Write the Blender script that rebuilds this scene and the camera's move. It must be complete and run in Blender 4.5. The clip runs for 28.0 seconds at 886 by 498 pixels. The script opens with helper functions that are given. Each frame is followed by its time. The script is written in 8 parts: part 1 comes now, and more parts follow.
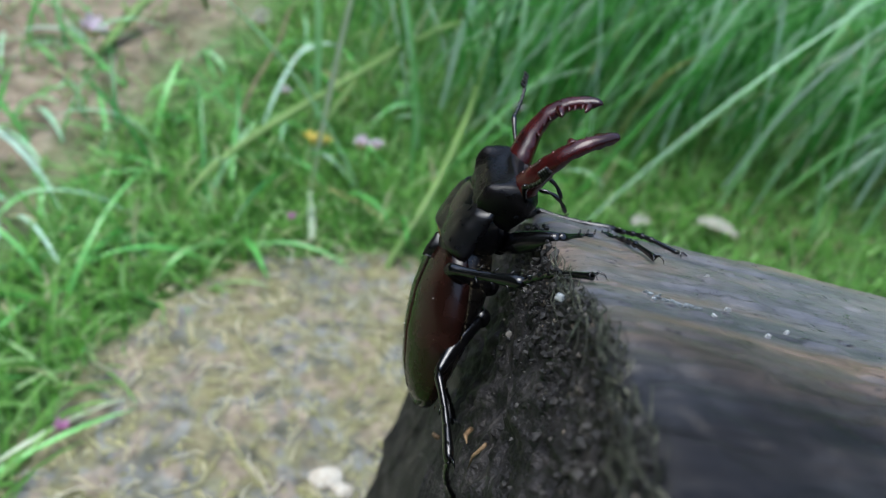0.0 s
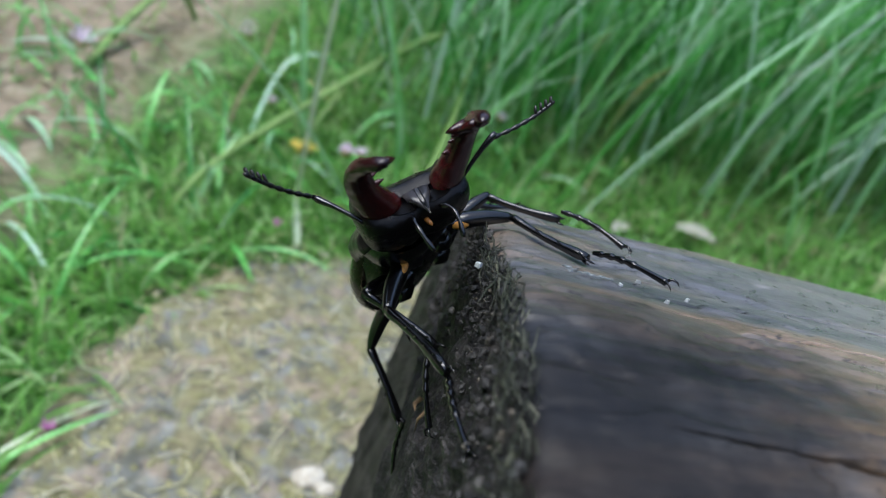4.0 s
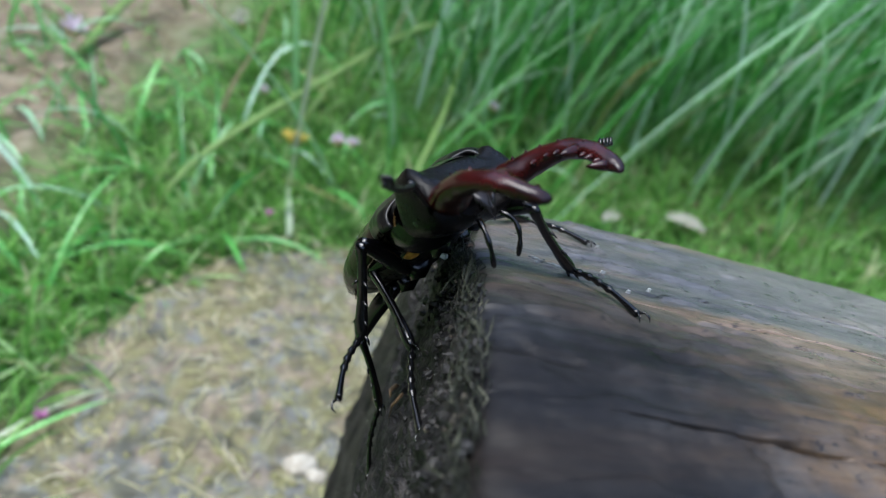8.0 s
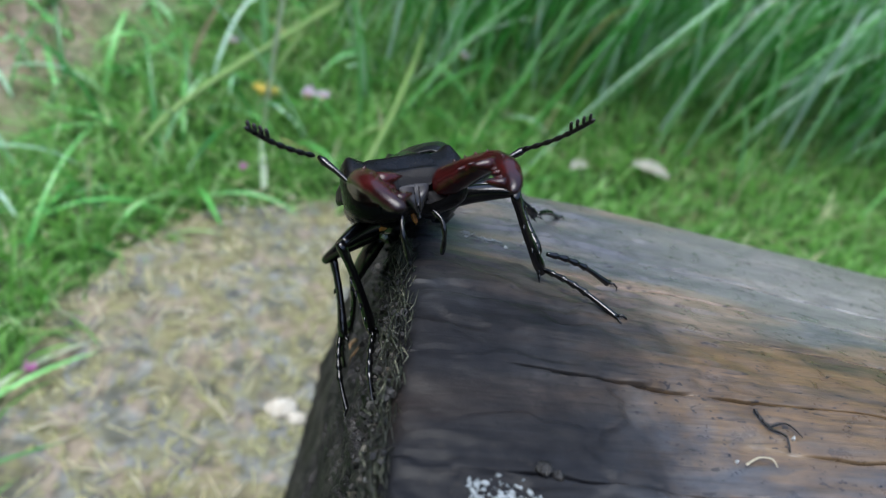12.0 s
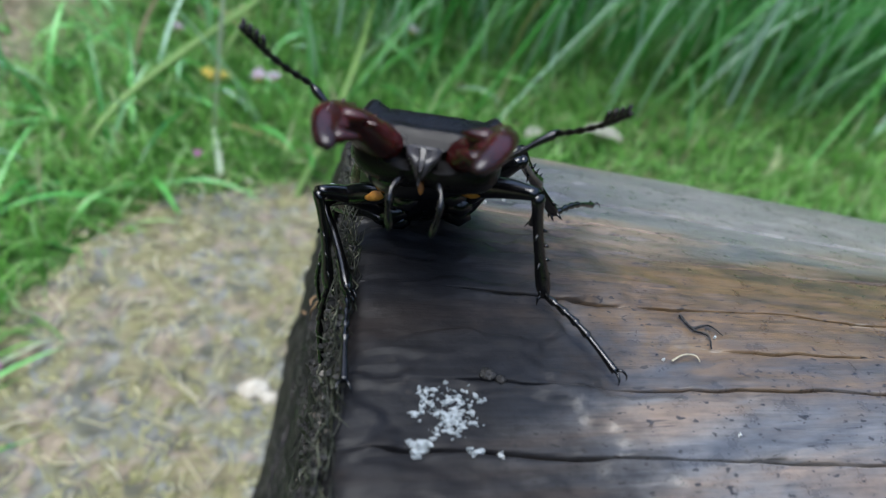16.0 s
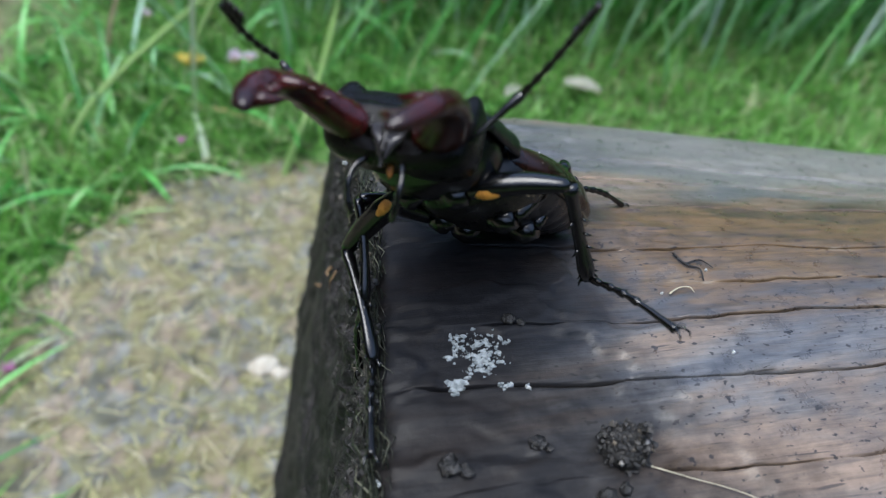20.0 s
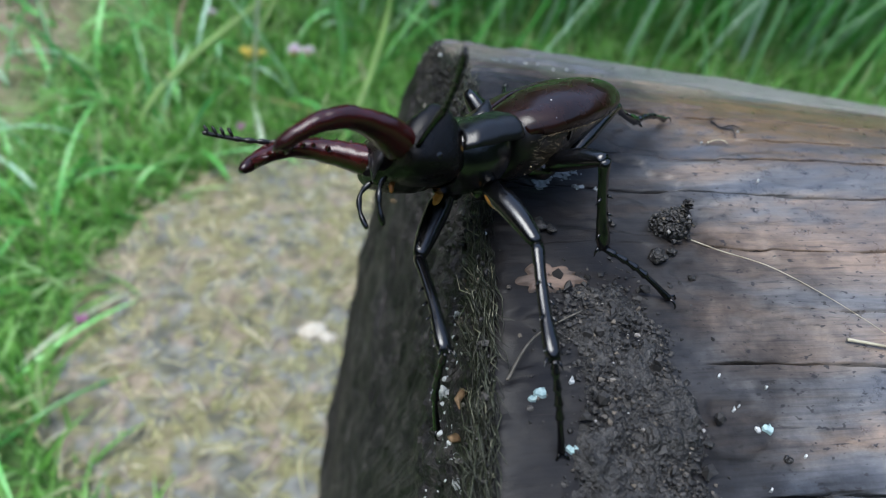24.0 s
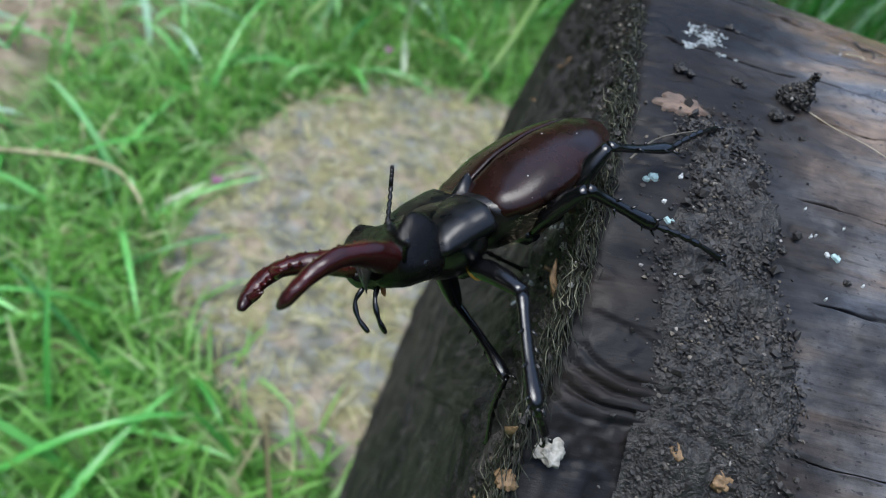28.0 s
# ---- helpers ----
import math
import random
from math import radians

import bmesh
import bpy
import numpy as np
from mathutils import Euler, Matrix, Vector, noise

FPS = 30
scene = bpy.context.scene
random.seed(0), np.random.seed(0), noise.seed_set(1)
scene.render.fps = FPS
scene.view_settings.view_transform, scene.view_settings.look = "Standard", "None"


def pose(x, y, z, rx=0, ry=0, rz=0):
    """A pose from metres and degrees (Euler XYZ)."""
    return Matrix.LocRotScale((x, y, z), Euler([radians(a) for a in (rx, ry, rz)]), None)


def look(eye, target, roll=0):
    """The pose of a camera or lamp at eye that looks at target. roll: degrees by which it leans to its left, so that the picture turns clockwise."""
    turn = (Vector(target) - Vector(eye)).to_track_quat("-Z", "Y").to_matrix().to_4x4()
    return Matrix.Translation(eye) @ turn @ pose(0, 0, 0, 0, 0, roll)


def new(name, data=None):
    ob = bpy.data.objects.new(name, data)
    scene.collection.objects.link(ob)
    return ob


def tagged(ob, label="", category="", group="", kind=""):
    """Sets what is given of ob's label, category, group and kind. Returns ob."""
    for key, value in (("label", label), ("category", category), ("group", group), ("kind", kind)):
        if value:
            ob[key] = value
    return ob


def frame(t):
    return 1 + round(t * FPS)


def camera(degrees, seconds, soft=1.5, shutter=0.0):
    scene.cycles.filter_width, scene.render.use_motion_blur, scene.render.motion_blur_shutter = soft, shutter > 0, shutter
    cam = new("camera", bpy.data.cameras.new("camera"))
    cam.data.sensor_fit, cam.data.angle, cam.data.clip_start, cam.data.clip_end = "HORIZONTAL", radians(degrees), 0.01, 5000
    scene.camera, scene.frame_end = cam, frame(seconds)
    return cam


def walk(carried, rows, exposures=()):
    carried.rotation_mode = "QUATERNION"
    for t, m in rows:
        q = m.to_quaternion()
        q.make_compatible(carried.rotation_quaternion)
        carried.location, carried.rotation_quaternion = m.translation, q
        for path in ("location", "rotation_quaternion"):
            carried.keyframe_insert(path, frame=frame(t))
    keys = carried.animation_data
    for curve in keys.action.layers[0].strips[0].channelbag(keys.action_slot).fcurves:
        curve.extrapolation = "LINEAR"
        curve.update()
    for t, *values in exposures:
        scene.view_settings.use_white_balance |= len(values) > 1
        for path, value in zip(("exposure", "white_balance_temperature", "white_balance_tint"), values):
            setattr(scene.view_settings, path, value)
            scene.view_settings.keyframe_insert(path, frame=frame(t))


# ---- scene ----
cam = camera(66.0, 28.0, 1.0)
METRES, EYE, TILT, LEAN, TURN = 0.25, 0.40, -35.0, -11.0, 0.0
ROWS = [
    (0.0, 0.0, 0.0, 0.0, 0.0, 0.0, -0.0),
    (0.5, -0.0002, -0.0007, 0.0001, 0.08, 0.16, -0.02),
    (1.0, -0.0005, -0.0061, -0.0005, 0.1, 0.35, 0.21),
    (1.5, 0.0083, -0.0151, -0.0029, 0.04, 0.59, 0.18),
    (2.0, 0.0241, -0.0295, -0.0048, -0.16, 0.74, 0.26),
    (2.5, 0.033, -0.0376, -0.0036, -0.4, 0.75, 0.55),
    (3.0, 0.0384, -0.0471, -0.0135, -0.55, 0.91, 0.54),
    (3.5, 0.037, -0.0536, -0.0212, -0.64, 0.95, 0.13),
    (5.5, 0.0473, -0.0644, -0.027, -0.89, 0.7, 0.6),
    (6.0, 0.0489, -0.0655, -0.0277, -0.98, 0.61, 0.53),
    (6.5, 0.0491, -0.065, -0.027, -1.03, 0.49, 0.46),
    (7.0, 0.0507, -0.0668, -0.0262, -1.05, 0.36, 0.45),
    (7.5, 0.0518, -0.0695, -0.0274, -1.02, 0.23, 0.31),
    (8.0, 0.0578, -0.0753, -0.023, -1.02, 0.04, 0.18),
    (8.5, 0.0739, -0.0845, -0.0179, -1.16, -0.12, 0.13),
    (9.0, 0.0763, -0.09, -0.0185, -1.38, -0.45, -0.25),
    (9.5, 0.0766, -0.097, -0.017, -1.57, -0.95, -0.7),
    (10.0, 0.0757, -0.106, -0.0025, -1.87, -1.62, -0.76),
    (10.5, 0.0791, -0.1118, 0.0038, -2.02, -2.22, -0.83),
    (11.0, 0.0907, -0.1325, 0.0092, -2.23, -3.75, -0.51),
    (11.5, 0.0842, -0.1539, 0.0067, -2.43, -4.34, 0.27),
    (13.5, 0.1139, -0.1954, 0.0179, -3.92, -5.92, 3.19),
    (14.0, 0.1184, -0.1979, 0.0119, -4.49, -6.21, 3.53),
    (14.5, 0.1115, -0.2052, 0.0097, -5.02, -6.44, 3.92),
    (15.0, 0.1058, -0.2002, -0.0034, -5.49, -6.52, 4.01),
    (15.5, 0.1073, -0.2067, -0.0142, -5.81, -6.57, 4.46),
    (16.0, 0.1006, -0.2056, -0.0226, -5.99, -6.53, 4.66),
    (16.5, 0.0931, -0.2044, -0.0245, -5.98, -6.47, 4.82),
    (17.0, 0.0906, -0.2136, -0.0133, -6.0, -6.41, 5.14),
    (17.5, 0.0951, -0.2208, -0.0089, -6.05, -6.3, 5.77),
    (18.0, 0.0847, -0.2349, -0.003, -6.57, -6.21, 7.44),
    (18.5, 0.0622, -0.2416, -0.0062, -7.07, -6.58, 8.35),
    (19.0, 0.0667, -0.2653, 0.0108, -7.24, -7.36, 8.66),
    (19.5, 0.0798, -0.2716, 0.012, -7.51, -9.17, 8.93),
    (20.0, 0.0745, -0.253, -0.0155, -7.73, -9.68, 9.44),
    (20.5, 0.0753, -0.2646, -0.0313, -7.73, -9.8, 9.51),
    (21.0, 0.0798, -0.3018, -0.0409, -7.41, -9.62, 9.46),
    (21.5, 0.0854, -0.3353, -0.0711, -7.49, -9.31, 10.54),
    (23.5, -0.0051, -0.3832, -0.1308, -6.66, -7.88, 8.74),
    (24.0, -0.0156, -0.4023, -0.1472, -4.99, -7.29, 7.59),
    (24.5, 0.0076, -0.4306, -0.1664, -3.72, -6.88, 6.84),
    (25.0, 0.0257, -0.4474, -0.1849, -1.68, -6.46, 6.0),
    (25.5, 0.015, -0.4594, -0.2127, 0.98, -5.78, 4.4),
    (26.0, 0.0185, -0.4954, -0.2377, 2.85, -5.24, 1.79),
    (26.5, 0.0067, -0.4934, -0.2559, 3.19, -5.28, 0.15),
    (27.0, -0.0123, -0.4976, -0.265, 3.83, -5.79, -1.46),
    (27.5, -0.0215, -0.5163, -0.2625, 4.45, -6.9, -3.2),
    (28.0, -0.0632, -0.5433, -0.2953, 4.5, -8.73, -5.45),
]
walk(cam, [(t, pose(0, 0, EYE, TILT, LEAN, TURN) @ pose(METRES * x, METRES * y, METRES * z, 90 + pitch, roll, yaw)) for t, x, y, z, yaw, pitch, roll in ROWS], exposures=[(0.0, 1.42), (28.0, 1.42)])
cam.data.dof.use_dof = True
cam.data.dof.focus_distance = 0.128
cam.data.dof.aperture_fstop = 16.0

# world: bright overcast sky above a garden
world = bpy.data.worlds.new("overcast_sky")
scene.world = world
world.use_nodes = True
wn, wl = world.node_tree.nodes, world.node_tree.links
sky = wn.new("ShaderNodeTexSky")
sky.sky_type = "NISHITA"
sky.sun_disc = False
sky.sun_elevation, sky.sun_rotation = radians(74), radians(250)
sky.dust_density = 1.8
wl.new(sky.outputs[0], wn["Background"].inputs[0])
wn["Background"].inputs[1].default_value = 0.15
sun = new("sun", bpy.data.lights.new("sun", "SUN"))
sun.data.energy, sun.data.angle = 1.6, radians(40)
sun.data.color = (0.935, 0.995, 1.02)
sun.matrix_world = look((-0.7, -0.25, 2.6), (0, 0, 0))


# ---- material helpers ----
def nodes_of(m):
    return m.node_tree.nodes, m.node_tree.links


def base_material(name, rough=0.6, spec=0.5):
    m = bpy.data.materials.new(name)
    m.use_nodes = True
    b = m.node_tree.nodes["Principled BSDF"]
    b.inputs["Roughness"].default_value = rough
    b.inputs["Specular IOR Level"].default_value = spec
    return m, b


def coords(m, scale=(1, 1, 1), kind="Object"):
    n, l = nodes_of(m)
    c, mp = n.new("ShaderNodeTexCoord"), n.new("ShaderNodeMapping")
    mp.inputs["Scale"].default_value = scale
    l.new(c.outputs[kind], mp.inputs[0])
    return mp.outputs[0]


def noise_tex(m, vec, scale, detail=4.0, rough=0.55, distort=0.0):
    n, l = nodes_of(m)
    t = n.new("ShaderNodeTexNoise")
    t.inputs["Scale"].default_value, t.inputs["Detail"].default_value = scale, detail
    t.inputs["Roughness"].default_value, t.inputs["Distortion"].default_value = rough, distort
    l.new(vec, t.inputs["Vector"])
    return t.outputs[0]


def ramp(m, fac, stops):
    n, l = nodes_of(m)
    r = n.new("ShaderNodeValToRGB")
    e = r.color_ramp.elements
    while len(e) < len(stops):
        e.new(0.5)
    for k, (p, c) in zip(e, stops):
        k.position = p
        k.color = (*c, 1) if len(c) == 3 else c
    l.new(fac, r.inputs[0])
    return r.outputs[0]


def grey(v):
    return (v, v, v)


def mixed(m, fac, a, b, blend="MIX"):
    n, l = nodes_of(m)
    x = n.new("ShaderNodeMix")
    x.data_type, x.blend_type = "RGBA", blend
    for sock, v in ((x.inputs[0], fac), (x.inputs[6], a), (x.inputs[7], b)):
        if isinstance(v, (int, float)):
            sock.default_value = v
        elif isinstance(v, tuple):
            sock.default_value = (*v, 1)
        else:
            l.new(v, sock)
    return x.outputs[2]


def arith(m, op, a, b=0.0, clamp=False):
    n, l = nodes_of(m)
    x = n.new("ShaderNodeMath")
    x.operation, x.use_clamp = op, clamp
    for sock, v in ((x.inputs[0], a), (x.inputs[1], b)):
        if isinstance(v, (int, float)):
            sock.default_value = v
        else:
            l.new(v, sock)
    return x.outputs[0]


def bump(m, b, height, strength=0.5, distance=0.001):
    n, l = nodes_of(m)
    x = n.new("ShaderNodeBump")
    x.inputs["Strength"].default_value, x.inputs["Distance"].default_value = strength, distance
    l.new(height, x.inputs["Height"])
    l.new(x.outputs[0], b.inputs["Normal"])


def simple_material(name, stops, scale, rough=0.6, spec=0.5, bump_scale=0.0, bump_depth=0.001, stretch=(1, 1, 1), rough_var=0.0):
    """A colour that wanders between the stops by noise, with a finer relief."""
    m, b = base_material(name, rough, spec)
    l = m.node_tree.links
    v = coords(m, stretch)
    l.new(ramp(m, noise_tex(m, v, scale, 5.0, 0.6), stops), b.inputs["Base Color"])
    if bump_scale:
        bump(m, b, noise_tex(m, v, bump_scale, 4.0), 0.6, bump_depth)
    if rough_var:
        f = noise_tex(m, v, scale * 2.3, 3.0)
        l.new(arith(m, "MULTIPLY_ADD", f, rough_var), b.inputs["Roughness"])
        m.node_tree.nodes[-1].inputs[2].default_value = rough - rough_var / 2
    return m


def blade_material(name, stops, rough=0.45, glow=0.5):
    """Leaf blades: a colour of its own for every blade, and some light let through."""
    m, b = base_material(name, rough, 0.4)
    n, l = nodes_of(m)
    g = n.new("ShaderNodeNewGeometry")
    col = ramp(m, g.outputs["Random Per Island"], stops)
    fine = noise_tex(m, coords(m), 60.0, 2.0)
    col = mixed(m, 0.3, col, ramp(m, fine, [(0.3, grey(0.35)), (0.7, grey(1.0))]), "MULTIPLY")
    l.new(col, b.inputs["Base Color"])
    t, mx = n.new("ShaderNodeBsdfTranslucent"), n.new("ShaderNodeMixShader")
    l.new(col, t.inputs[0])
    mx.inputs[0].default_value = glow
    l.new(b.outputs[0], mx.inputs[1])
    l.new(t.outputs[0], mx.inputs[2])
    l.new(mx.outputs[0], n["Material Output"].inputs[0])
    return m


# ---- numeric noise for shapes ----
def lattice(ix, iy, iz):
    h = (ix * 374761393 + iy * 668265263 + iz * 2147483647) & 0xFFFFFFFF
    h = ((h ^ (h >> 13)) * 1274126177) & 0xFFFFFFFF
    return ((h ^ (h >> 16)) & 0xFFFF) / 65535.0


def vnoise(x, y, z):
    """Value noise from -1 to 1 for arrays of coordinates."""
    x, y, z = np.broadcast_arrays(*(np.asarray(a, float) for a in (x, y, z)))
    i = [np.floor(a).astype(np.int64) for a in (x, y, z)]
    f = [a - b for a, b in zip((x, y, z), i)]
    f = [a * a * (3 - 2 * a) for a in f]
    out = 0.0
    for dx in (0, 1):
        for dy in (0, 1):
            for dz in (0, 1):
                w = (f[0] if dx else 1 - f[0]) * (f[1] if dy else 1 - f[1]) * (f[2] if dz else 1 - f[2])
                out = out + w * lattice(i[0] + dx, i[1] + dy, i[2] + dz)
    return out * 2 - 1


def fbm(x, y, z, octaves=4):
    out, a = 0.0, 1.0
    for k in range(octaves):
        out = out + a * vnoise(x * 2 ** k + 17.3 * k, y * 2 ** k + 5.1 * k, z * 2 ** k + 9.7 * k)
        a *= 0.5
    return out / 1.9


# ---- mesh helpers ----
def mesh_of(name, verts, faces, smooth=True):
    me = bpy.data.meshes.new(name)
    me.from_pydata([tuple(v) for v in verts], [], faces)
    if smooth:
        me.polygons.foreach_set("use_smooth", [True] * len(me.polygons))
    me.update()
    return me


def solid(name, verts, faces, material, parent=None, label="", smooth=True):
    """One mesh object, a part when it has a parent."""
    ob = new(name, mesh_of(name, verts, faces, smooth))
    if material:
        ob.data.materials.append(material)
    if parent:
        ob.parent = parent
    if label:
        ob["label"] = label
    return ob


def part(name, bm, material, parent=None, label="", smooth=True):
    me = bpy.data.meshes.new(name)
    bm.to_mesh(me)
    bm.free()
    if smooth:
        me.polygons.foreach_set("use_smooth", [True] * len(me.polygons))
    me.materials.append(material)
    ob = new(name, me)
    if parent:
        ob.parent = parent
    if label:
        ob["label"] = label
    return ob


def grid_faces(nu, nv, wrap_v=False, base=0):
    """Quads of a grid of nu x nv vertices."""
    out = []
    for i in range(nu - 1):
        for j in range(nv if wrap_v else nv - 1):
            k = (j + 1) % nv
            out.append((base + i * nv + j, base + (i + 1) * nv + j, base + (i + 1) * nv + k, base + i * nv + k))
    return out


def tube_data(points, radii, sides=8, squash=1.0, base=0, cap=True, up=(0, 0, 1)):
    """Vertices and faces of a tapered tube along points."""
    pts = [Vector(p) for p in points]
    verts, faces = [], []
    ref = Vector(up)
    for i, p in enumerate(pts):
        d = (pts[min(i + 1, len(pts) - 1)] - pts[max(i - 1, 0)])
        d = d.normalized() if d.length > 1e-12 else Vector((1, 0, 0))
        a = d.cross(ref)
        if a.length < 1e-4:
            a = d.cross(Vector((1, 0.3, 0)))
        a.normalize()
        b = a.cross(d)
        ref = b
        for k in range(sides):
            w = 2 * math.pi * k / sides
            verts.append(p + (a * math.cos(w) + b * (math.sin(w) * squash)) * radii[i])
    faces = grid_faces(len(pts), sides, True, base)
    if cap:
        faces.append(tuple(base + k for k in range(sides))[::-1] if False else tuple(base + k for k in range(sides)))
        n = base + (len(pts) - 1) * sides
        faces.append(tuple(n + k for k in reversed(range(sides))))
    return [tuple(v) for v in verts], faces


def bezier_line(points, n):
    """A smooth line of n points through the given ones."""
    p = np.array(points, float)
    t = np.linspace(0, len(p) - 1, n)
    out = []
    for s in t:
        i = min(int(s), len(p) - 2)
        u = s - i
        a, b, c, d = p[max(i - 1, 0)], p[i], p[i + 1], p[min(i + 2, len(p) - 1)]
        out.append(0.5 * ((2 * b) + (c - a) * u + (2 * a - 5 * b + 4 * c - d) * u * u + (3 * b - a - 3 * c + d) * u ** 3))
    return np.array(out)


def bounds_smooth(x, a, b):
    u = np.clip((x - a) / (b - a), 0, 1)
    return u * u * (3 - 2 * u)


# ---- the log: its axis runs along x ----
LOG_Y, LOG_Z, LOG_R, LOG_END = 0.024, 0.157, 0.192, 0.95
LOG_SLOPE = -0.045
LOG_CRACKS = [  # y beside the sawn end, first x, last x, depth
    (-0.0820, 0.050, 0.30, 0.0013), (-0.0550, 0.060, 0.28, 0.0014), (-0.0345, 0.058, 0.30, 0.0016), (-0.0235, 0.080, 0.20, 0.0005),
    (-0.0095, 0.066, 0.22, 0.0011), (0.0070, 0.030, 0.26, 0.0012), (0.0195, 0.044, 0.24, 0.0013), (0.0280, 0.090, 0.21, 0.0006),
    (0.0385, 0.046, 0.30, 0.0011), (0.0580, 0.075, 0.30, 0.0009), (0.0760, 0.060, 0.32, 0.0010), (0.0950, 0.090, 0.30, 0.0008),
]


def crack_wave(k, x):
    """How a crack wanders from its straight line."""
    return 0.0009 * vnoise(x * 45, k * 3.7, 0) + 0.00035 * vnoise(x * 190, k * 1.3, 5)


def cut_x(y, z):
    """x of the sawn end."""
    return 0.0255 + 0.11 * (y - 0.0) - 0.12 * (0.349 - z)


def mud_weight(x, y):
    """How thick the smear of soil lies on the log's top."""
    mid = 0.0435 + 0.10 * np.maximum(-0.06 - y, 0) + 0.0025 * vnoise(y * 90, 1.5, 0)
    half = 0.0105 + 0.004 * bounds_smooth(-y, 0.03, 0.07)
    across = 1 - bounds_smooth(np.abs(x - mid) + 0.0026 * fbm(x * 260, y * 260, 3.3) + 0.0050 * fbm(x * 85, y * 85, 6.1, 3), half * 0.55, half * 1.2)
    along = bounds_smooth(-y, 0.012, 0.030) * (1 - bounds_smooth(-y, 0.085, 0.10))
    return across * along


def log_height(x, a, y):
    """How far the log's side stands proud of the cylinder."""
    h = 0.0014 * fbm(x * 9, y * 16, 0.0, 3) + 0.0005 * fbm(x * 60, y * 110, 2.0, 3) + 0.00022 * fbm(x * 260, y * 420, 4.0, 3)
    # flaking plates of the worn surface beside the sawn end
    flake = 1 - bounds_smooth(x, 0.07, 0.12)
    h = h + flake * (0.0007 * bounds_smooth(fbm(x * 38, y * 95, 9.0, 4), -0.03, 0.05) + 0.0003 * bounds_smooth(fbm(x * 90, y * 260, 11.0, 3), 0.05, 0.15) - 0.0008)
    for k, (y0, x0, x1, depth) in enumerate(LOG_CRACKS):
        line = y0 + LOG_SLOPE * (x - 0.05) + crack_wave(k, x)
        width = 0.00015 * (0.95 + 0.7 * vnoise(x * 60, k, 9))
        on = bounds_smooth(x, x0, x0 + 0.012) * (1 - bounds_smooth(x, x1 - 0.08, x1))
        h = h - 2.3 * depth * on * (0.75 + 0.9 * vnoise(x * 110, k * 2.1, 2)) * np.exp(-((y - line) / width) ** 2)
        h = h + 0.00022 * on * np.tanh((y - line) / 0.0015) * np.exp(-np.abs(y - line) / 0.007)
    # worn steps of the growth layers beside the sawn edge
    d = x - cut_x(y, 0.33)
    bend = 0.0010 * fbm(x * 90, y * 90, 1.0, 3)
    u = np.maximum(0.045 - x + bend, 0) / 0.0265
    v = np.maximum(-y - 0.055 - 0.25 * np.maximum(x - 0.036, 0) + bend, 0) / 0.0212
    out = 0.022 * ((u ** 6 + v ** 6 + 1e-12) ** (1 / 6) - 1)
    zone = bounds_smooth(out, -0.0004, 0.0004) * (1 - bounds_smooth(x, 0.050, 0.064)) * bounds_smooth(-y, 0.052, 0.058)
    ring = (out / 0.0024) % 1.0
    h = h - zone * (0.00055 * np.clip(out / 0.0024, 0, 8) + 0.0014 * np.exp(-((ring - 0.28) / 0.16) ** 2) * (1 - bounds_smooth(out, 0.006, 0.010)))
    h = h + zone * bounds_smooth(out, 0.005, 0.009) * 0.0022 * fbm(x * 220, y * 220, 4.0, 4)
    # the far flank swells by the sawn end, and the log thins towards its other end
    deg = np.degrees(a)
    h = h + bounds_smooth(deg, 2, 22) * (1 - bounds_smooth(deg, 60, 100)) * (-0.0050 + 0.0084 * bounds_smooth(deg, 18, 40))
    h = h - bounds_smooth(deg, -4, 16.4) * (1 - bounds_smooth(deg, 60, 100)) * (0.076 * (np.minimum(x, 0.5) - 0.1) + 0.079 * np.maximum(np.minimum(x, 0.5) - 0.1, 0) ** 2)
    # ragged rim
    rim = np.exp(-np.maximum(d, 0) / 0.006)
    h = h + rim * (0.0016 * fbm(x * 120, y * 170, 6.0, 3) - 0.0006)
    return h


def log_top(x, y):
    """The log's top surface over a place of the plan."""
    a = np.arcsin(np.clip((y - LOG_Y) / LOG_R, -1, 1))
    return LOG_Z + (LOG_R + log_height(x, a, y)) * np.cos(a)


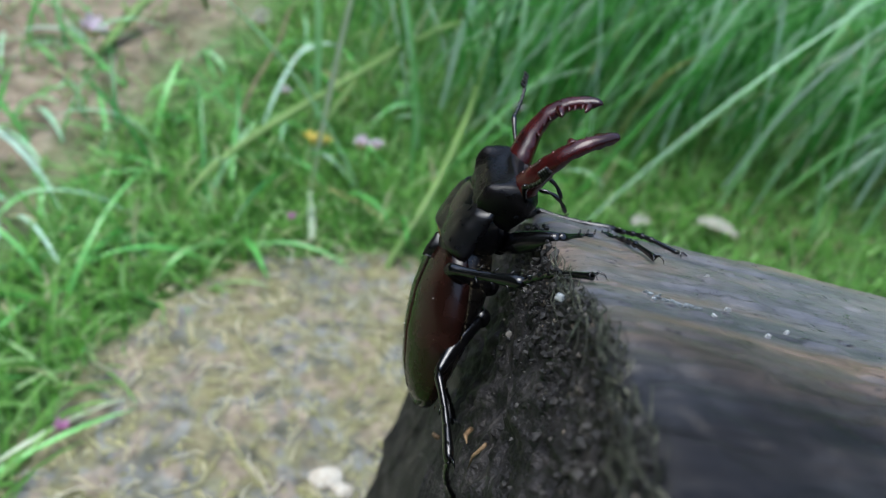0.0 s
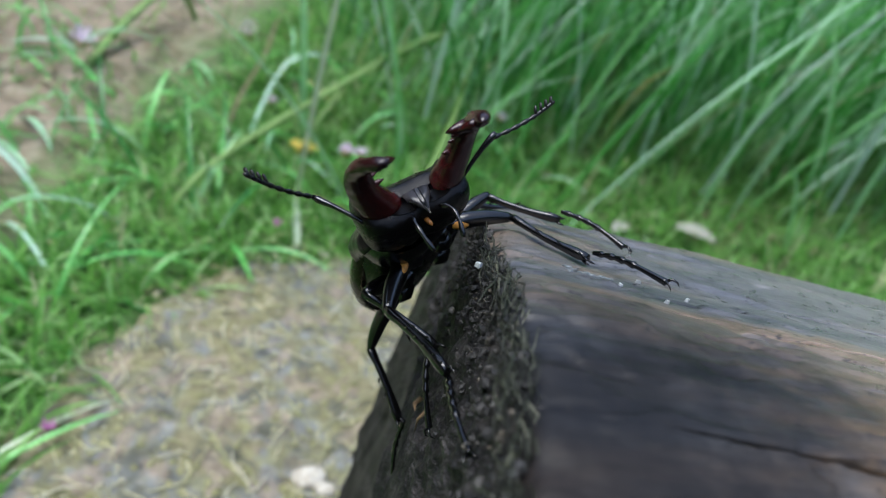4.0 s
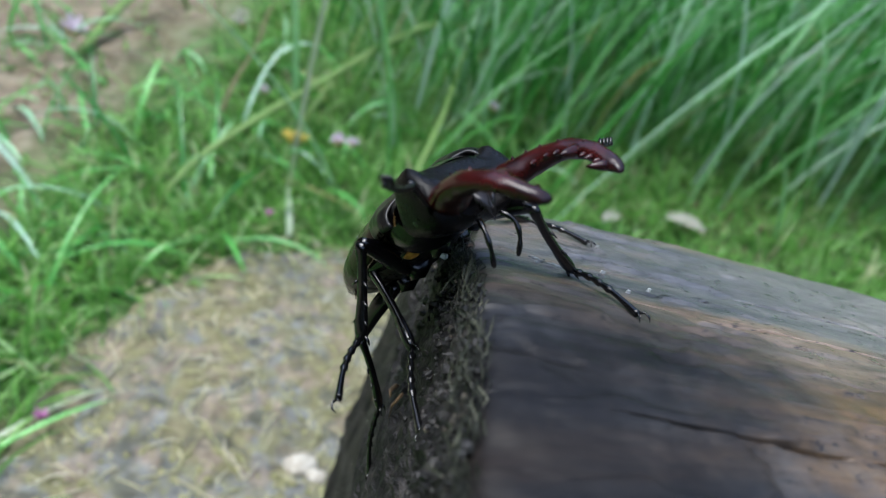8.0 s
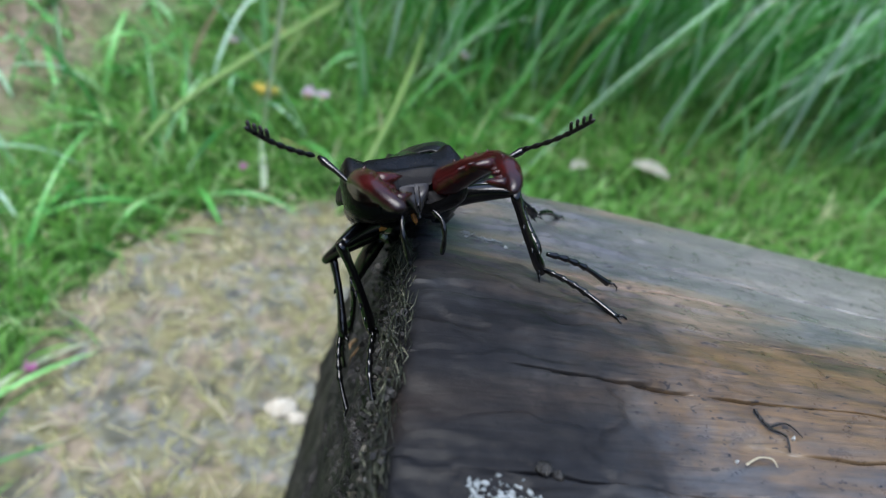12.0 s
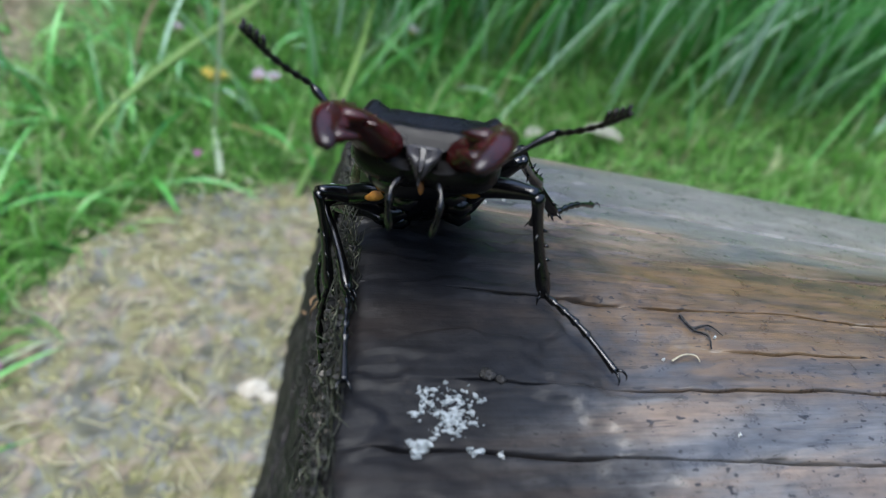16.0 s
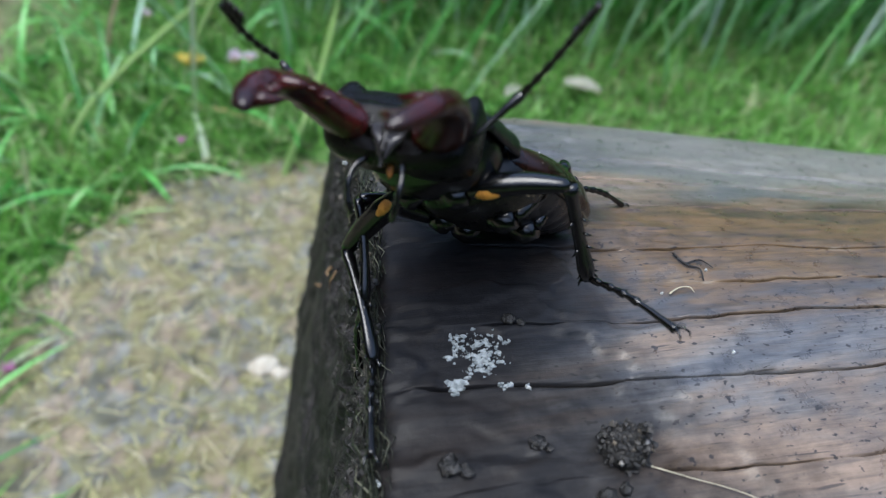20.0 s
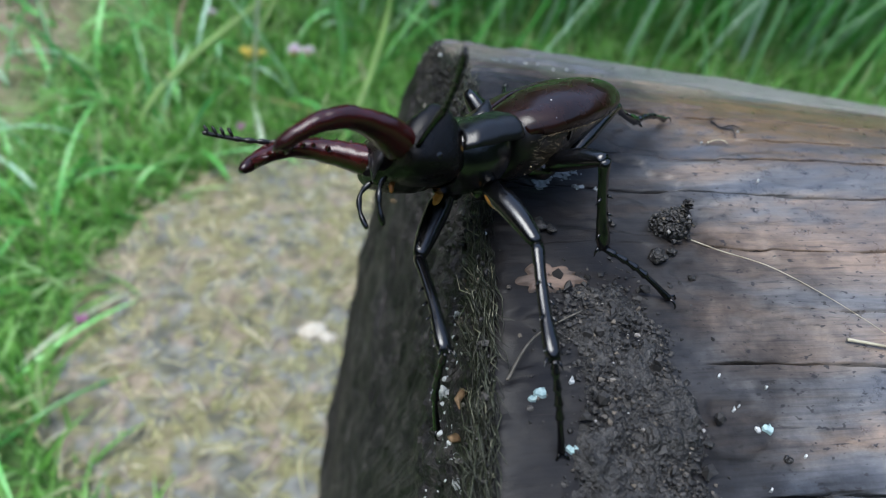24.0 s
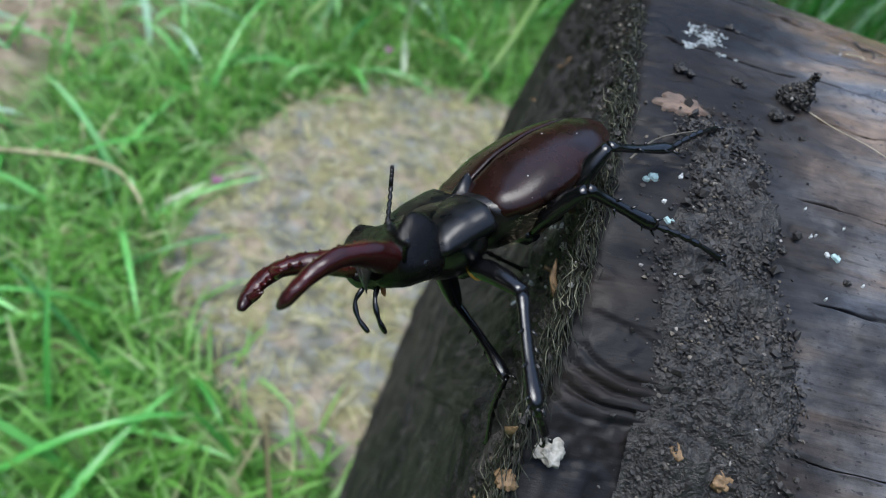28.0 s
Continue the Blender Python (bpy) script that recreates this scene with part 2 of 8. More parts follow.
def log_material(name="weathered_wood"):
    m, b = base_material(name, 0.5, 0.4)
    n, l = nodes_of(m)
    sep, c = n.new("ShaderNodeSeparateXYZ"), n.new("ShaderNodeTexCoord")
    l.new(c.outputs["Object"], sep.inputs[0])
    x, y = sep.outputs[0], sep.outputs[1]
    blotch = noise_tex(m, coords(m, (0.40, 1.8, 1.8)), 30.0, 6.0, 0.6, 0.8)
    stain = noise_tex(m, coords(m, (0.45, 1.9, 1.9)), 50.0, 7.0, 0.66, 1.0)
    small = noise_tex(m, coords(m, (1.0, 1.2, 1.2)), 210.0, 7.0, 0.7)
    grain = noise_tex(m, coords(m, (22, 420, 420)), 3.0, 6.0, 0.65, 0.5)
    lines = noise_tex(m, coords(m, (20, 420, 420)), 3.0, 2.0, 0.5, 0.2)
    streak = noise_tex(m, coords(m, (11, 70, 70)), 3.0, 6.0, 0.6, 0.8)
    specks = noise_tex(m, coords(m, (0.6, 1, 1)), 1000.0, 2.0, 0.5)
    col = ramp(m, blotch, [(0.34, (0.050, 0.056, 0.066)), (0.43, (0.086, 0.089, 0.097)), (0.50, (0.122, 0.117, 0.114)), (0.56, (0.145, 0.118, 0.098)), (0.64, (0.195, 0.142, 0.104))])
    col = mixed(m, ramp(m, stain, [(0.53, grey(0)), (0.62, grey(0.38))]), col, (0.036, 0.037, 0.042))
    # an ochre strip where the outer wood is worn off, and a bleached strip behind it
    place = arith(m, "ADD", y, arith(m, "MULTIPLY", arith(m, "SUBTRACT", streak, 0.5), 0.030))
    place = arith(m, "MULTIPLY_ADD", place, 6.0)
    n[-1].inputs[2].default_value = 0.5
    ochre = ramp(m, place, [(0.55, grey(0)), (0.63, grey(0.75)), (0.70, grey(1)), (0.81, grey(1)), (0.88, grey(0))])
    right = ramp(m, arith(m, "ADD", arith(m, "MULTIPLY", x, 6.0), arith(m, "MULTIPLY", arith(m, "SUBTRACT", small, 0.5), 0.5)), [(0.35, grey(0)), (0.55, grey(0.85))])
    warm = ramp(m, streak, [(0.33, (0.034, 0.025, 0.019)), (0.43, (0.074, 0.048, 0.025)), (0.54, (0.115, 0.066, 0.025)), (0.64, (0.130, 0.082, 0.036)), (0.73, (0.20, 0.165, 0.125))])
    col = mixed(m, arith(m, "MULTIPLY", ochre, right), col, warm)
    bleached = arith(m, "MULTIPLY", ramp(m, place, [(0.88, grey(0)), (0.98, grey(0.8))]), ramp(m, arith(m, "MULTIPLY", x, 5.0), [(0.42, grey(0.12)), (0.75, grey(1))]))
    col = mixed(m, bleached, col, ramp(m, streak, [(0.35, (0.13, 0.125, 0.12)), (0.65, (0.24, 0.23, 0.215))]))
    # damp wood beside the sawn end, blackened further by shade put into the colour
    wobble = noise_tex(m, coords(m), 34.0, 6.0, 0.62)
    edge = arith(m, "ADD", x, arith(m, "MULTIPLY", arith(m, "SUBTRACT", wobble, 0.5), 0.075))
    damp_shade = ramp(m, arith(m, "MULTIPLY", edge, 8.0), [(0.42, grey(0.94)), (0.54, grey(0.74)), (0.70, grey(0.0))])
    damp_shade = arith(m, "MULTIPLY", damp_shade, ramp(m, arith(m, "ADD", arith(m, "MULTIPLY", y, 5.0), arith(m, "MULTIPLY", wobble, 0.2)), [(0.36, grey(1)), (0.52, grey(0.25))]))
    col = mixed(m, damp_shade, col, (0.0062, 0.0062, 0.0074))
    col = mixed(m, 1.0, col, ramp(m, grain, [(0.3, grey(0.62)), (0.5, grey(1.0)), (0.7, grey(1.22))]), "MULTIPLY")
    col = mixed(m, 1.0, col, ramp(m, small, [(0.32, grey(0.72)), (0.50, grey(0.98)), (0.68, grey(1.2))]), "MULTIPLY")
    col = mixed(m, ramp(m, lines, [(0.27, grey(0.75)), (0.33, grey(0))]), col, (0.020, 0.018, 0.018))
    col = mixed(m, ramp(m, specks, [(0.64, grey(0)), (0.68, grey(0.9))]), col, (0.014, 0.013, 0.013))
    l.new(col, b.inputs["Base Color"])
    dry = ramp(m, small, [(0.3, grey(0.22)), (0.7, grey(0.44))])
    l.new(mixed(m, damp_shade, dry, ramp(m, small, [(0.3, grey(0.34)), (0.7, grey(0.60))])), b.inputs["Roughness"])
    # gloss is cut there too, which keeps the painted shade dark
    l.new(mixed(m, damp_shade, grey(0.55), grey(0.10)), b.inputs["Specular IOR Level"])
    relief = arith(m, "ADD", arith(m, "MULTIPLY", grain, 0.5), small)
    bump(m, b, arith(m, "SUBTRACT", relief, arith(m, "MULTIPLY", specks, 0.3)), 0.4, 0.0004)
    return m


WOOD = log_material()
END_WOOD = simple_material("rotten_end_grain", [(0.32, (0.007, 0.007, 0.007)), (0.5, (0.019, 0.018, 0.019)), (0.68, (0.060, 0.055, 0.054))], 150.0, 0.55, 0.2, 600.0, 0.003)


def make_log():
    log = tagged(new("log"), "weathered grey-brown log with a sawn end lying on the ground", "log")
    # the side, finest where it is seen from near by
    cols = list(np.arange(LOG_Y - 0.118, -0.05, 0.00042)) + list(np.arange(-0.05, LOG_Y + 0.137, 0.0006))
    for y0, _, _, _ in LOG_CRACKS:
        cols = [c for c in cols if abs(c - y0) > 0.0007] + [y0 + o for o in (-0.00055, -0.00034, -0.00022, -0.00014, -0.00007, 0, 0.00007, 0.00014, 0.00022, 0.00034, 0.00055)]
    mid = np.arcsin((np.array(sorted(cols)) - LOG_Y) / LOG_R)
    ang = np.concatenate([np.radians(np.arange(-180, -40, 4.0)), mid, np.radians(np.arange(48, 180, 4.0))])
    along = np.concatenate([[0.0, 0.0012, 0.0024, 0.0036], np.arange(0.005, 0.045, 0.0007), np.arange(0.045, 0.12, 0.0011), np.arange(0.12, 0.30, 0.004), np.linspace(0.30, LOG_END, 20)])
    s, a = np.meshgrid(along, ang, indexing="ij")
    shift = np.zeros_like(s)
    ys = np.array([c[0] for c in LOG_CRACKS])
    base = LOG_Y + LOG_R * np.sin(ang)
    for i, sx in enumerate(along):
        xx = sx + 0.0255
        wave = np.array([crack_wave(k, xx) for k in range(len(ys))], float)
        shift[i] = np.interp(base, ys, wave) + LOG_SLOPE * (min(xx, 0.30) - 0.05)
    a = a + shift / LOG_R * (np.cos(a) > 0.7)
    y, z = LOG_Y + LOG_R * np.sin(a), LOG_Z + LOG_R * np.cos(a)
    x0 = cut_x(y, z)
    x = x0 + s * (LOG_END - x0) / LOG_END
    x = x + np.exp(-s / 0.004) * 0.0022 * fbm(y * 110, z * 110, 3.0, 3)
    r = LOG_R + log_height(x, a, y) - 0.0028 * np.exp(-s / 0.0016)
    y, z = LOG_Y + r * np.sin(a), LOG_Z + r * np.cos(a)
    verts = np.stack([x, y, z], -1)
    rim = verts[0]
    side = solid("wood_side", verts.reshape(-1, 3), grid_faces(len(along), len(ang), True), WOOD, log)
    # the sawn end
    rad = np.concatenate([np.linspace(0.0, 0.75, 16), np.linspace(0.76, 0.995, 60), [1.0]])
    heart = np.array([cut_x(LOG_Y, LOG_Z), LOG_Y, LOG_Z])
    q = heart + rad[:, None, None] * (rim[None] - heart)
    lump = np.clip((1 - rad) / 0.03, 0, 1)[:, None]
    q[..., 0] = q[..., 0] - lump * (0.0045 * fbm(q[..., 1] * 60, q[..., 2] * 60, 1.0, 4) + 0.0022 * fbm(q[..., 1] * 320, q[..., 2] * 320, 2.0, 3))
    solid("sawn_end", q.reshape(-1, 3), [f[::-1] for f in grid_faces(len(rad), len(ang), True)], END_WOOD, log, "dark rotten sawn end of the log")
    yb, zb = verts[-1][:, 1], verts[-1][:, 2]
    solid("far_end", verts[-1], [tuple(range(len(ang)))], END_WOOD, log)
    return log


make_log()


# ---- ground ----
def ground_z(x, y):
    d = np.sqrt(x * x + y * y)
    near = -0.052 + 0.10 * bounds_smooth(y + 0.25 * x, 0.45, 1.3) + 0.008 * fbm(x * 5, y * 5, 0.0, 3)
    return near + 0.05 * bounds_smooth(d, 2, 8) * fbm(x * 0.4, y * 0.4, 3.0, 2)


def soil_material():
    """Green turf, worn down to pale brown earth on one side."""
    m, b = base_material("turf_soil", 0.9, 0.2)
    n, l = nodes_of(m)
    v = coords(m)
    sep, c = n.new("ShaderNodeSeparateXYZ"), n.new("ShaderNodeTexCoord")
    l.new(c.outputs["Object"], sep.inputs[0])
    turf = ramp(m, noise_tex(m, v, 30.0, 5.0, 0.6), [(0.3, (0.03, 0.065, 0.018)), (0.5, (0.06, 0.125, 0.035)), (0.7, (0.14, 0.15, 0.075))])
    earth = ramp(m, noise_tex(m, v, 38.0, 6.0, 0.65), [(0.32, (0.10, 0.080, 0.055)), (0.5, (0.20, 0.165, 0.12)), (0.68, (0.30, 0.255, 0.20))])
    side = arith(m, "SUBTRACT", arith(m, "MULTIPLY", sep.outputs[1], 0.25), sep.outputs[0])
    side = arith(m, "ADD", side, arith(m, "MULTIPLY", noise_tex(m, v, 9.0, 4.0), 0.25))
    l.new(mixed(m, ramp(m, side, [(0.60, grey(0)), (0.72, grey(1))]), turf, earth), b.inputs["Base Color"])
    bump(m, b, noise_tex(m, v, 160.0, 4.0), 0.6, 0.006)
    return m


SOIL = soil_material()


def stone_material():
    m, b = base_material("mossy_stone", 0.85, 0.3)
    l = m.node_tree.links
    v = coords(m)
    big, fine = noise_tex(m, v, 16.0, 5.0, 0.6, 0.5), noise_tex(m, v, 75.0, 6.0, 0.65)
    col = ramp(m, big, [(0.32, (0.13, 0.115, 0.08)), (0.42, (0.155, 0.155, 0.13)), (0.48, (0.17, 0.18, 0.175)), (0.54, (0.17, 0.16, 0.09)), (0.62, (0.185, 0.165, 0.095)), (0.72, (0.22, 0.19, 0.14))])
    col = mixed(m, ramp(m, noise_tex(m, v, 48.0, 5.0, 0.6), [(0.48, grey(0)), (0.56, grey(0.65))]), col, (0.17, 0.165, 0.075))
    col = mixed(m, ramp(m, noise_tex(m, coords(m, (1.3, 1, 1)), 33.0, 5.0, 0.6), [(0.52, grey(0)), (0.60, grey(0.75))]), col, (0.25, 0.20, 0.155))
    col = mixed(m, ramp(m, noise_tex(m, coords(m, (1, 1.4, 1)), 27.0, 6.0, 0.65), [(0.54, grey(0)), (0.62, grey(0.8))]), col, (0.075, 0.078, 0.062))
    col = mixed(m, 1.0, col, ramp(m, fine, [(0.32, grey(0.36)), (0.46, grey(0.74)), (0.66, grey(1.15))]), "MULTIPLY")
    l.new(col, b.inputs["Base Color"])
    bump(m, b, noise_tex(m, v, 200.0, 5.0, 0.6), 0.5, 0.0012)
    return m


STONE = stone_material()


def make_ground():
    xs = np.concatenate([-np.geomspace(60, 1.0, 22), np.linspace(-0.96, 1.6, 110), np.geomspace(1.7, 60, 22)])
    x, y = np.meshgrid(xs, xs + 0.2, indexing="ij")
    v = np.stack([x, y, ground_z(x, y)], -1)
    g = solid("ground", v.reshape(-1, 3), [f[::-1] for f in grid_faces(len(xs), len(xs))], SOIL)
    tagged(g, "dark turf soil under the grass", "ground", kind="structure")


make_ground()

STONE_EDGE = [(0.02, 0.64), (-0.06, 0.615), (-0.125, 0.585), (-0.185, 0.50), (-0.222, 0.42), (-0.232, 0.33), (-0.212, 0.22), (-0.15, 0.14), (-0.06, 0.07), (0.09, 0.06), (0.19, 0.22), (0.22, 0.42), (0.17, 0.56), (0.10, 0.635)]


def make_stone():
    loop = bezier_line(STONE_EDGE + STONE_EDGE[:1], 200)[:-1]
    turn = np.linspace(0, 2 * math.pi, len(loop), endpoint=False)
    wave = 0.05 * fbm(np.cos(turn) * 4 + 9, np.sin(turn) * 4 + 9, 1.0, 4)
    loop = loop + wave[:, None] * (loop - np.array([-0.01, 0.36]))
    mid = np.array([-0.01, 0.36])
    rad = np.concatenate([np.linspace(0, 0.9, 70), np.linspace(0.91, 1.0, 14)])
    p = mid + rad[:, None, None] * (loop[None] - mid)
    x, y = p[..., 0], p[..., 1]
    z = -0.042 + 0.010 * fbm(x * 9, y * 9, 2.0, 4) + 0.002 * fbm(x * 42, y * 42, 5.0, 4) - 0.03 * np.clip((rad - 0.9) / 0.1, 0, 1)[:, None] ** 2
    top = np.stack([x, y, z], -1)
    low = top[-1].copy()
    low[:, 2] = -0.09
    v = np.concatenate([top.reshape(-1, 3), low])
    n = len(loop)
    f = [q[::-1] for q in grid_faces(len(rad), n, True)]
    b = (len(rad) - 1) * n
    f += [(b + j, b + n + j, b + n + (j + 1) % n, b + (j + 1) % n)[::-1] for j in range(n)]
    s = solid("stone_slab", v, f, STONE)
    tagged(s, "flat pale stone slab blotched with moss and dry bits", "stone")
    return s


make_stone()


# ---- grass ----
GROUND_X = np.arange(-2.7, 3.3, 0.02)
GROUND_Z = ground_z(*np.meshgrid(GROUND_X, GROUND_X + 0.2, indexing="ij"))
PATCH_W = vnoise(*(a * 9 for a in np.meshgrid(GROUND_X, GROUND_X + 0.2, indexing="ij")), 1.0)


def at_ground(table, x, y):
    i, j = (x + 2.7) / 0.02, (y + 2.5) / 0.02
    a, c = min(max(int(i), 0), len(GROUND_X) - 2), min(max(int(j), 0), len(GROUND_X) - 2)
    u, w = i - a, j - c
    return float((table[a, c] * (1 - w) + table[a, c + 1] * w) * (1 - u) + (table[a + 1, c] * (1 - w) + table[a + 1, c + 1] * w) * u)


def inside_stone(x, y, grow=1.0):
    e = np.array(STONE_EDGE)
    c = e.mean(0)
    e = c + (e - c) * grow
    hit = False
    j = len(e) - 1
    for i in range(len(e)):
        if (e[i, 1] > y) != (e[j, 1] > y) and x < (e[j, 0] - e[i, 0]) * (y - e[i, 1]) / (e[j, 1] - e[i, 1]) + e[i, 0]:
            hit = not hit
        j = i
    return hit


def under_log(x, y):
    return x > cut_x(y, 0.05) - 0.01 and abs(y - LOG_Y) < LOG_R * 0.85


def blades(name, roots, lengths, widths, leans, lift, material, label, category="grass", steps=6, fold=0.25):
    """Arching blades of grass in one mesh: each is a tapered, slightly folded strip."""
    verts, faces = [], []
    for (x, y), ln, w, (lx, ly), up in zip(roots, lengths, widths, leans, lift):
        z0 = at_ground(GROUND_Z, x, y) - 0.004
        d = Vector((lx, ly, 0))
        k = d.length or 1.0
        d /= k
        side = Vector((-d.y, d.x, 0))
        p, el, b = Vector((x, y, z0)), up, len(verts)
        step = ln / steps
        for i in range(steps + 1):
            f = i / steps
            ww = w * (0.75 + 0.6 * f) * (1 - f ** 3) * 0.5 + 0.00008
            mid = Vector((0, 0, -ww * fold * 2))
            verts += [tuple(p - side * ww), tuple(p + mid), tuple(p + side * ww)]
            p = p + (d * math.cos(el) + Vector((0, 0, 1)) * math.sin(el)) * step
            el -= k * (0.55 + 0.9 * f) * 1.6 / steps
        for i in range(steps):
            for j in (0, 1):
                faces.append((b + 3 * i + j, b + 3 * i + 3 + j, b + 3 * i + 4 + j, b + 3 * i + 1 + j))
    ob = solid(name, verts, faces, material)
    return tagged(ob, label, category, kind="stuff")


LAWN = blade_material("lawn_blades", [(0.0, (0.08, 0.24, 0.040)), (0.4, (0.145, 0.38, 0.070)), (0.75, (0.24, 0.52, 0.125)), (0.90, (0.37, 0.60, 0.26)), (1.0, (0.50, 0.48, 0.30))], 0.4, 0.5)
# the whitish stops put sky highlights on the blades into the colour
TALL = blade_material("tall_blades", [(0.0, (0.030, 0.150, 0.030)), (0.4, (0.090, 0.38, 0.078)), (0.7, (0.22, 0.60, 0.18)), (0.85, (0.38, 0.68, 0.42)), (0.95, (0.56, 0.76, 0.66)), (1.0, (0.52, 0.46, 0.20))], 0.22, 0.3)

# front blades whose bluish-white sheen is painted into the base colour
SHEEN = blade_material("sheen_tinted_blades", [(0.0, (0.20, 0.54, 0.17)), (0.5, (0.40, 0.70, 0.40)), (0.85, (0.58, 0.78, 0.64)), (1.0, (0.68, 0.80, 0.78))], 0.25, 0.4)


def make_grass():
    rnd = random.Random(4)
    rows = []
    while len(rows) < 36000:
        x, y = rnd.uniform(-0.85, 1.5), rnd.uniform(-0.2, 1.7)
        if inside_stone(x, y, rnd.uniform(0.86, 1.05)) or under_log(x, y):
            continue
        if x < -0.34 + 0.25 * (y - 0.7) - 0.10 * at_ground(PATCH_W, x, y) and y > 0.25 and rnd.random() < 0.92:
            continue
        if rnd.random() > 1.15 - 0.55 * math.hypot(x, y - 0.4):
            continue
        rows.append((x, y))
    while len(rows) < 44000:
        r, a = rnd.uniform(0.6, 2.5), rnd.uniform(0, 6.283)
        x, y = 0.3 + r * math.cos(a), 0.5 + r * math.sin(a)
        if not (inside_stone(x, y, 1.0) or under_log(x, y) or (-0.85 < x < 1.5 and -0.2 < y < 1.7)):
            rows.append((x, y))
    blades("lawn_grass", rows, [rnd.uniform(0.02, 0.08) for _ in rows], [rnd.uniform(0.0016, 0.0044) * (1 + 0.6 * (k >= 36000)) for k in range(len(rows))],
           [(rnd.uniform(-1.1, 0.9), rnd.uniform(-1.1, 0.9)) for _ in rows], [rnd.uniform(0.4, 1.45) for _ in rows], LAWN, "short bright green lawn grass", steps=4)
    rows = []
    while len(rows) < 420:
        x, y = rnd.uniform(-0.75, 0.25), rnd.uniform(-0.1, 1.0)
        if inside_stone(x, y, 1.0) or under_log(x, y):
            continue
        rows.append((x, y))
    blades("broad_grass", rows, [rnd.uniform(0.06, 0.18) for _ in rows], [rnd.uniform(0.004, 0.0080) for _ in rows],
           [(rnd.uniform(-1.2, 1.2), rnd.uniform(-1, 0.8)) for _ in rows], [rnd.uniform(0.3, 1.2) for _ in rows], TALL, "broader pale green blades in the lawn", steps=7)
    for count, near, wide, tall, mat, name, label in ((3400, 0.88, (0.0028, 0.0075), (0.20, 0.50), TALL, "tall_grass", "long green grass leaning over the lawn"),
                                                      (420, 0.80, (0.004, 0.009), (0.22, 0.52), SHEEN, "sheen_tall_grass", "long blades of tall grass with sky sheen put into their pale colour")):
        rows = []
        while len(rows) < count:
            x, y = rnd.uniform(-0.1, 1.6), rnd.uniform(0.66, 1.5)
            if y < near - 0.10 * (x - 0.1) and rnd.random() < 0.94 or inside_stone(x, y, 1.1):
                continue
            if x < 0.15 and rnd.random() > 0.2 + 0.8 * (x + 0.1) / 0.25:
                continue
            rows.append((x, y))
        leans = [(rnd.gauss(0.19, 0.14), rnd.gauss(-0.10, 0.12)) if rnd.random() < 0.85 else (rnd.gauss(-0.4, 0.3), rnd.gauss(-0.3, 0.2)) for _ in rows]
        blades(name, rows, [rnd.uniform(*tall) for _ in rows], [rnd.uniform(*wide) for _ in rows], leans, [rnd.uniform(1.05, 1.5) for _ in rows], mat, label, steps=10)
    rows = []
    while len(rows) < 2600:
        x, y = rnd.uniform(-1.0, -0.28), rnd.uniform(0.2, 1.5)
        if x > -0.33 + 0.25 * (y - 0.7) - 0.10 * at_ground(PATCH_W, x, y):
            continue
        rows.append((x, y))
    while len(rows) < 3300:
        x, y = rnd.uniform(0.25, 1.1), rnd.uniform(0.5, 0.84)
        if at_ground(PATCH_W, x, y) > 0.1:
            rows.append((x, y))
    blades("dry_grass", rows, [rnd.uniform(0.03, 0.10) for _ in rows], [rnd.uniform(0.001, 0.003) for _ in rows],
           [(rnd.uniform(-1, 1), rnd.uniform(-1, 1)) for _ in rows], [rnd.uniform(0.0, 0.5) for _ in rows], STRAW, "dry straw-coloured grass on bare soil", steps=4)


STRAW = blade_material("dry_straw", [(0.0, (0.16, 0.12, 0.065)), (0.5, (0.30, 0.25, 0.15)), (1.0, (0.48, 0.42, 0.28))], 0.6)
make_grass()


# ---- an unseen hedge ring, added to block low sky light and darken reflections ----
HEDGE_SCREEN = simple_material("hedge_screen_leaves", [(0.3, (0.008, 0.016, 0.005)), (0.5, (0.02, 0.045, 0.012)), (0.7, (0.05, 0.09, 0.03))], 9.0, 0.7, 0.3, 22.0, 0.08)


def make_hedge_screen():
    n, hgt = 180, np.concatenate([np.linspace(-0.2, 2.3, 36), [2.4, 2.3]])
    deep = np.concatenate([np.zeros(36), [0.35, 0.8]])
    a = np.linspace(0, 2 * math.pi, n, endpoint=False)
    h, w = np.meshgrid(hgt, a, indexing="ij")
    r = 4.4 + deep[:, None] + 0.25 * fbm(np.cos(w) * 7, np.sin(w) * 7, h * 2.2, 4)
    # raised on the -x side to keep light off the sawn end
    v = np.stack([r * np.cos(w), 0.5 + r * np.sin(w), h * (1.0 + 0.8 * np.exp(-((w - math.pi) / 1.1) ** 2)) + 0.3 * (h > 2.0) * fbm(np.cos(w) * 9, np.sin(w) * 9, 4.0, 3)], -1)
    ob = solid("hedge", v.reshape(-1, 3), grid_faces(len(hgt), n, True), HEDGE_SCREEN)
    tagged(ob, "unseen dark green hedge ring added to block low sky light, taller on one side", "hedge", kind="structure")


make_hedge_screen()

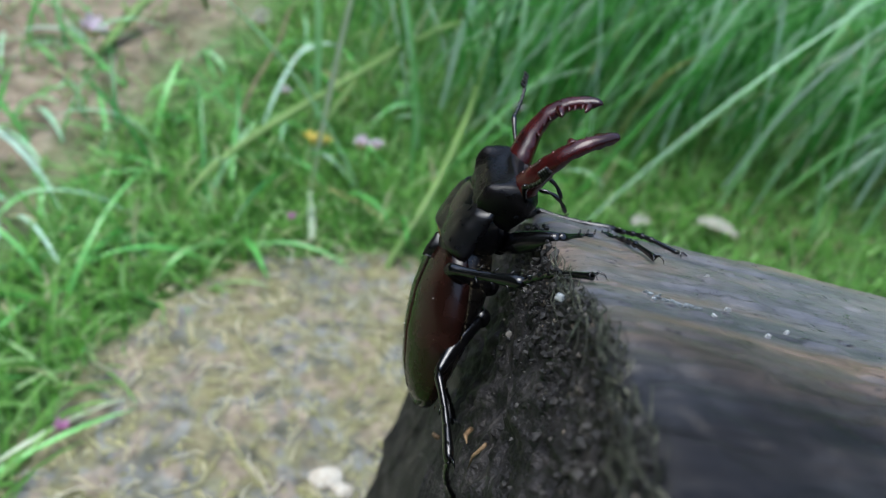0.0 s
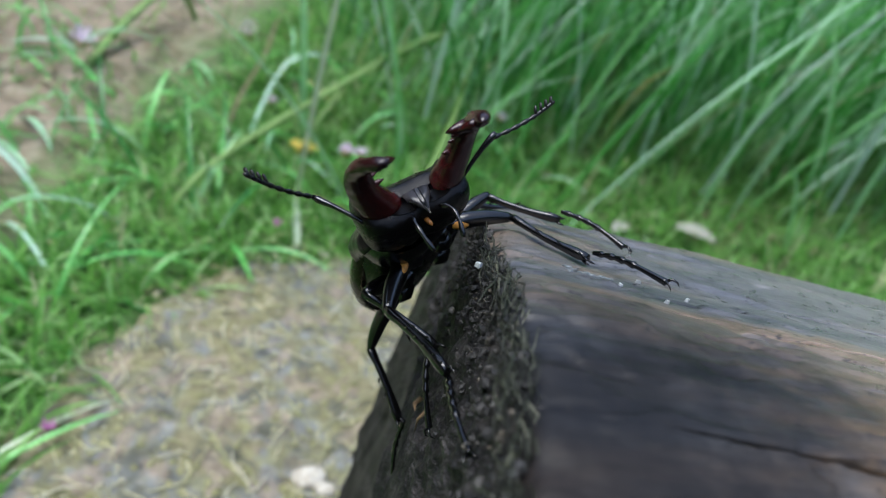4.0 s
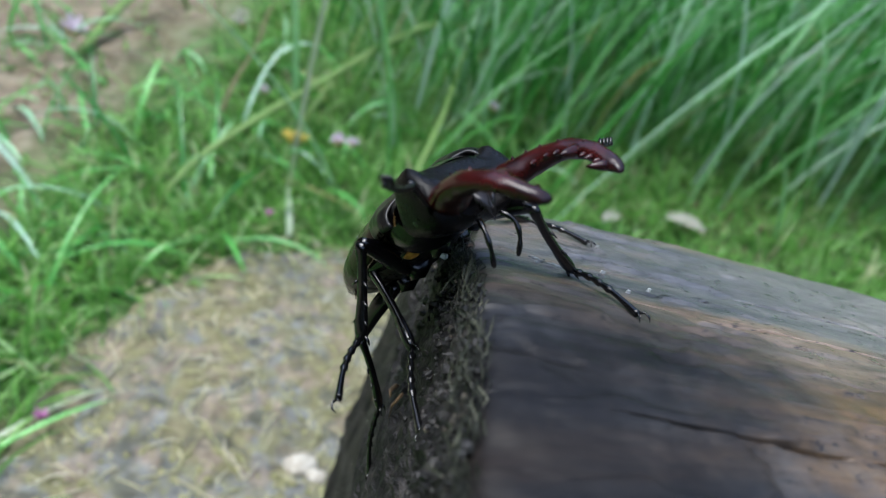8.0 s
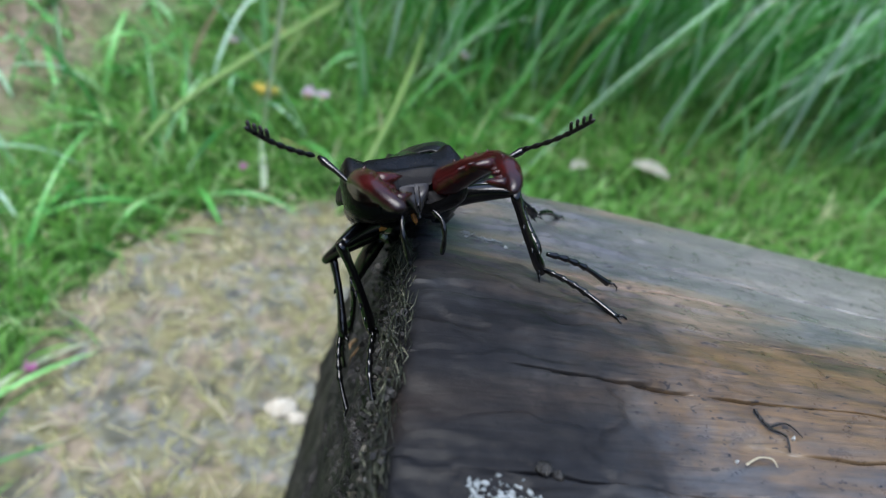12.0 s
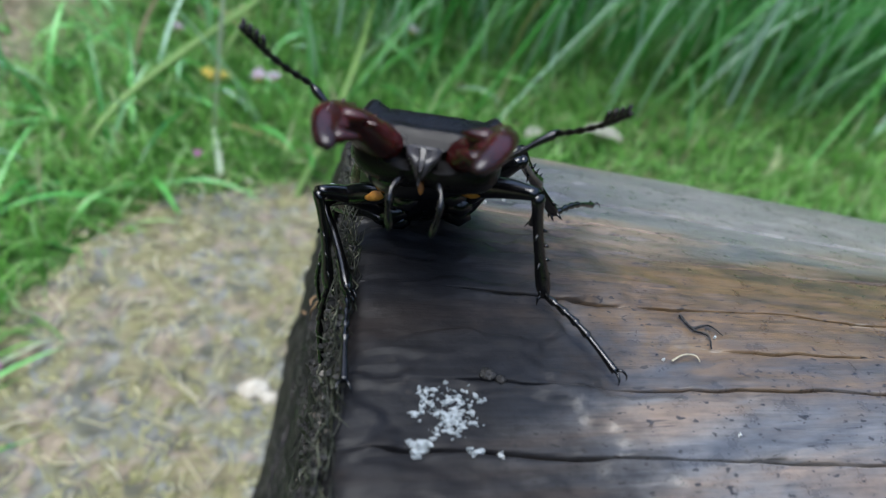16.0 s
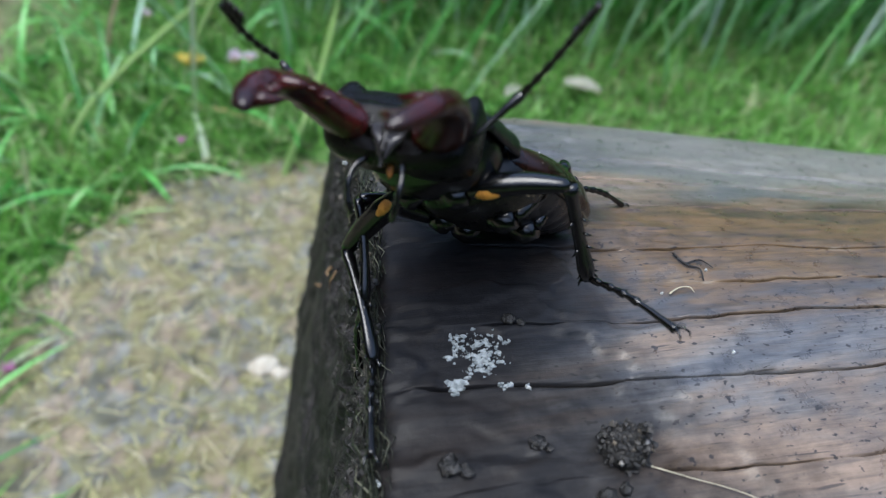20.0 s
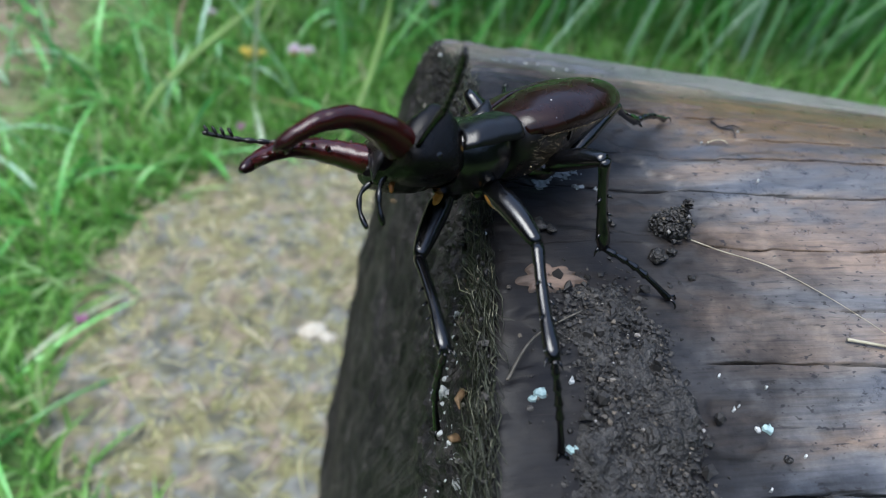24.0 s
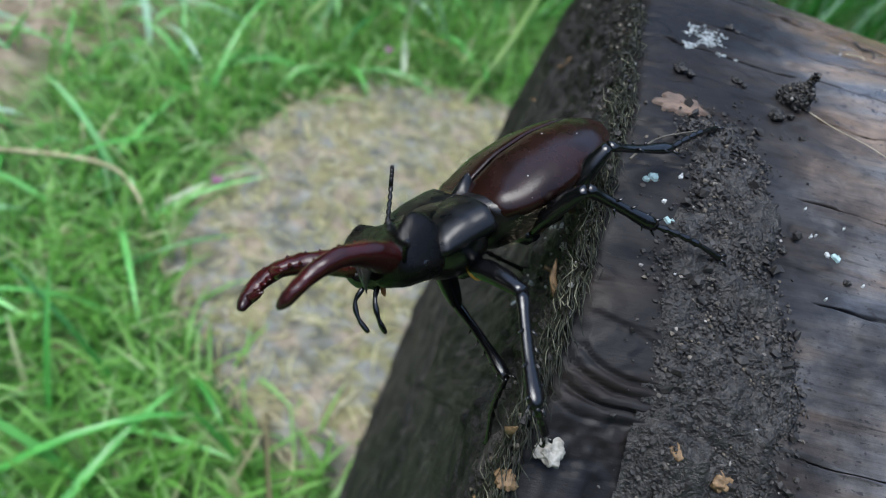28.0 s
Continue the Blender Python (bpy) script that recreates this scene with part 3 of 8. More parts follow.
# ---- the stag beetle: x ahead, y to its left, z to its back's side ----
def chitin(name, stops, rough, scale=300.0, depth=0.00005, coat=0.0, gloss=0.45):
    m, b = base_material(name, rough, gloss)
    l = m.node_tree.links
    v = coords(m)
    l.new(ramp(m, noise_tex(m, v, scale * 0.4, 4.0, 0.6), stops), b.inputs["Base Color"])
    l.new(ramp(m, noise_tex(m, v, scale * 0.8, 4.0), [(0.3, grey(rough * 0.75)), (0.7, grey(rough * 1.3))]), b.inputs["Roughness"])
    bump(m, b, noise_tex(m, v, scale * 8, 3.0), 0.35, depth)
    b.inputs["Coat Weight"].default_value = coat
    b.inputs["Coat Roughness"].default_value = 0.12
    return m


ELYTRA = chitin("chestnut_chitin", [(0.3, (0.006, 0.0022, 0.0016)), (0.7, (0.017, 0.0050, 0.0034))], 0.26, 260.0, 0.00003, 0.0, 0.32)
SHIELD = chitin("satin_black_chitin", [(0.3, (0.0015, 0.0015, 0.002)), (0.7, (0.0035, 0.0035, 0.004))], 0.32, 500.0, 0.00008, 0.0, 0.42)
BLACK = chitin("glossy_black_chitin", [(0.3, (0.001, 0.001, 0.0015)), (0.7, (0.0025, 0.0025, 0.0028))], 0.20, 400.0, 0.00008, 0.0, 0.6)
BELLY = chitin("brown_black_chitin", [(0.3, (0.0018, 0.0017, 0.0015)), (0.7, (0.006, 0.0045, 0.004))], 0.30, 500.0, 0.00005)
EYE = chitin("eye_black", [(0.3, (0.004, 0.004, 0.005)), (0.7, (0.01, 0.01, 0.012))], 0.08, 100.0, 0.00001)
ORANGE = simple_material("orange_hair_patch", [(0.3, (0.26, 0.085, 0.008)), (0.6, (0.55, 0.24, 0.04))], 900.0, 0.5, 0.4, 4000.0, 0.0001)
BROWN = simple_material("brown_orange_hair", [(0.3, (0.10, 0.035, 0.006)), (0.6, (0.24, 0.09, 0.015))], 900.0, 0.5, 0.4, 4000.0, 0.0001)
SKULL = chitin("pitted_black_chitin", [(0.3, (0.0012, 0.0012, 0.0015)), (0.7, (0.0036, 0.0029, 0.0030))], 0.30, 420.0, 0.0003, 0.0, 0.20)
LABRUM = chitin("grey_labrum_chitin", [(0.3, (0.007, 0.007, 0.008)), (0.7, (0.022, 0.019, 0.021))], 0.3, 600.0)
SPECK = simple_material("white_dust", [(0.3, (0.35, 0.36, 0.37)), (0.6, (0.6, 0.6, 0.6))], 900.0, 0.8)
FRINGE = blade_material("golden_fringe", [(0.0, (0.14, 0.08, 0.02)), (1.0, (0.40, 0.26, 0.09))], 0.4, 0.2)
GOLD_HAIR = blade_material("golden_hair", [(0.0, (0.04, 0.03, 0.016)), (0.6, (0.11, 0.085, 0.05)), (1.0, (0.32, 0.26, 0.16))], 0.5, 0.2)


def mandible_material():
    m, b = base_material("dark_red_chitin", 0.26, 0.42)
    n, l = nodes_of(m)
    v = coords(m)
    red = ramp(m, noise_tex(m, v, 220.0, 4.0, 0.6), [(0.3, (0.010, 0.0014, 0.0014)), (0.7, (0.042, 0.0042, 0.0044))])
    sep, c = n.new("ShaderNodeSeparateXYZ"), n.new("ShaderNodeTexCoord")
    l.new(c.outputs["Object"], sep.inputs[0])
    far = arith(m, "ADD", sep.outputs[0], arith(m, "MULTIPLY", noise_tex(m, v, 500.0, 2.0), 0.002))
    tip = ramp(m, arith(m, "MULTIPLY", far, 28.0), [(0.80, grey(0)), (0.93, grey(1))])
    l.new(mixed(m, tip, red, (0.006, 0.005, 0.006)), b.inputs["Base Color"])
    bump(m, b, noise_tex(m, v, 3500.0, 3.0), 0.4, 0.00004)
    return m


MANDIBLE = mandible_material()


def lerp_at(s, table):
    return np.interp(s, [k for k, _ in table], [v for _, v in table])


def loft(name, stations, sides, material, parent, label="", power=2.4):
    """A closed body through cross-sections: x, half width, top, bottom."""
    verts = []
    for x, w, top, low in stations:
        for k in range(sides):
            a = 2 * math.pi * k / sides
            c, s = math.cos(a), math.sin(a)
            y = w * math.copysign(abs(c) ** (2 / power), c)
            z = (top if s > 0 else low) * math.copysign(abs(s) ** (2 / power), s)
            verts.append((x, y, z))
    faces = grid_faces(len(stations), sides, True)
    faces.append(tuple(range(sides))[::-1])
    n = (len(stations) - 1) * sides
    faces.append(tuple(n + k for k in range(sides)))
    ob = solid(name, verts, [f[::-1] for f in faces], material, parent, label)
    return ob


def dense(table, n):
    """Smoothly filled-in rows of a table."""
    t = np.array(table, float)
    return [tuple(r) for r in bezier_line(t, n)]


def shell(name, grid, thick, material, parent, label=""):
    """A thin curved plate: an outer grid of points and an inner one, closed at the rim."""
    g = np.array(grid)
    nu, nv = g.shape[:2]
    du, dv = np.gradient(g, axis=0), np.gradient(g, axis=1)
    nrm = np.cross(du, dv)
    nrm /= np.linalg.norm(nrm, axis=-1, keepdims=True) + 1e-12
    inner = g - nrm * thick
    v = np.concatenate([g.reshape(-1, 3), inner.reshape(-1, 3)])
    m = nu * nv
    f = grid_faces(nu, nv) + [tuple(m + i for i in q[::-1]) for q in grid_faces(nu, nv)]
    ring = [(i, 0) for i in range(nu)] + [(nu - 1, j) for j in range(1, nv)] + [(i, nv - 1) for i in range(nu - 2, -1, -1)] + [(0, j) for j in range(nv - 2, 0, -1)]
    ids = [i * nv + j for i, j in ring]
    f += [(a, b, m + b, m + a)[::-1] for a, b in zip(ids, ids[1:] + ids[:1])]
    return solid(name, v, f, material, parent, label)


def hairs(name, roots, dirs, length, width, material, parent, label, rnd):
    verts, faces = [], []
    for p, d in zip(roots, dirs):
        p, d = Vector(p), (Vector(d) + Vector((rnd.gauss(0, 0.35), rnd.gauss(0, 0.35), rnd.gauss(0, 0.35)))).normalized()
        side = d.cross(Vector((rnd.gauss(0, 1), rnd.gauss(0, 1), rnd.gauss(0, 1)))).normalized() * width
        ln = length * rnd.uniform(0.5, 1.2)
        b = len(verts)
        verts += [tuple(p - side), tuple(p + side), tuple(p + d * ln * 0.6 + side * 0.7), tuple(p + d * ln)]
        faces += [(b, b + 1, b + 2), (b, b + 2, b + 3)]
    ob = solid(name, verts, faces, material, parent, label)
    ob["kind"] = "stuff"
    return ob


def make_beetle():
    rnd = random.Random(11)
    bug = tagged(new("stag_beetle"), "black stag beetle with chestnut wing cases and dark red antler jaws", "beetle")
    # wing cases
    wid = [(0, 0.0098), (0.04, 0.0112), (0.12, 0.0126), (0.22, 0.0135), (0.38, 0.0139), (0.58, 0.0131), (0.76, 0.0110), (0.88, 0.0082), (0.95, 0.0055), (0.985, 0.0030), (1.0, 0.0006)]
    hei = [(0, 0.0036), (0.08, 0.0052), (0.3, 0.0074), (0.55, 0.0074), (0.78, 0.0060), (0.9, 0.0042), (0.97, 0.0022), (1.0, 0.0008)]
    low = [(0, -0.0004), (0.3, -0.0014), (0.7, -0.0018), (1.0, -0.0022)]
    s = np.concatenate([[0.0, 0.008], np.linspace(0.02, 0.9, 26), np.linspace(0.915, 1.0, 12)])
    th = np.radians(np.concatenate([[1.0], np.linspace(4, 104, 19)]))
    w, h, z0 = lerp_at(s, wid), lerp_at(s, hei), lerp_at(s, low)
    k = np.array([0.25, 0.5, 0.25])
    for arr in (w, h):
        arr[1:-1] = np.convolve(arr, k, "valid")
    for sgn in (1, -1):
        y = np.minimum(w[:, None] * np.sin(np.minimum(th, math.pi / 2)) ** 0.94, 1)
        over = np.maximum(th - math.pi / 2, 0)
        y = y * (1 - 0.35 * over) + 0.00008
        z = z0[:, None] + h[:, None] * np.cos(np.minimum(th, math.pi / 2)) ** 0.86 - 0.006 * over * (w[:, None] / 0.0139)
        z = z - 0.0003 * np.exp(-(y / 0.0006) ** 2) + 0.0006 * np.exp(-(((s[:, None] - 0.05) / 0.05) ** 2) - ((y - 0.0092) / 0.002) ** 2)
        x = -0.0006 - 0.0382 * s[:, None] + 0 * th[None] + 0.0011 * (1 - s[:, None]) * (y / 0.011) ** 2 * -1
        g = np.stack([x, sgn * y, z], -1)
        if sgn > 0:
            g = g[:, ::-1]
        shell("wing_case", g, 0.0004, ELYTRA, bug, "chestnut brown glossy wing case")
    for sgn, i, j in ((1, 8, 9), (1, 12, 5), (1, 15, 12), (1, 20, 8), (1, 24, 13), (1, 6, 14), (1, 17, 3), (-1, 10, 8), (-1, 16, 11), (-1, 21, 6)):
        yy = w[i] * math.sin(th[j]) ** 0.94
        zz = z0[i] + h[i] * math.cos(th[j]) ** 0.86
        bm = bmesh.new()
        bmesh.ops.create_icosphere(bm, subdivisions=1, radius=0.00009 + 0.00004 * (i % 3), matrix=Matrix.Translation((-0.0006 - 0.0382 * s[i], sgn * yy, zz)))
        part("dust_speck", bm, SPECK, bug, "tiny white speck of dust")
    # scutellum
    sc = [(0.0008, 0.0004, 0.0046), (-0.001, 0.0021, 0.0052), (-0.0028, 0.0017, 0.0060), (-0.0048, 0.0003, 0.0064)]
    loft("scutellum", [(x, y, z, 0.0006) for x, y, z in dense(sc, 10)], 12, SHIELD, bug)
    # abdomen with its rings, and the chest before it
    st = []
    for i in range(46):
        u = i / 45
        ww = float(lerp_at(0.28 + 0.70 * u, wid)) * 0.95
        dep = 0.0082 * (1 - 0.62 * u ** 2.2) * (1 - 0.045 * (0.5 + 0.5 * math.cos(u * 5.5 * 2 * math.pi)) ** 3)
        st.append((-0.0105 - 0.0272 * u, max(ww, 0.0012), 0.0026 * (1 - 0.8 * u), max(dep, 0.0015)))
    loft("abdomen", st, 26, BELLY, bug, "dark ringed belly", 2.2)
    loft("chest", dense([(0.0012, 0.0050, 0.003, 0.0058), (-0.0006, 0.0092, 0.004, 0.0082), (-0.006, 0.0116, 0.003, 0.0092), (-0.013, 0.0120, 0.002, 0.0090), (-0.0175, 0.0105, 0.001, 0.0078)], 20), 26, BELLY, bug, "dark chest with fine hair", 2.3)
    roots, dirs = [], []
    for _ in range(1300):
        u, a = rnd.random(), rnd.uniform(0.05, 1.1)
        x = -0.0005 - 0.017 * u
        sg = rnd.choice((-1, 1))
        roots.append((x, sg * 0.0117 * math.cos(a * 0.8) * (0.86 + 0.14 * math.sin(math.pi * min(u + 0.15, 1))), -0.0010 - 0.0072 * math.sin(a)))
        dirs.append((-0.7, sg * 0.8, -0.5 + 0.3 * rnd.random()))
    for _ in range(800):
        u = rnd.random()
        sg = rnd.choice((-1, 1))
        ww = float(lerp_at(0.10 + 0.86 * u, wid))
        roots.append((-0.0006 - 0.0382 * (0.10 + 0.86 * u), sg * ww * 0.955, float(lerp_at(u, low)) - 0.0012))
        dirs.append((-0.8, sg * 0.5, -0.7))
    hairs("side_hair", roots, dirs, 0.0008, 0.00002, GOLD_HAIR, bug, "pale golden hair along the flanks", rnd)
    for sg, nm in ((-1, "R"), (1, "L")):
        for xx in (-0.0078, -0.015):
            v, f = tube_data([(xx + 0.001, sg * 0.0040, -0.0078), (xx, sg * 0.0062, -0.0083), (xx, sg * 0.0082, -0.0079)], [0.0018, 0.0024, 0.0017], 12)
            solid("coxa", v, f, BLACK, bug)
    # pronotum
    pro = new("pronotum")
    pro.parent = bug
    pro["label"] = "satin black neck shield with rolled rim"
    us, vs = np.linspace(0, 1, 22), np.linspace(-1, 1, 41)
    u, v = np.meshgrid(us, vs, indexing="ij")
    hw = np.interp(u, [0, 0.06, 0.3, 0.62, 0.86, 1.0], [0.0100, 0.0116, 0.0113, 0.0112, 0.0111, 0.0096])
    y = hw * np.sin(v * 1.62) / math.sin(1.62)
    y = np.sign(y) * np.minimum(np.abs(y), hw)
    dome = np.interp(u, [0, 0.12, 0.5, 0.85, 1.0], [0.0046, 0.0050, 0.0050, 0.0043, 0.0034])
    z = -0.0008 + dome * (1 - np.abs(v) ** 3.2) ** 0.8 + 0.0005 * (np.exp(-((u - 1) / 0.045) ** 2) + np.exp(-(u / 0.045) ** 2)) * (1 - np.abs(v) ** 6) + 0.0006 * np.exp(-((np.abs(v) - 0.97) / 0.05) ** 2)
    z = z + 0.0002 * fbm(u * 5, v * 6, 2.0, 3) - 0.0004 * np.exp(-(v / 0.12) ** 2)
    x = 0.0004 + 0.0106 * u + 0.0018 * u * np.abs(v) ** 3 - 0.0003 * (1 - u) * v ** 2
    grid = np.stack([x, y, z], -1)
    shell("shield", grid[:, ::-1][:, ::-1], -0.00045, SHIELD, pro)
    loft("prosternum", dense([(0.0000, 0.0068, 0.0034, 0.0052), (0.002, 0.0098, 0.0040, 0.0074), (0.006, 0.0108, 0.0045, 0.0086), (0.010, 0.0100, 0.0040, 0.0080), (0.0126, 0.0084, 0.0034, 0.0064)], 18), 26, BLACK, pro, "", 2.5)
    roots, dirs = [], []
    for _ in range(1700):
        a = rnd.uniform(-1.45, 1.45)
        front = rnd.random() < 0.75
        xx = 0.0112 + 0.0014 * abs(math.sin(a)) ** 3 if front else 0.0004
        ww = 0.0094 if front else 0.0099
        roots.append((xx, ww * math.sin(a), -0.0006 + (0.0036 if front else 0.0048) * (1 - abs(math.sin(a)) ** 4) ** 0.8))
        dirs.append((1.0 if front else -1.0, 0, 0.15))
    hairs("hair_fringe", roots, dirs, 0.0005, 0.00005, FRINGE, pro, "golden hair fringe", rnd)
    for sg in (-1, 1):
        v_, f_ = tube_data([(0.0052, sg * 0.0020, -0.0066), (0.0050, sg * 0.0040, -0.0078), (0.0048, sg * 0.0058, -0.0074)], [0.0018, 0.0024, 0.0018], 12)
        solid("front_coxa", v_, f_, BLACK, pro)
    # head
    head = new("head")
    head.parent = bug
    head["label"] = "broad black head with raised ridges"
    verts = []
    st = dense([(-0.0024, 0.0074, 0.0032, 0.0044), (0.0000, 0.0090, 0.0042, 0.0056), (0.0020, 0.0106, 0.0048, 0.0062), (0.0062, 0.0112, 0.0050, 0.0060), (0.0088, 0.0108, 0.0040, 0.0054), (0.0102, 0.0096, 0.0022, 0.0046), (0.0109, 0.0066, 0.0003, 0.0034)], 34)
    n = 56
    for xx, ww, top, lo in st:
        for k in range(n):
            a = 2 * math.pi * k / n
            c, sn = math.cos(a), math.sin(a)
            yy = ww * math.copysign(abs(c) ** 0.62, c)
            zz = (top if sn > 0 else lo) * math.copysign(abs(sn) ** 0.55, sn)
            if sn > 0:
                r = abs(yy) / 0.0110
                zz += 0.0024 * math.exp(-((r - 0.88) / 0.16) ** 2 - ((xx - 0.0038) / 0.0038) ** 2)
                zz -= 0.0013 * math.exp(-(r / 0.55) ** 2 - ((xx - 0.0086) / 0.0028) ** 2)
                zz += 0.0009 * math.exp(-((xx - 0.0098 - 0.0006 * r) / 0.0007) ** 2 - (r / 0.55) ** 4)
                zz += 0.0004 * math.exp(-((xx - 0.0050) / 0.0010) ** 2 - (r / 0.8) ** 4)
                zz -= 0.0007 * math.exp(-((r - 0.90) / 0.07) ** 2 - ((xx - 0.0025) / 0.002) ** 2)
            else:
                zz += 0.0007 * math.exp(-(yy / 0.0012) ** 2)
            bumpy = 0.00034 * float(fbm(np.array(xx * 900), np.array(yy * 900), zz * 900, 3))
            verts.append((xx, yy * (1 + bumpy * 30), zz + bumpy))
    faces = grid_faces(len(st), n, True) + [tuple(range(n))[::-1], tuple((len(st) - 1) * n + k for k in range(n))]
    solid("skull", verts, [f[::-1] for f in faces], SKULL, head)
    for sg in (-1, 1):
        bm = bmesh.new()
        bmesh.ops.create_uvsphere(bm, u_segments=18, v_segments=12, radius=0.0011, matrix=Matrix.Translation((0.0056, sg * 0.0103, -0.0022)) @ Matrix.Diagonal((1.15, 0.75, 1.0, 1)))
        part("eye", bm, EYE, head)
        # jaw
        path = bezier_line([(0.0078, sg * 0.0056, -0.0008), (0.0112, sg * 0.0076, 0.0006), (0.0152, sg * 0.0096, 0.0020), (0.0198, sg * 0.0107, 0.0028), (0.0240, sg * 0.0109, 0.0022), (0.0272, sg * 0.0103, 0.0008), (0.0294, sg * 0.0094, -0.0006), (0.0308, sg * 0.0083, -0.0016)], 52)
        rr = np.interp(np.linspace(0, 1, 52), [0, 0.10, 0.22, 0.36, 0.5, 0.7, 0.85, 0.95, 1.0], [0.0036, 0.0037, 0.0031, 0.0025, 0.0021, 0.0018, 0.0015, 0.0009, 0.00015])
        v_, f_ = tube_data(path, rr, 20, 0.74)
        w_ = np.array(v_)
        lumps = 0.00030 * fbm(w_[:, 0] * 700, w_[:, 1] * 700, w_[:, 2] * 700, 3)
        v_ = [tuple(p) for p in w_ + np.stack([0 * lumps, lumps, lumps], -1)]
        # teeth along the inner edge, a big one past the middle and a fork at the tip; small warts on the back
        teeth = [(0.30, 0.0016, 0.0006, 0.0000), (0.38, 0.0013, 0.0005, 0.0002), (0.45, 0.0014, 0.0006, 0.0000), (0.53, 0.0034, 0.0011, 0.0002), (0.61, 0.0012, 0.0005, -0.0002), (0.68, 0.0014, 0.0005, 0.0000), (0.75, 0.0012, 0.0005, 0.0002), (0.83, 0.0030, 0.0008, 0.0006)]
        warts = [(0.16, 0.0007), (0.24, 0.0006), (0.33, 0.0006), (0.42, 0.0005), (0.57, 0.0005), (0.66, 0.0004)]
        spikes = []
        for at, ln, r0, up in teeth:
            c = path[int(at * 51)]
            d = path[int(at * 51) + 1] - c
            inner = np.array((d[1], -d[0], 0)) * (1 if sg > 0 else -1)
            inner = inner / np.linalg.norm(inner)
            spikes.append((c + inner * rr[int(at * 51)] * 0.6, c + inner * (rr[int(at * 51)] * 0.9 + ln) + (0, 0, up), r0))
        for at, ln in warts:
            c, r1 = path[int(at * 51)], rr[int(at * 51)]
            spikes.append((c + (0, 0, r1 * 0.55), c + (0.0002, -sg * 0.0004, r1 * 0.72 + ln * 0.7), 0.0004))
        for p, q, r0 in spikes:
            line = [tuple(np.array(p) + (np.array(q) - np.array(p)) * t) for t in (0, 0.35, 0.7, 1.0)]
            v2, f2 = tube_data(line, [r0 * 1.2, r0, r0 * 0.65, r0 * 0.1], 8, 1.0, len(v_))
            v_ += v2
            f_ += f2
        solid("mandible", v_, f_, MANDIBLE, head, "dark red antler-shaped jaw with black tip")
        # palps
        line = bezier_line([(0.0108, sg * 0.0026, -0.0044), (0.0126, sg * 0.0036, -0.0062), (0.0130, sg * 0.0036, -0.0092), (0.0122, sg * 0.0030, -0.0122)], 14)
        v_, f_ = tube_data(line, [0.0003 + 0.00022 * abs(math.sin(j * 0.72)) for j in range(14)], 7)
        solid("palp", v_, f_, BLACK, head)
    loft("labrum", dense([(0.0098, 0.0034, 0.0014, 0.0014), (0.0110, 0.0026, 0.0000, 0.0030), (0.0117, 0.0015, -0.0016, 0.0044), (0.0119, 0.0004, -0.0034, 0.0055)], 12), 14, LABRUM, head, "grey tongue-shaped lip plate")
    v_, f_ = tube_data([(0.0082, 0, -0.0046), (0.0086, 0, -0.0055), (0.0088, 0.0002, -0.0063), (0.0088, 0.0002, -0.0068)], [0.0005, 0.0005, 0.0004, 0.0001], 8)
    solid("mouth_brush", v_, f_, BROWN, head, "orange mouth brush")
    return bug, pro, head


LEG_LENGTHS = {1: (0.0161, 0.0198, 0.0192), 2: (0.0149, 0.0175, 0.0181), 3: (0.0159, 0.0185, 0.0202)}


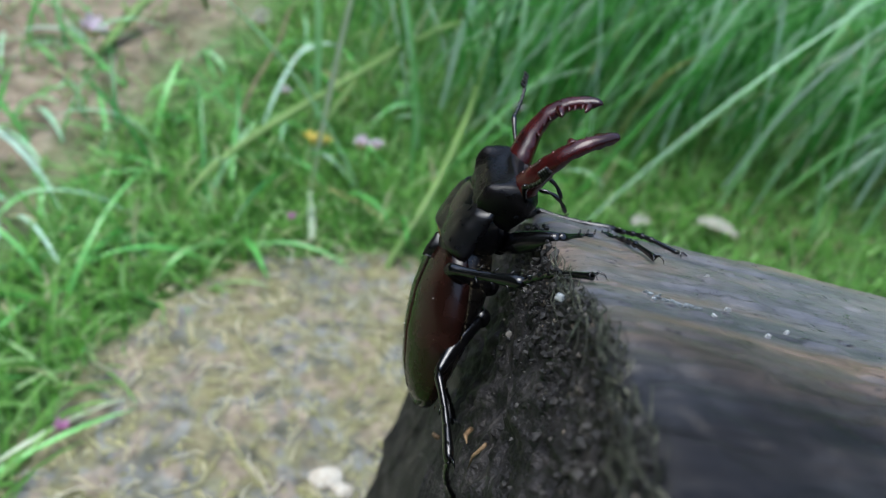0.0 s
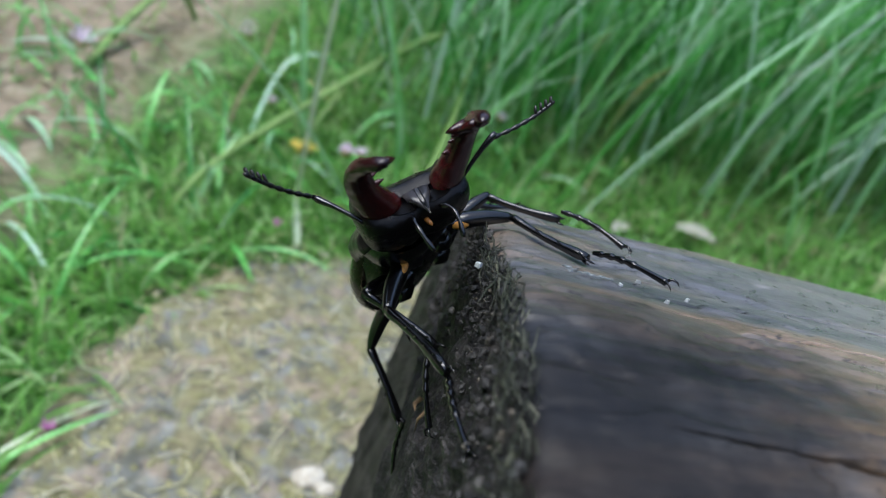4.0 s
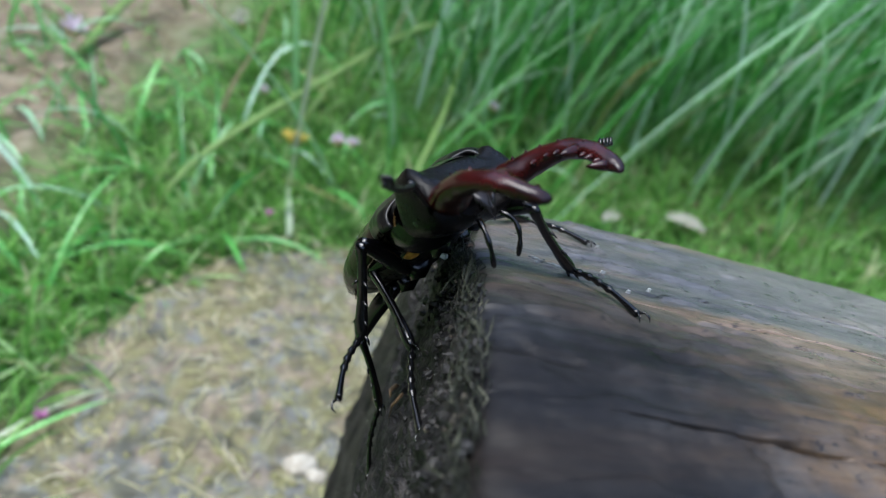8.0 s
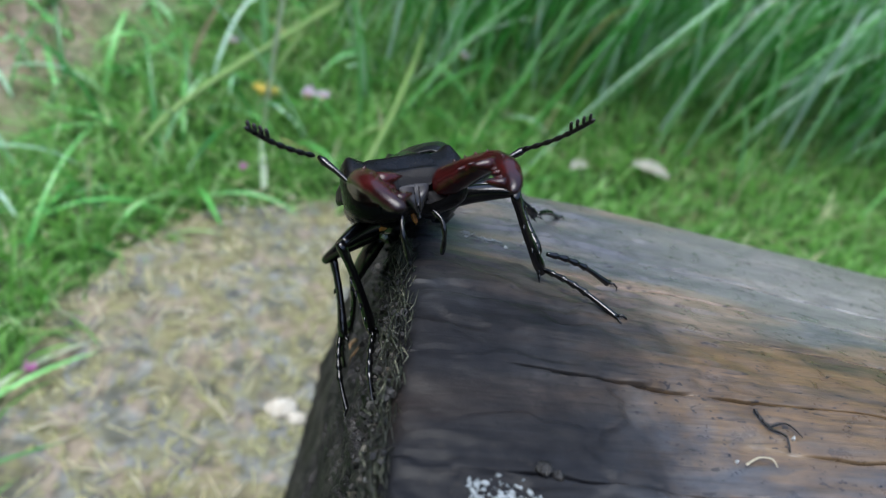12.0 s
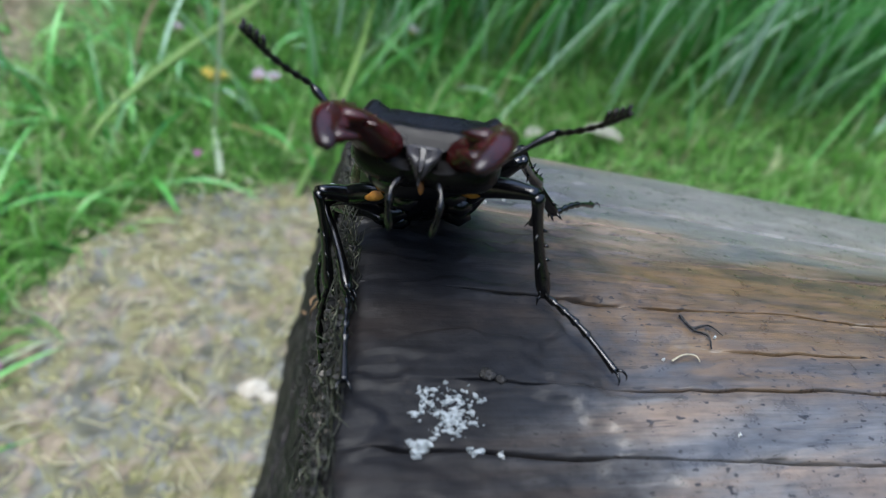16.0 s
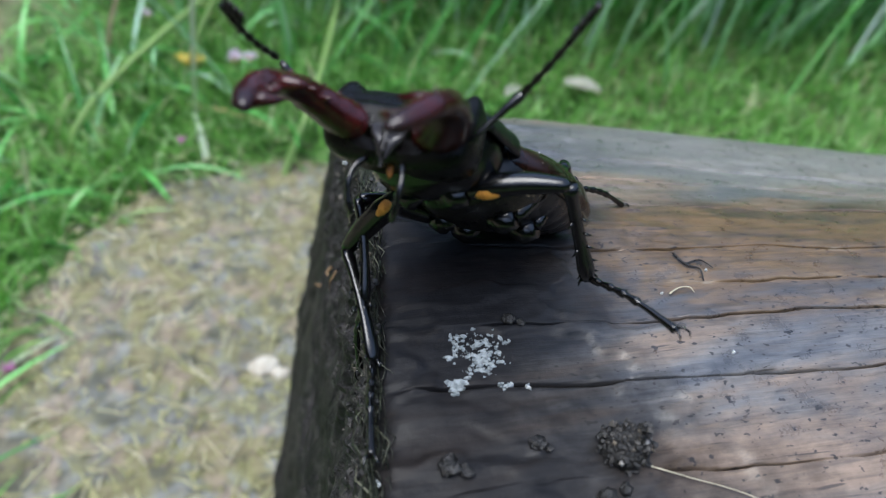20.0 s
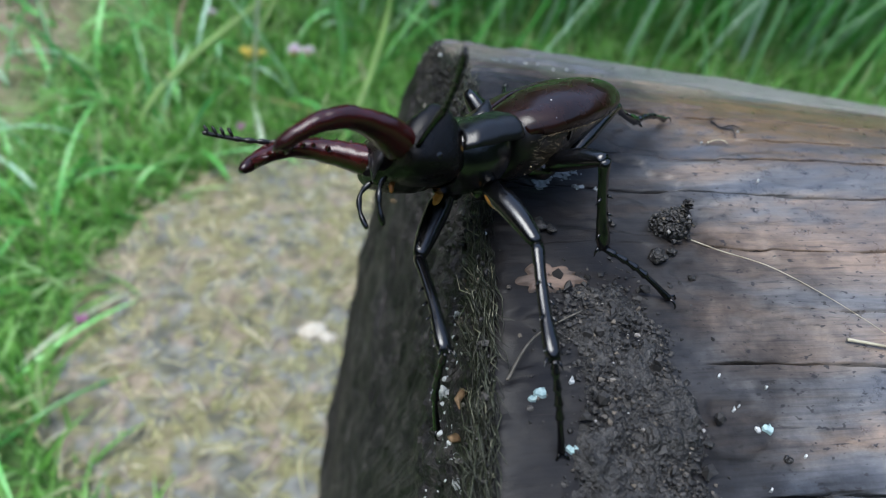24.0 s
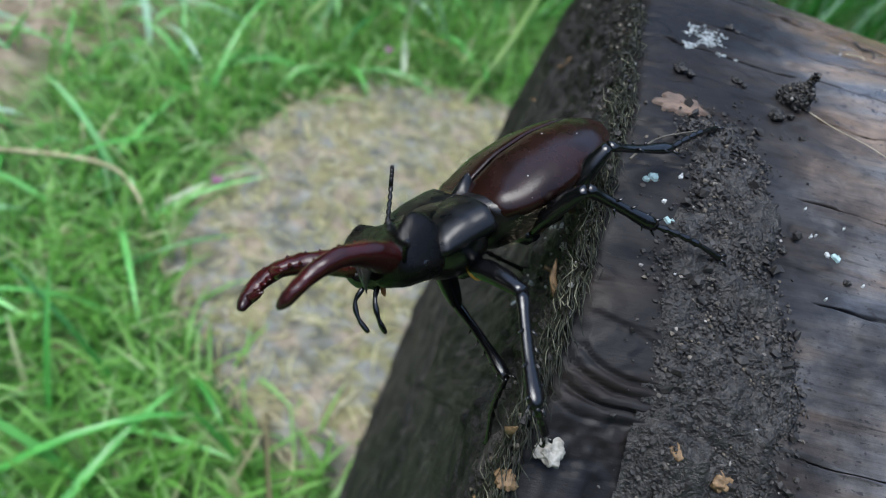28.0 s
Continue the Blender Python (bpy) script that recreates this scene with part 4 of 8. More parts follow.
def make_leg(bug, pair, sg):
    """Thigh, shin and foot, each along its own x; z is the leg's outer side."""
    lf, lt, ls = LEG_LENGTHS[pair]
    thick = {1: 1.15, 2: 1.08, 3: 1.10}[pair]
    u = np.linspace(0, 1, 16)
    names = {1: "front", 2: "middle", 3: "hind"}[pair]
    v, f = tube_data([(lf * t, 0, 0.0008 * math.sin(t * math.pi)) for t in u], np.interp(u, [0, 0.08, 0.35, 0.7, 0.93, 1], [0.0011, 0.0016, 0.0021, 0.0018, 0.0013, 0.0010]) * thick, 12, 0.8)
    femur = solid("femur", v, f, BLACK, bug, "glossy black %s thigh" % names)
    if pair == 1:
        bm = bmesh.new()
        bmesh.ops.create_uvsphere(bm, u_segments=14, v_segments=8, radius=0.0012, matrix=Matrix.Translation((0.0042, -sg * 0.0012, 0.0001)) @ Matrix.Diagonal((2.1, 0.75, 1.15, 1)))
        part("hair_patch", bm, ORANGE, femur, "orange hair patch")
    rr = np.interp(u, [0, 0.05, 0.2, 0.6, 0.9, 1], [0.0010, 0.00115, 0.0009, 0.00095, 0.00135, 0.0009]) * thick
    v, f = tube_data([(lt * t, 0, -0.0005 * math.sin(t * math.pi)) for t in u], rr, 10, 0.75)
    for k, t in enumerate((0.35, 0.5, 0.64, 0.78, 0.9) if pair == 1 else (0.4, 0.6, 0.8)):
        for side in ((1, -1) if k % 2 == 0 else (1,)):
            p = np.array((lt * t, side * 0.0008, 0.0001))
            v2, f2 = tube_data([p, p + (0.0006, side * 0.0006, 0), p + (0.0010, side * 0.0012, 0)], [0.0003, 0.0002, 0.00003], 5, 1.0, len(v))
            v, f = v + v2, f + f2
    for side in (1, -1, 0):
        p = np.array((lt * 0.97, side * 0.0009, -0.0002 if side else -0.0009))
        v2, f2 = tube_data([p, p + (0.0010, side * 0.0006, -0.0002), p + (0.0018, side * 0.0009, -0.0002)], [0.00035, 0.00025, 0.00003], 5, 1.0, len(v))
        v, f = v + v2, f + f2
    tibia = solid("tibia", v, f, BLACK, bug, "spined black shin")
    # foot: four short joints, a long one and two hooked claws, sagging towards the ground
    n = 41
    t = np.linspace(0, 1, n)
    sag = 0.0011 * np.sin(np.pi * t) * (1 - 0.3 * t)
    rad = []
    for a in t:
        if a < 0.58:
            q = (a / 0.58 * 4) % 1.0
            rad.append(0.00046 + 0.00034 * q ** 1.5)
        else:
            rad.append(0.00050 + 0.00022 * ((a - 0.58) / 0.42) ** 2)
    v, f = tube_data([(ls * 0.90 * a, 0, z) for a, z in zip(t, sag)], rad, 8)
    for side in (1, -1):
        p = np.array((ls * 0.89, side * 0.0002, 0.0001))
        v2, f2 = tube_data([p, p + (0.0009, side * 0.0006, 0.0005), p + (0.0018, side * 0.0009, 0.0001), p + (0.0022, side * 0.0010, -0.0008)], [0.0003, 0.00026, 0.00018, 0.00003], 6, 1.0, len(v))
        v, f = v + v2, f + f2
    tarsus = solid("tarsus", v, f, BLACK, bug, "jointed black foot with two claws")
    return femur, tibia, tarsus


def make_antenna(bug, sg):
    v, f = tube_data([(-0.001, 0, 0), (0.003, 0, 0.0002), (0.0068, 0, 0.0002), (0.0094, 0, 0), (0.0106, 0, 0)], [0.00045, 0.00042, 0.0005, 0.0007, 0.0004], 8)
    scape = solid("antenna_stem", v, f, BLACK, bug)
    t = np.linspace(0, 1, 40)
    rad = [0.00026 + 0.00026 * abs(math.sin(a * 7 * math.pi)) if a < 0.66 else 0.0004 for a in t]
    rad[-1] = 0.0002
    v, f = tube_data([(0.0150 * a, 0, 0.0006 * math.sin(a * 3)) for a in t], rad, 7)
    for k in range(4):
        x = 0.0106 + 0.00125 * k
        v2, f2 = tube_data([(x - 0.0003, 0, 0.0004), (x, 0, -0.0004), (x + 0.0003, 0, -0.0008), (x + 0.0004, 0, -0.0011)], [0.00045, 0.00042, 0.0004, 0.0002], 7, 0.7, len(v))
        v, f = v + v2, f + f2
    club = solid("antenna_club", v, f, BELLY, bug, "beaded feeler with comb-like club")
    return scape, club


BUG, PRONOTUM, HEAD = make_beetle()
LEGS = {(side, pair): make_leg(BUG, pair, 1 if side == "L" else -1) for side in "RL" for pair in (1, 2, 3)}
FEELERS = {side: make_antenna(BUG, 1 if side == "L" else -1) for side in "RL"}


# ---- small things on and round the log ----
MUD = simple_material("damp_soil", [(0.3, (0.005, 0.005, 0.0052)), (0.5, (0.015, 0.0146, 0.0144)), (0.68, (0.046, 0.044, 0.042))], 420.0, 0.42, 0.4, 1500.0, 0.0015)
CRUMB = blade_material("soil_crumbs", [(0.0, (0.006, 0.006, 0.006)), (0.6, (0.020, 0.0192, 0.019)), (0.9, (0.050, 0.047, 0.044)), (0.98, (0.12, 0.10, 0.075)), (1.0, (0.28, 0.28, 0.28))], 0.65, 0.0)
WHITE = simple_material("white_crust", [(0.3, (0.20, 0.22, 0.225)), (0.6, (0.44, 0.46, 0.46))], 900.0, 0.8, 0.3, 1500.0, 0.0003)
LICHEN = simple_material("chalky_lichen", [(0.3, (0.08, 0.095, 0.10)), (0.6, (0.27, 0.30, 0.31))], 1200.0, 0.8, 0.3, 2500.0, 0.0003)
TEAL = simple_material("pale_teal_flake", [(0.3, (0.14, 0.24, 0.24)), (0.6, (0.32, 0.43, 0.43))], 700.0, 0.7, 0.3, 2000.0, 0.0002)
PINK_WOOD = simple_material("bare_pink_wood", [(0.3, (0.045, 0.036, 0.031)), (0.5, (0.11, 0.078, 0.061)), (0.66, (0.19, 0.13, 0.10))], 260.0, 0.65, 0.3, 900.0, 0.0004, (0.4, 1.5, 1))
OCHRE_WOOD = simple_material("splintered_ochre_wood", [(0.3, (0.06, 0.038, 0.02)), (0.6, (0.20, 0.13, 0.07))], 500.0, 0.65, 0.3, 1200.0, 0.0004)
KNOT = simple_material("pale_rotten_knot", [(0.3, (0.10, 0.095, 0.08)), (0.6, (0.34, 0.33, 0.29))], 500.0, 0.8, 0.3, 1800.0, 0.0006)
FIBRE = blade_material("mossy_fibres", [(0.0, (0.008, 0.009, 0.006)), (0.5, (0.018, 0.021, 0.013)), (0.88, (0.045, 0.052, 0.032)), (1.0, (0.17, 0.17, 0.12))], 0.5, 0.1)
STALK = blade_material("pale_stalk", [(0.0, (0.24, 0.42, 0.12)), (1.0, (0.36, 0.55, 0.20))], 0.45)
PETAL = blade_material("pink_petals", [(0.0, (0.62, 0.50, 0.62)), (1.0, (0.80, 0.74, 0.80))], 0.6)
YELLOW = blade_material("yellow_petals", [(0.0, (0.62, 0.50, 0.10)), (1.0, (0.80, 0.70, 0.22))], 0.5)
MAGENTA = blade_material("magenta_petals", [(0.0, (0.42, 0.12, 0.34)), (1.0, (0.60, 0.24, 0.50))], 0.6)
PALE = blade_material("pale_leaf", [(0.0, (0.40, 0.40, 0.32)), (1.0, (0.60, 0.60, 0.52))], 0.7)


TOP_X, TOP_Y = np.arange(-0.01, 0.16, 0.0008), np.arange(-0.135, 0.155, 0.0008)
TOP_Z = log_top(*np.meshgrid(TOP_X, TOP_Y, indexing="ij"))
MUD_W = mud_weight(*np.meshgrid(TOP_X, TOP_Y, indexing="ij"))


def looked_up(table, x, y):
    i = min(max((x - TOP_X[0]) / 0.0008, 0), len(TOP_X) - 2.001)
    j = min(max((y - TOP_Y[0]) / 0.0008, 0), len(TOP_Y) - 2.001)
    a, b, u, w = int(i), int(j), i - int(i), j - int(j)
    return float((table[a, b] * (1 - w) + table[a, b + 1] * w) * (1 - u) + (table[a + 1, b] * (1 - w) + table[a + 1, b + 1] * w) * u)


def top_at(x, y):
    return looked_up(TOP_Z, x, y)


SLAB_X, SLAB_Y = np.meshgrid(np.arange(-0.3, 0.3, 0.003), np.arange(0.0, 0.7, 0.003), indexing="ij")
SLAB_Z = -0.042 + 0.010 * fbm(SLAB_X * 9, SLAB_Y * 9, 2.0, 4) + 0.002 * fbm(SLAB_X * 42, SLAB_Y * 42, 5.0, 4)
MOSS_W = fbm(SLAB_X * 24, SLAB_Y * 24, 8.0, 3)


def slab_at(table, x, y):
    return float(table[min(max(int((x + 0.3) / 0.003 + 0.5), 0), 199), min(max(int(y / 0.003 + 0.5), 0), 232)])


def pebble_data(c, size, rnd, base=0, flat=0.7):
    """A lumpy little stone of twenty faces."""
    t = (1 + 5 ** 0.5) / 2
    raw = [(-1, t, 0), (1, t, 0), (-1, -t, 0), (1, -t, 0), (0, -1, t), (0, 1, t), (0, -1, -t), (0, 1, -t), (t, 0, -1), (t, 0, 1), (-t, 0, -1), (-t, 0, 1)]
    f = [(0, 11, 5), (0, 5, 1), (0, 1, 7), (0, 7, 10), (0, 10, 11), (1, 5, 9), (5, 11, 4), (11, 10, 2), (10, 7, 6), (7, 1, 8), (3, 9, 4), (3, 4, 2), (3, 2, 6), (3, 6, 8), (3, 8, 9), (4, 9, 5), (2, 4, 11), (6, 2, 10), (8, 6, 7), (9, 8, 1)]
    turn = Euler((rnd.uniform(0, 6), rnd.uniform(0, 6), rnd.uniform(0, 6))).to_matrix()
    v = []
    for p in raw:
        q = turn @ (Vector(p) / 1.9 * size * rnd.uniform(0.5, 1.4))
        v.append((c[0] + q.x, c[1] + q.y, c[2] + q.z * flat))
    return v, [tuple(base + i for i in g) for g in f]


def make_mud():
    """The smear of soil on the log, with its crumbs."""
    rnd = random.Random(21)
    xs, ys = np.arange(0.022, 0.066, 0.0004), np.arange(-0.105, -0.008, 0.0004)
    x, y = np.meshgrid(xs, ys, indexing="ij")
    w = mud_weight(x, y)
    z = log_top(x, y) - 0.0009 + w * (0.0016 + 0.0022 * fbm(x * 170, y * 170, 7.0, 3) + 0.0024 * np.abs(fbm(x * 520, y * 520, 8.0, 3)))
    v = np.stack([x, y, z], -1).reshape(-1, 3)
    keep = (w.reshape(-1) > 0.02)
    faces = [f[::-1] for f in grid_faces(len(xs), len(ys)) if any(keep[i] for i in f)]
    mud = tagged(new("soil_smear"), "dark damp crumbly soil smeared over the log's edge", "soil")
    solid("soil_crust", v, faces, MUD, mud)
    verts, fs, singles = [], [], 0
    while singles < 5600:
        px, py = rnd.uniform(0.026, 0.064), rnd.uniform(-0.102, -0.010)
        k = looked_up(MUD_W, px, py)
        if rnd.random() > k + 0.02:
            continue
        size = 0.00014 + 0.0005 * rnd.random() ** 3
        a, b_ = pebble_data((px, py, top_at(px, py) + k * 0.0012), size, rnd, len(verts))
        verts += a
        fs += b_
        singles += 1
    ob = solid("crumb_layer", verts, fs, CRUMB, mud, "loose crumbs and grit", False)
    ob["kind"] = "stuff"
    shapes = []
    for k in range(8):
        a, f = pebble_data((0, 0, 0), 1.0, rnd)
        shapes.append(mesh_of("grit", a, f, False))
        shapes[-1].materials.append(CRUMB)
    n = 0
    while n < 260:
        px, py = rnd.uniform(0.026, 0.066), rnd.uniform(-0.098, -0.012)
        k = looked_up(MUD_W, px, py)
        if rnd.random() > k + 0.05:
            continue
        g = new("grit", rnd.choice(shapes))
        g.parent = mud
        s = 0.0003 + 0.0011 * rnd.random() ** 3
        g.matrix_basis = pose(px, py, top_at(px, py) + 0.0012, rnd.uniform(0, 360), rnd.uniform(0, 360), 0) @ Matrix.Diagonal((s, s, s, 1))
        n += 1


make_mud()


def make_clod():
    """The upright clod of soil."""
    rnd = random.Random(5)
    x0, y0 = 0.0625, -0.0055
    z0 = top_at(x0, y0)
    clod = tagged(new("soil_clod"), "small dark clod of soil standing on the log", "clod")
    us, vs = 22, 26
    verts = []
    for i in range(us):
        f = i / (us - 1)
        for j in range(vs):
            a = 2 * math.pi * j / vs
            r = 0.0037 * math.sin(min(f * 1.15 + 0.16, 1.0) * math.pi) ** 0.6 * (1.15 - 0.45 * f)
            r *= 1 + 0.38 * float(fbm(np.array(math.cos(a) * 2.2), np.array(math.sin(a) * 2.2), f * 4.5, 4))
            verts.append((x0 + 0.0012 * f + r * math.cos(a), y0 - 0.0015 * f + r * math.sin(a) * 0.9, z0 - 0.0008 + 0.0098 * f))
    faces = grid_faces(us, vs, True) + [tuple(range(vs)), tuple((us - 1) * vs + k for k in reversed(range(vs)))]
    solid("clod_body", verts, [f[::-1] for f in faces], MUD, clod)
    v, fs = [], []
    for _ in range(420):
        i = rnd.randrange(len(verts))
        c = Vector(verts[i])
        a, b_ = pebble_data((c.x + rnd.gauss(0, 0.0003), c.y + rnd.gauss(0, 0.0003), c.z), rnd.uniform(0.0002, 0.0006), rnd, len(v))
        v += a
        fs += b_
    ob = solid("clod_grain", v, fs, CRUMB, clod, "", False)
    ob["kind"] = "stuff"
    # smaller clods beside it
    for x1, y1, s in [(0.0575, -0.0130, 0.0021), (0.0610, -0.0118, 0.0013), (0.0351, -0.0052, 0.0019), (0.0375, -0.0062, 0.0012), (0.0496, -0.0030, 0.0016), (0.0512, -0.0038, 0.0009), (0.0635, -0.0175, 0.0009), (0.0509, 0.0200, 0.0015), (0.0530, 0.0192, 0.0010), (0.0492, -0.0030, 0.0012), (0.0700, -0.0510, 0.0009), (0.0560, -0.0480, 0.0010)]:
        bm = bmesh.new()
        bmesh.ops.create_icosphere(bm, subdivisions=3, radius=s)
        for vert in bm.verts:
            c = vert.co / s
            vert.co = vert.co * 0.8 * (1 + 0.7 * float(fbm(np.array(c.x * 1.6 + x1 * 900), np.array(c.y * 2.6), c.z * 2.6, 4)))
            vert.co.z *= 0.7
        ob = part("soil_crumb", bm, MUD)
        ob.location = (x1, y1, top_at(x1, y1) + s * 0.35)
        tagged(ob, "small dark crumb of soil on the log", "crumb", "crumbs on the log")


make_clod()


def flake_data(x, y, size, rnd, lift, base, stretch=1.0):
    """A thin ragged flake that hugs the log."""
    n = 9
    ring = []
    for k in range(n):
        a = 2 * math.pi * k / n
        r = size * rnd.uniform(0.45, 1.2)
        ring.append((x + r * math.cos(a) * stretch, y + r * math.sin(a)))
    low = [(p, q, top_at(p, q) - 0.0004) for p, q in ring]
    top = [(x + (p - x) * 0.8, y + (q - y) * 0.8, top_at(p, q) + lift * rnd.uniform(0.6, 1.3)) for p, q in ring]
    f = [(base + k, base + (k + 1) % n, base + n + (k + 1) % n, base + n + k) for k in range(n)]
    f.append(tuple(base + n + k for k in range(n)))
    return low + top, f


def make_crust():
    rnd = random.Random(8)

    def patch(name, spots, material, label, category, lift=0.00045):
        v, f = [], []
        for x, y, s, st in spots:
            a, b_ = flake_data(x, y, s, rnd, lift, len(v), st)
            v += a
            f += b_
        return tagged(solid(name, v, f, material, None, "", False), label, category)

    spots = []
    for cx, cy, spread, count in [(0.0425, 0.0150, 0.0016, 70), (0.0455, 0.0165, 0.0012, 40), (0.0470, 0.0135, 0.0011, 40), (0.0440, 0.0120, 0.0014, 55), (0.0415, 0.0175, 0.0008, 18), (0.0490, 0.0160, 0.0008, 12)]:
        for _ in range(count):
            spots.append((rnd.gauss(cx, spread), rnd.gauss(cy, spread * 0.8), 0.00010 + 0.00050 * rnd.random() ** 3, rnd.uniform(0.7, 2.2)))
    for _ in range(26):
        spots.append((rnd.gauss(0.0395, 0.0008), rnd.gauss(0.0087, 0.0006), rnd.uniform(0.0003, 0.0008), 1.4))
    for _ in range(9):
        spots.append((rnd.gauss(0.0475, 0.0007), rnd.gauss(0.0078, 0.0003), rnd.uniform(0.0002, 0.0005), 1.6))
    patch("lichen_patch", spots, LICHEN, "chalky white lichen spattered on the wood", "lichen", 0.0002)
    patch("white_dot", [(0.0513, 0.0071, 0.0008, 1.0), (0.0512, 0.0073, 0.0006, 1.0)], WHITE, "round white dropping on the wood", "dropping", 0.0007)
    spots = []
    for _ in range(46):
        u = rnd.random()
        spots.append((0.0476 + 0.0085 * u + rnd.gauss(0, 0.0006), 0.0893 - 0.0022 * u + rnd.gauss(0, 0.0008), rnd.uniform(0.00012, 0.0005), rnd.uniform(1.0, 2.6)))
    patch("lichen_streak", spots, LICHEN, "white streak of lichen on the log's far side", "lichen", 0.0002)
    for x, y, s in [(0.0794, 0.1380, 0.0010), (0.0281, 0.0761, 0.0008), (0.0625, 0.0900, 0.0005), (0.0700, 0.0840, 0.0004), (0.0640, 0.0800, 0.0004), (0.0560, 0.0830, 0.0004), (0.0660, 0.1060, 0.0006),
                    (0.0658, -0.0462, 0.0006), (0.0629, -0.0425, 0.0004), (0.0654, -0.0551, 0.0003), (0.0616, -0.0372, 0.0004), (0.0700, -0.0395, 0.0003), (0.0735, -0.0505, 0.0003), (0.0640, -0.0420, 0.0003), (0.0408, -0.0524, 0.0005), (0.0345, -0.0368, 0.0006), (0.0313, -0.0434, 0.0005), (0.0900, 0.0090, 0.0004), (0.0830, 0.0240, 0.0003), (0.0950, 0.0290, 0.0004)]:
        tagged(patch("pale_speck", [(x, y, s, 1.2)], WHITE, "tiny pale speck stuck to the log", "speck"), group="specks on the log")
    for x, y, s in [(0.0681, -0.0458, 0.0010), (0.0287, -0.0385, 0.0010), (0.0324, -0.0477, 0.0010), (0.0272, -0.0395, 0.0006)]:
        tagged(patch("teal_flake", [(x, y, s, 1.3), (x + 0.0006, y + 0.0003, s * 0.5, 1.0)], TEAL, "pale teal flake of lichen on the wood", "flake", 0.0005), group="teal flakes")
    v, n = [], 44
    for lift, k in ((-0.0005, 1.0), (0.0005, 0.92), (0.0008, 0.75), (0.0009, 0.5), (0.0010, 0.25), (0.0010, 0.03)):
        for q in range(n):
            a = 2 * math.pi * q / n
            r = k * (1 + 0.75 * float(fbm(np.array(math.cos(a) * 3.5), np.array(math.sin(a) * 3.5), 3.0, 4)))
            x, y = 0.0345 + 0.0058 * r * math.cos(a), -0.0172 + 0.0028 * r * math.sin(a)
            v.append((x, y, top_at(x, y) + lift))
    f = grid_faces(6, n, True) + [tuple(5 * n + q for q in range(n))]
    tagged(solid("bare_wood", v, f, PINK_WOOD), "pinkish patch of bare wood by the edge", "wood")


make_crust()


def wire(name, points, radius, material, label, category, n=24, sides=6, taper=0.5):
    line = bezier_line(points, n)
    v, f = tube_data(line, [radius * (1 - taper * i / (n - 1)) for i in range(n)], sides)
    return tagged(solid(name, v, f, material), label, category)


def on_log(rows, lift=0.0008):
    return [(x, y, top_at(x, y) + lift) for x, y in rows]


DRY = simple_material("dry_stem", [(0.3, (0.20, 0.175, 0.12)), (0.6, (0.38, 0.35, 0.26))], 300.0, 0.6, 0.3)
wire("straw", on_log([(0.064, -0.0085), (0.072, -0.0112), (0.0813, -0.0155), (0.0909, -0.0234), (0.1000, -0.0318)]), 0.00014, DRY, "thin curved dry grass stem across the log", "straw")
wire("straw", on_log([(0.0900, -0.0316), (0.0990, -0.0338), (0.1120, -0.0372)]), 0.00038, DRY, "short dry stem beside a crack in the log", "straw")
wire("twig", on_log([(0.0230, -0.0371), (0.0290, -0.0299), (0.0385, -0.0256)], 0.0018), 0.00030, simple_material("grey_twig", [(0.3, (0.03, 0.027, 0.02)), (0.6, (0.08, 0.072, 0.058))], 500.0), "thin grey twig lying over the soil", "twig")
wire("root_thread", on_log([(0.0905, 0.0345), (0.0915, 0.0310), (0.0935, 0.0290), (0.0930, 0.0262)], 0.0006), 0.00028, MUD, "curled dark rootlet on the wood", "rootlet")
wire("root_thread", on_log([(0.0915, 0.0310), (0.0950, 0.0318), (0.0965, 0.0290)], 0.0006), 0.00022, MUD, "curled dark rootlet on the wood", "rootlet")
wire("pale_hair", on_log([(0.0840, 0.0232), (0.0868, 0.0247), (0.0890, 0.0246), (0.0893, 0.0232)], 0.0008), 0.00022, DRY, "bent pale plant fibre on the wood", "fibre")


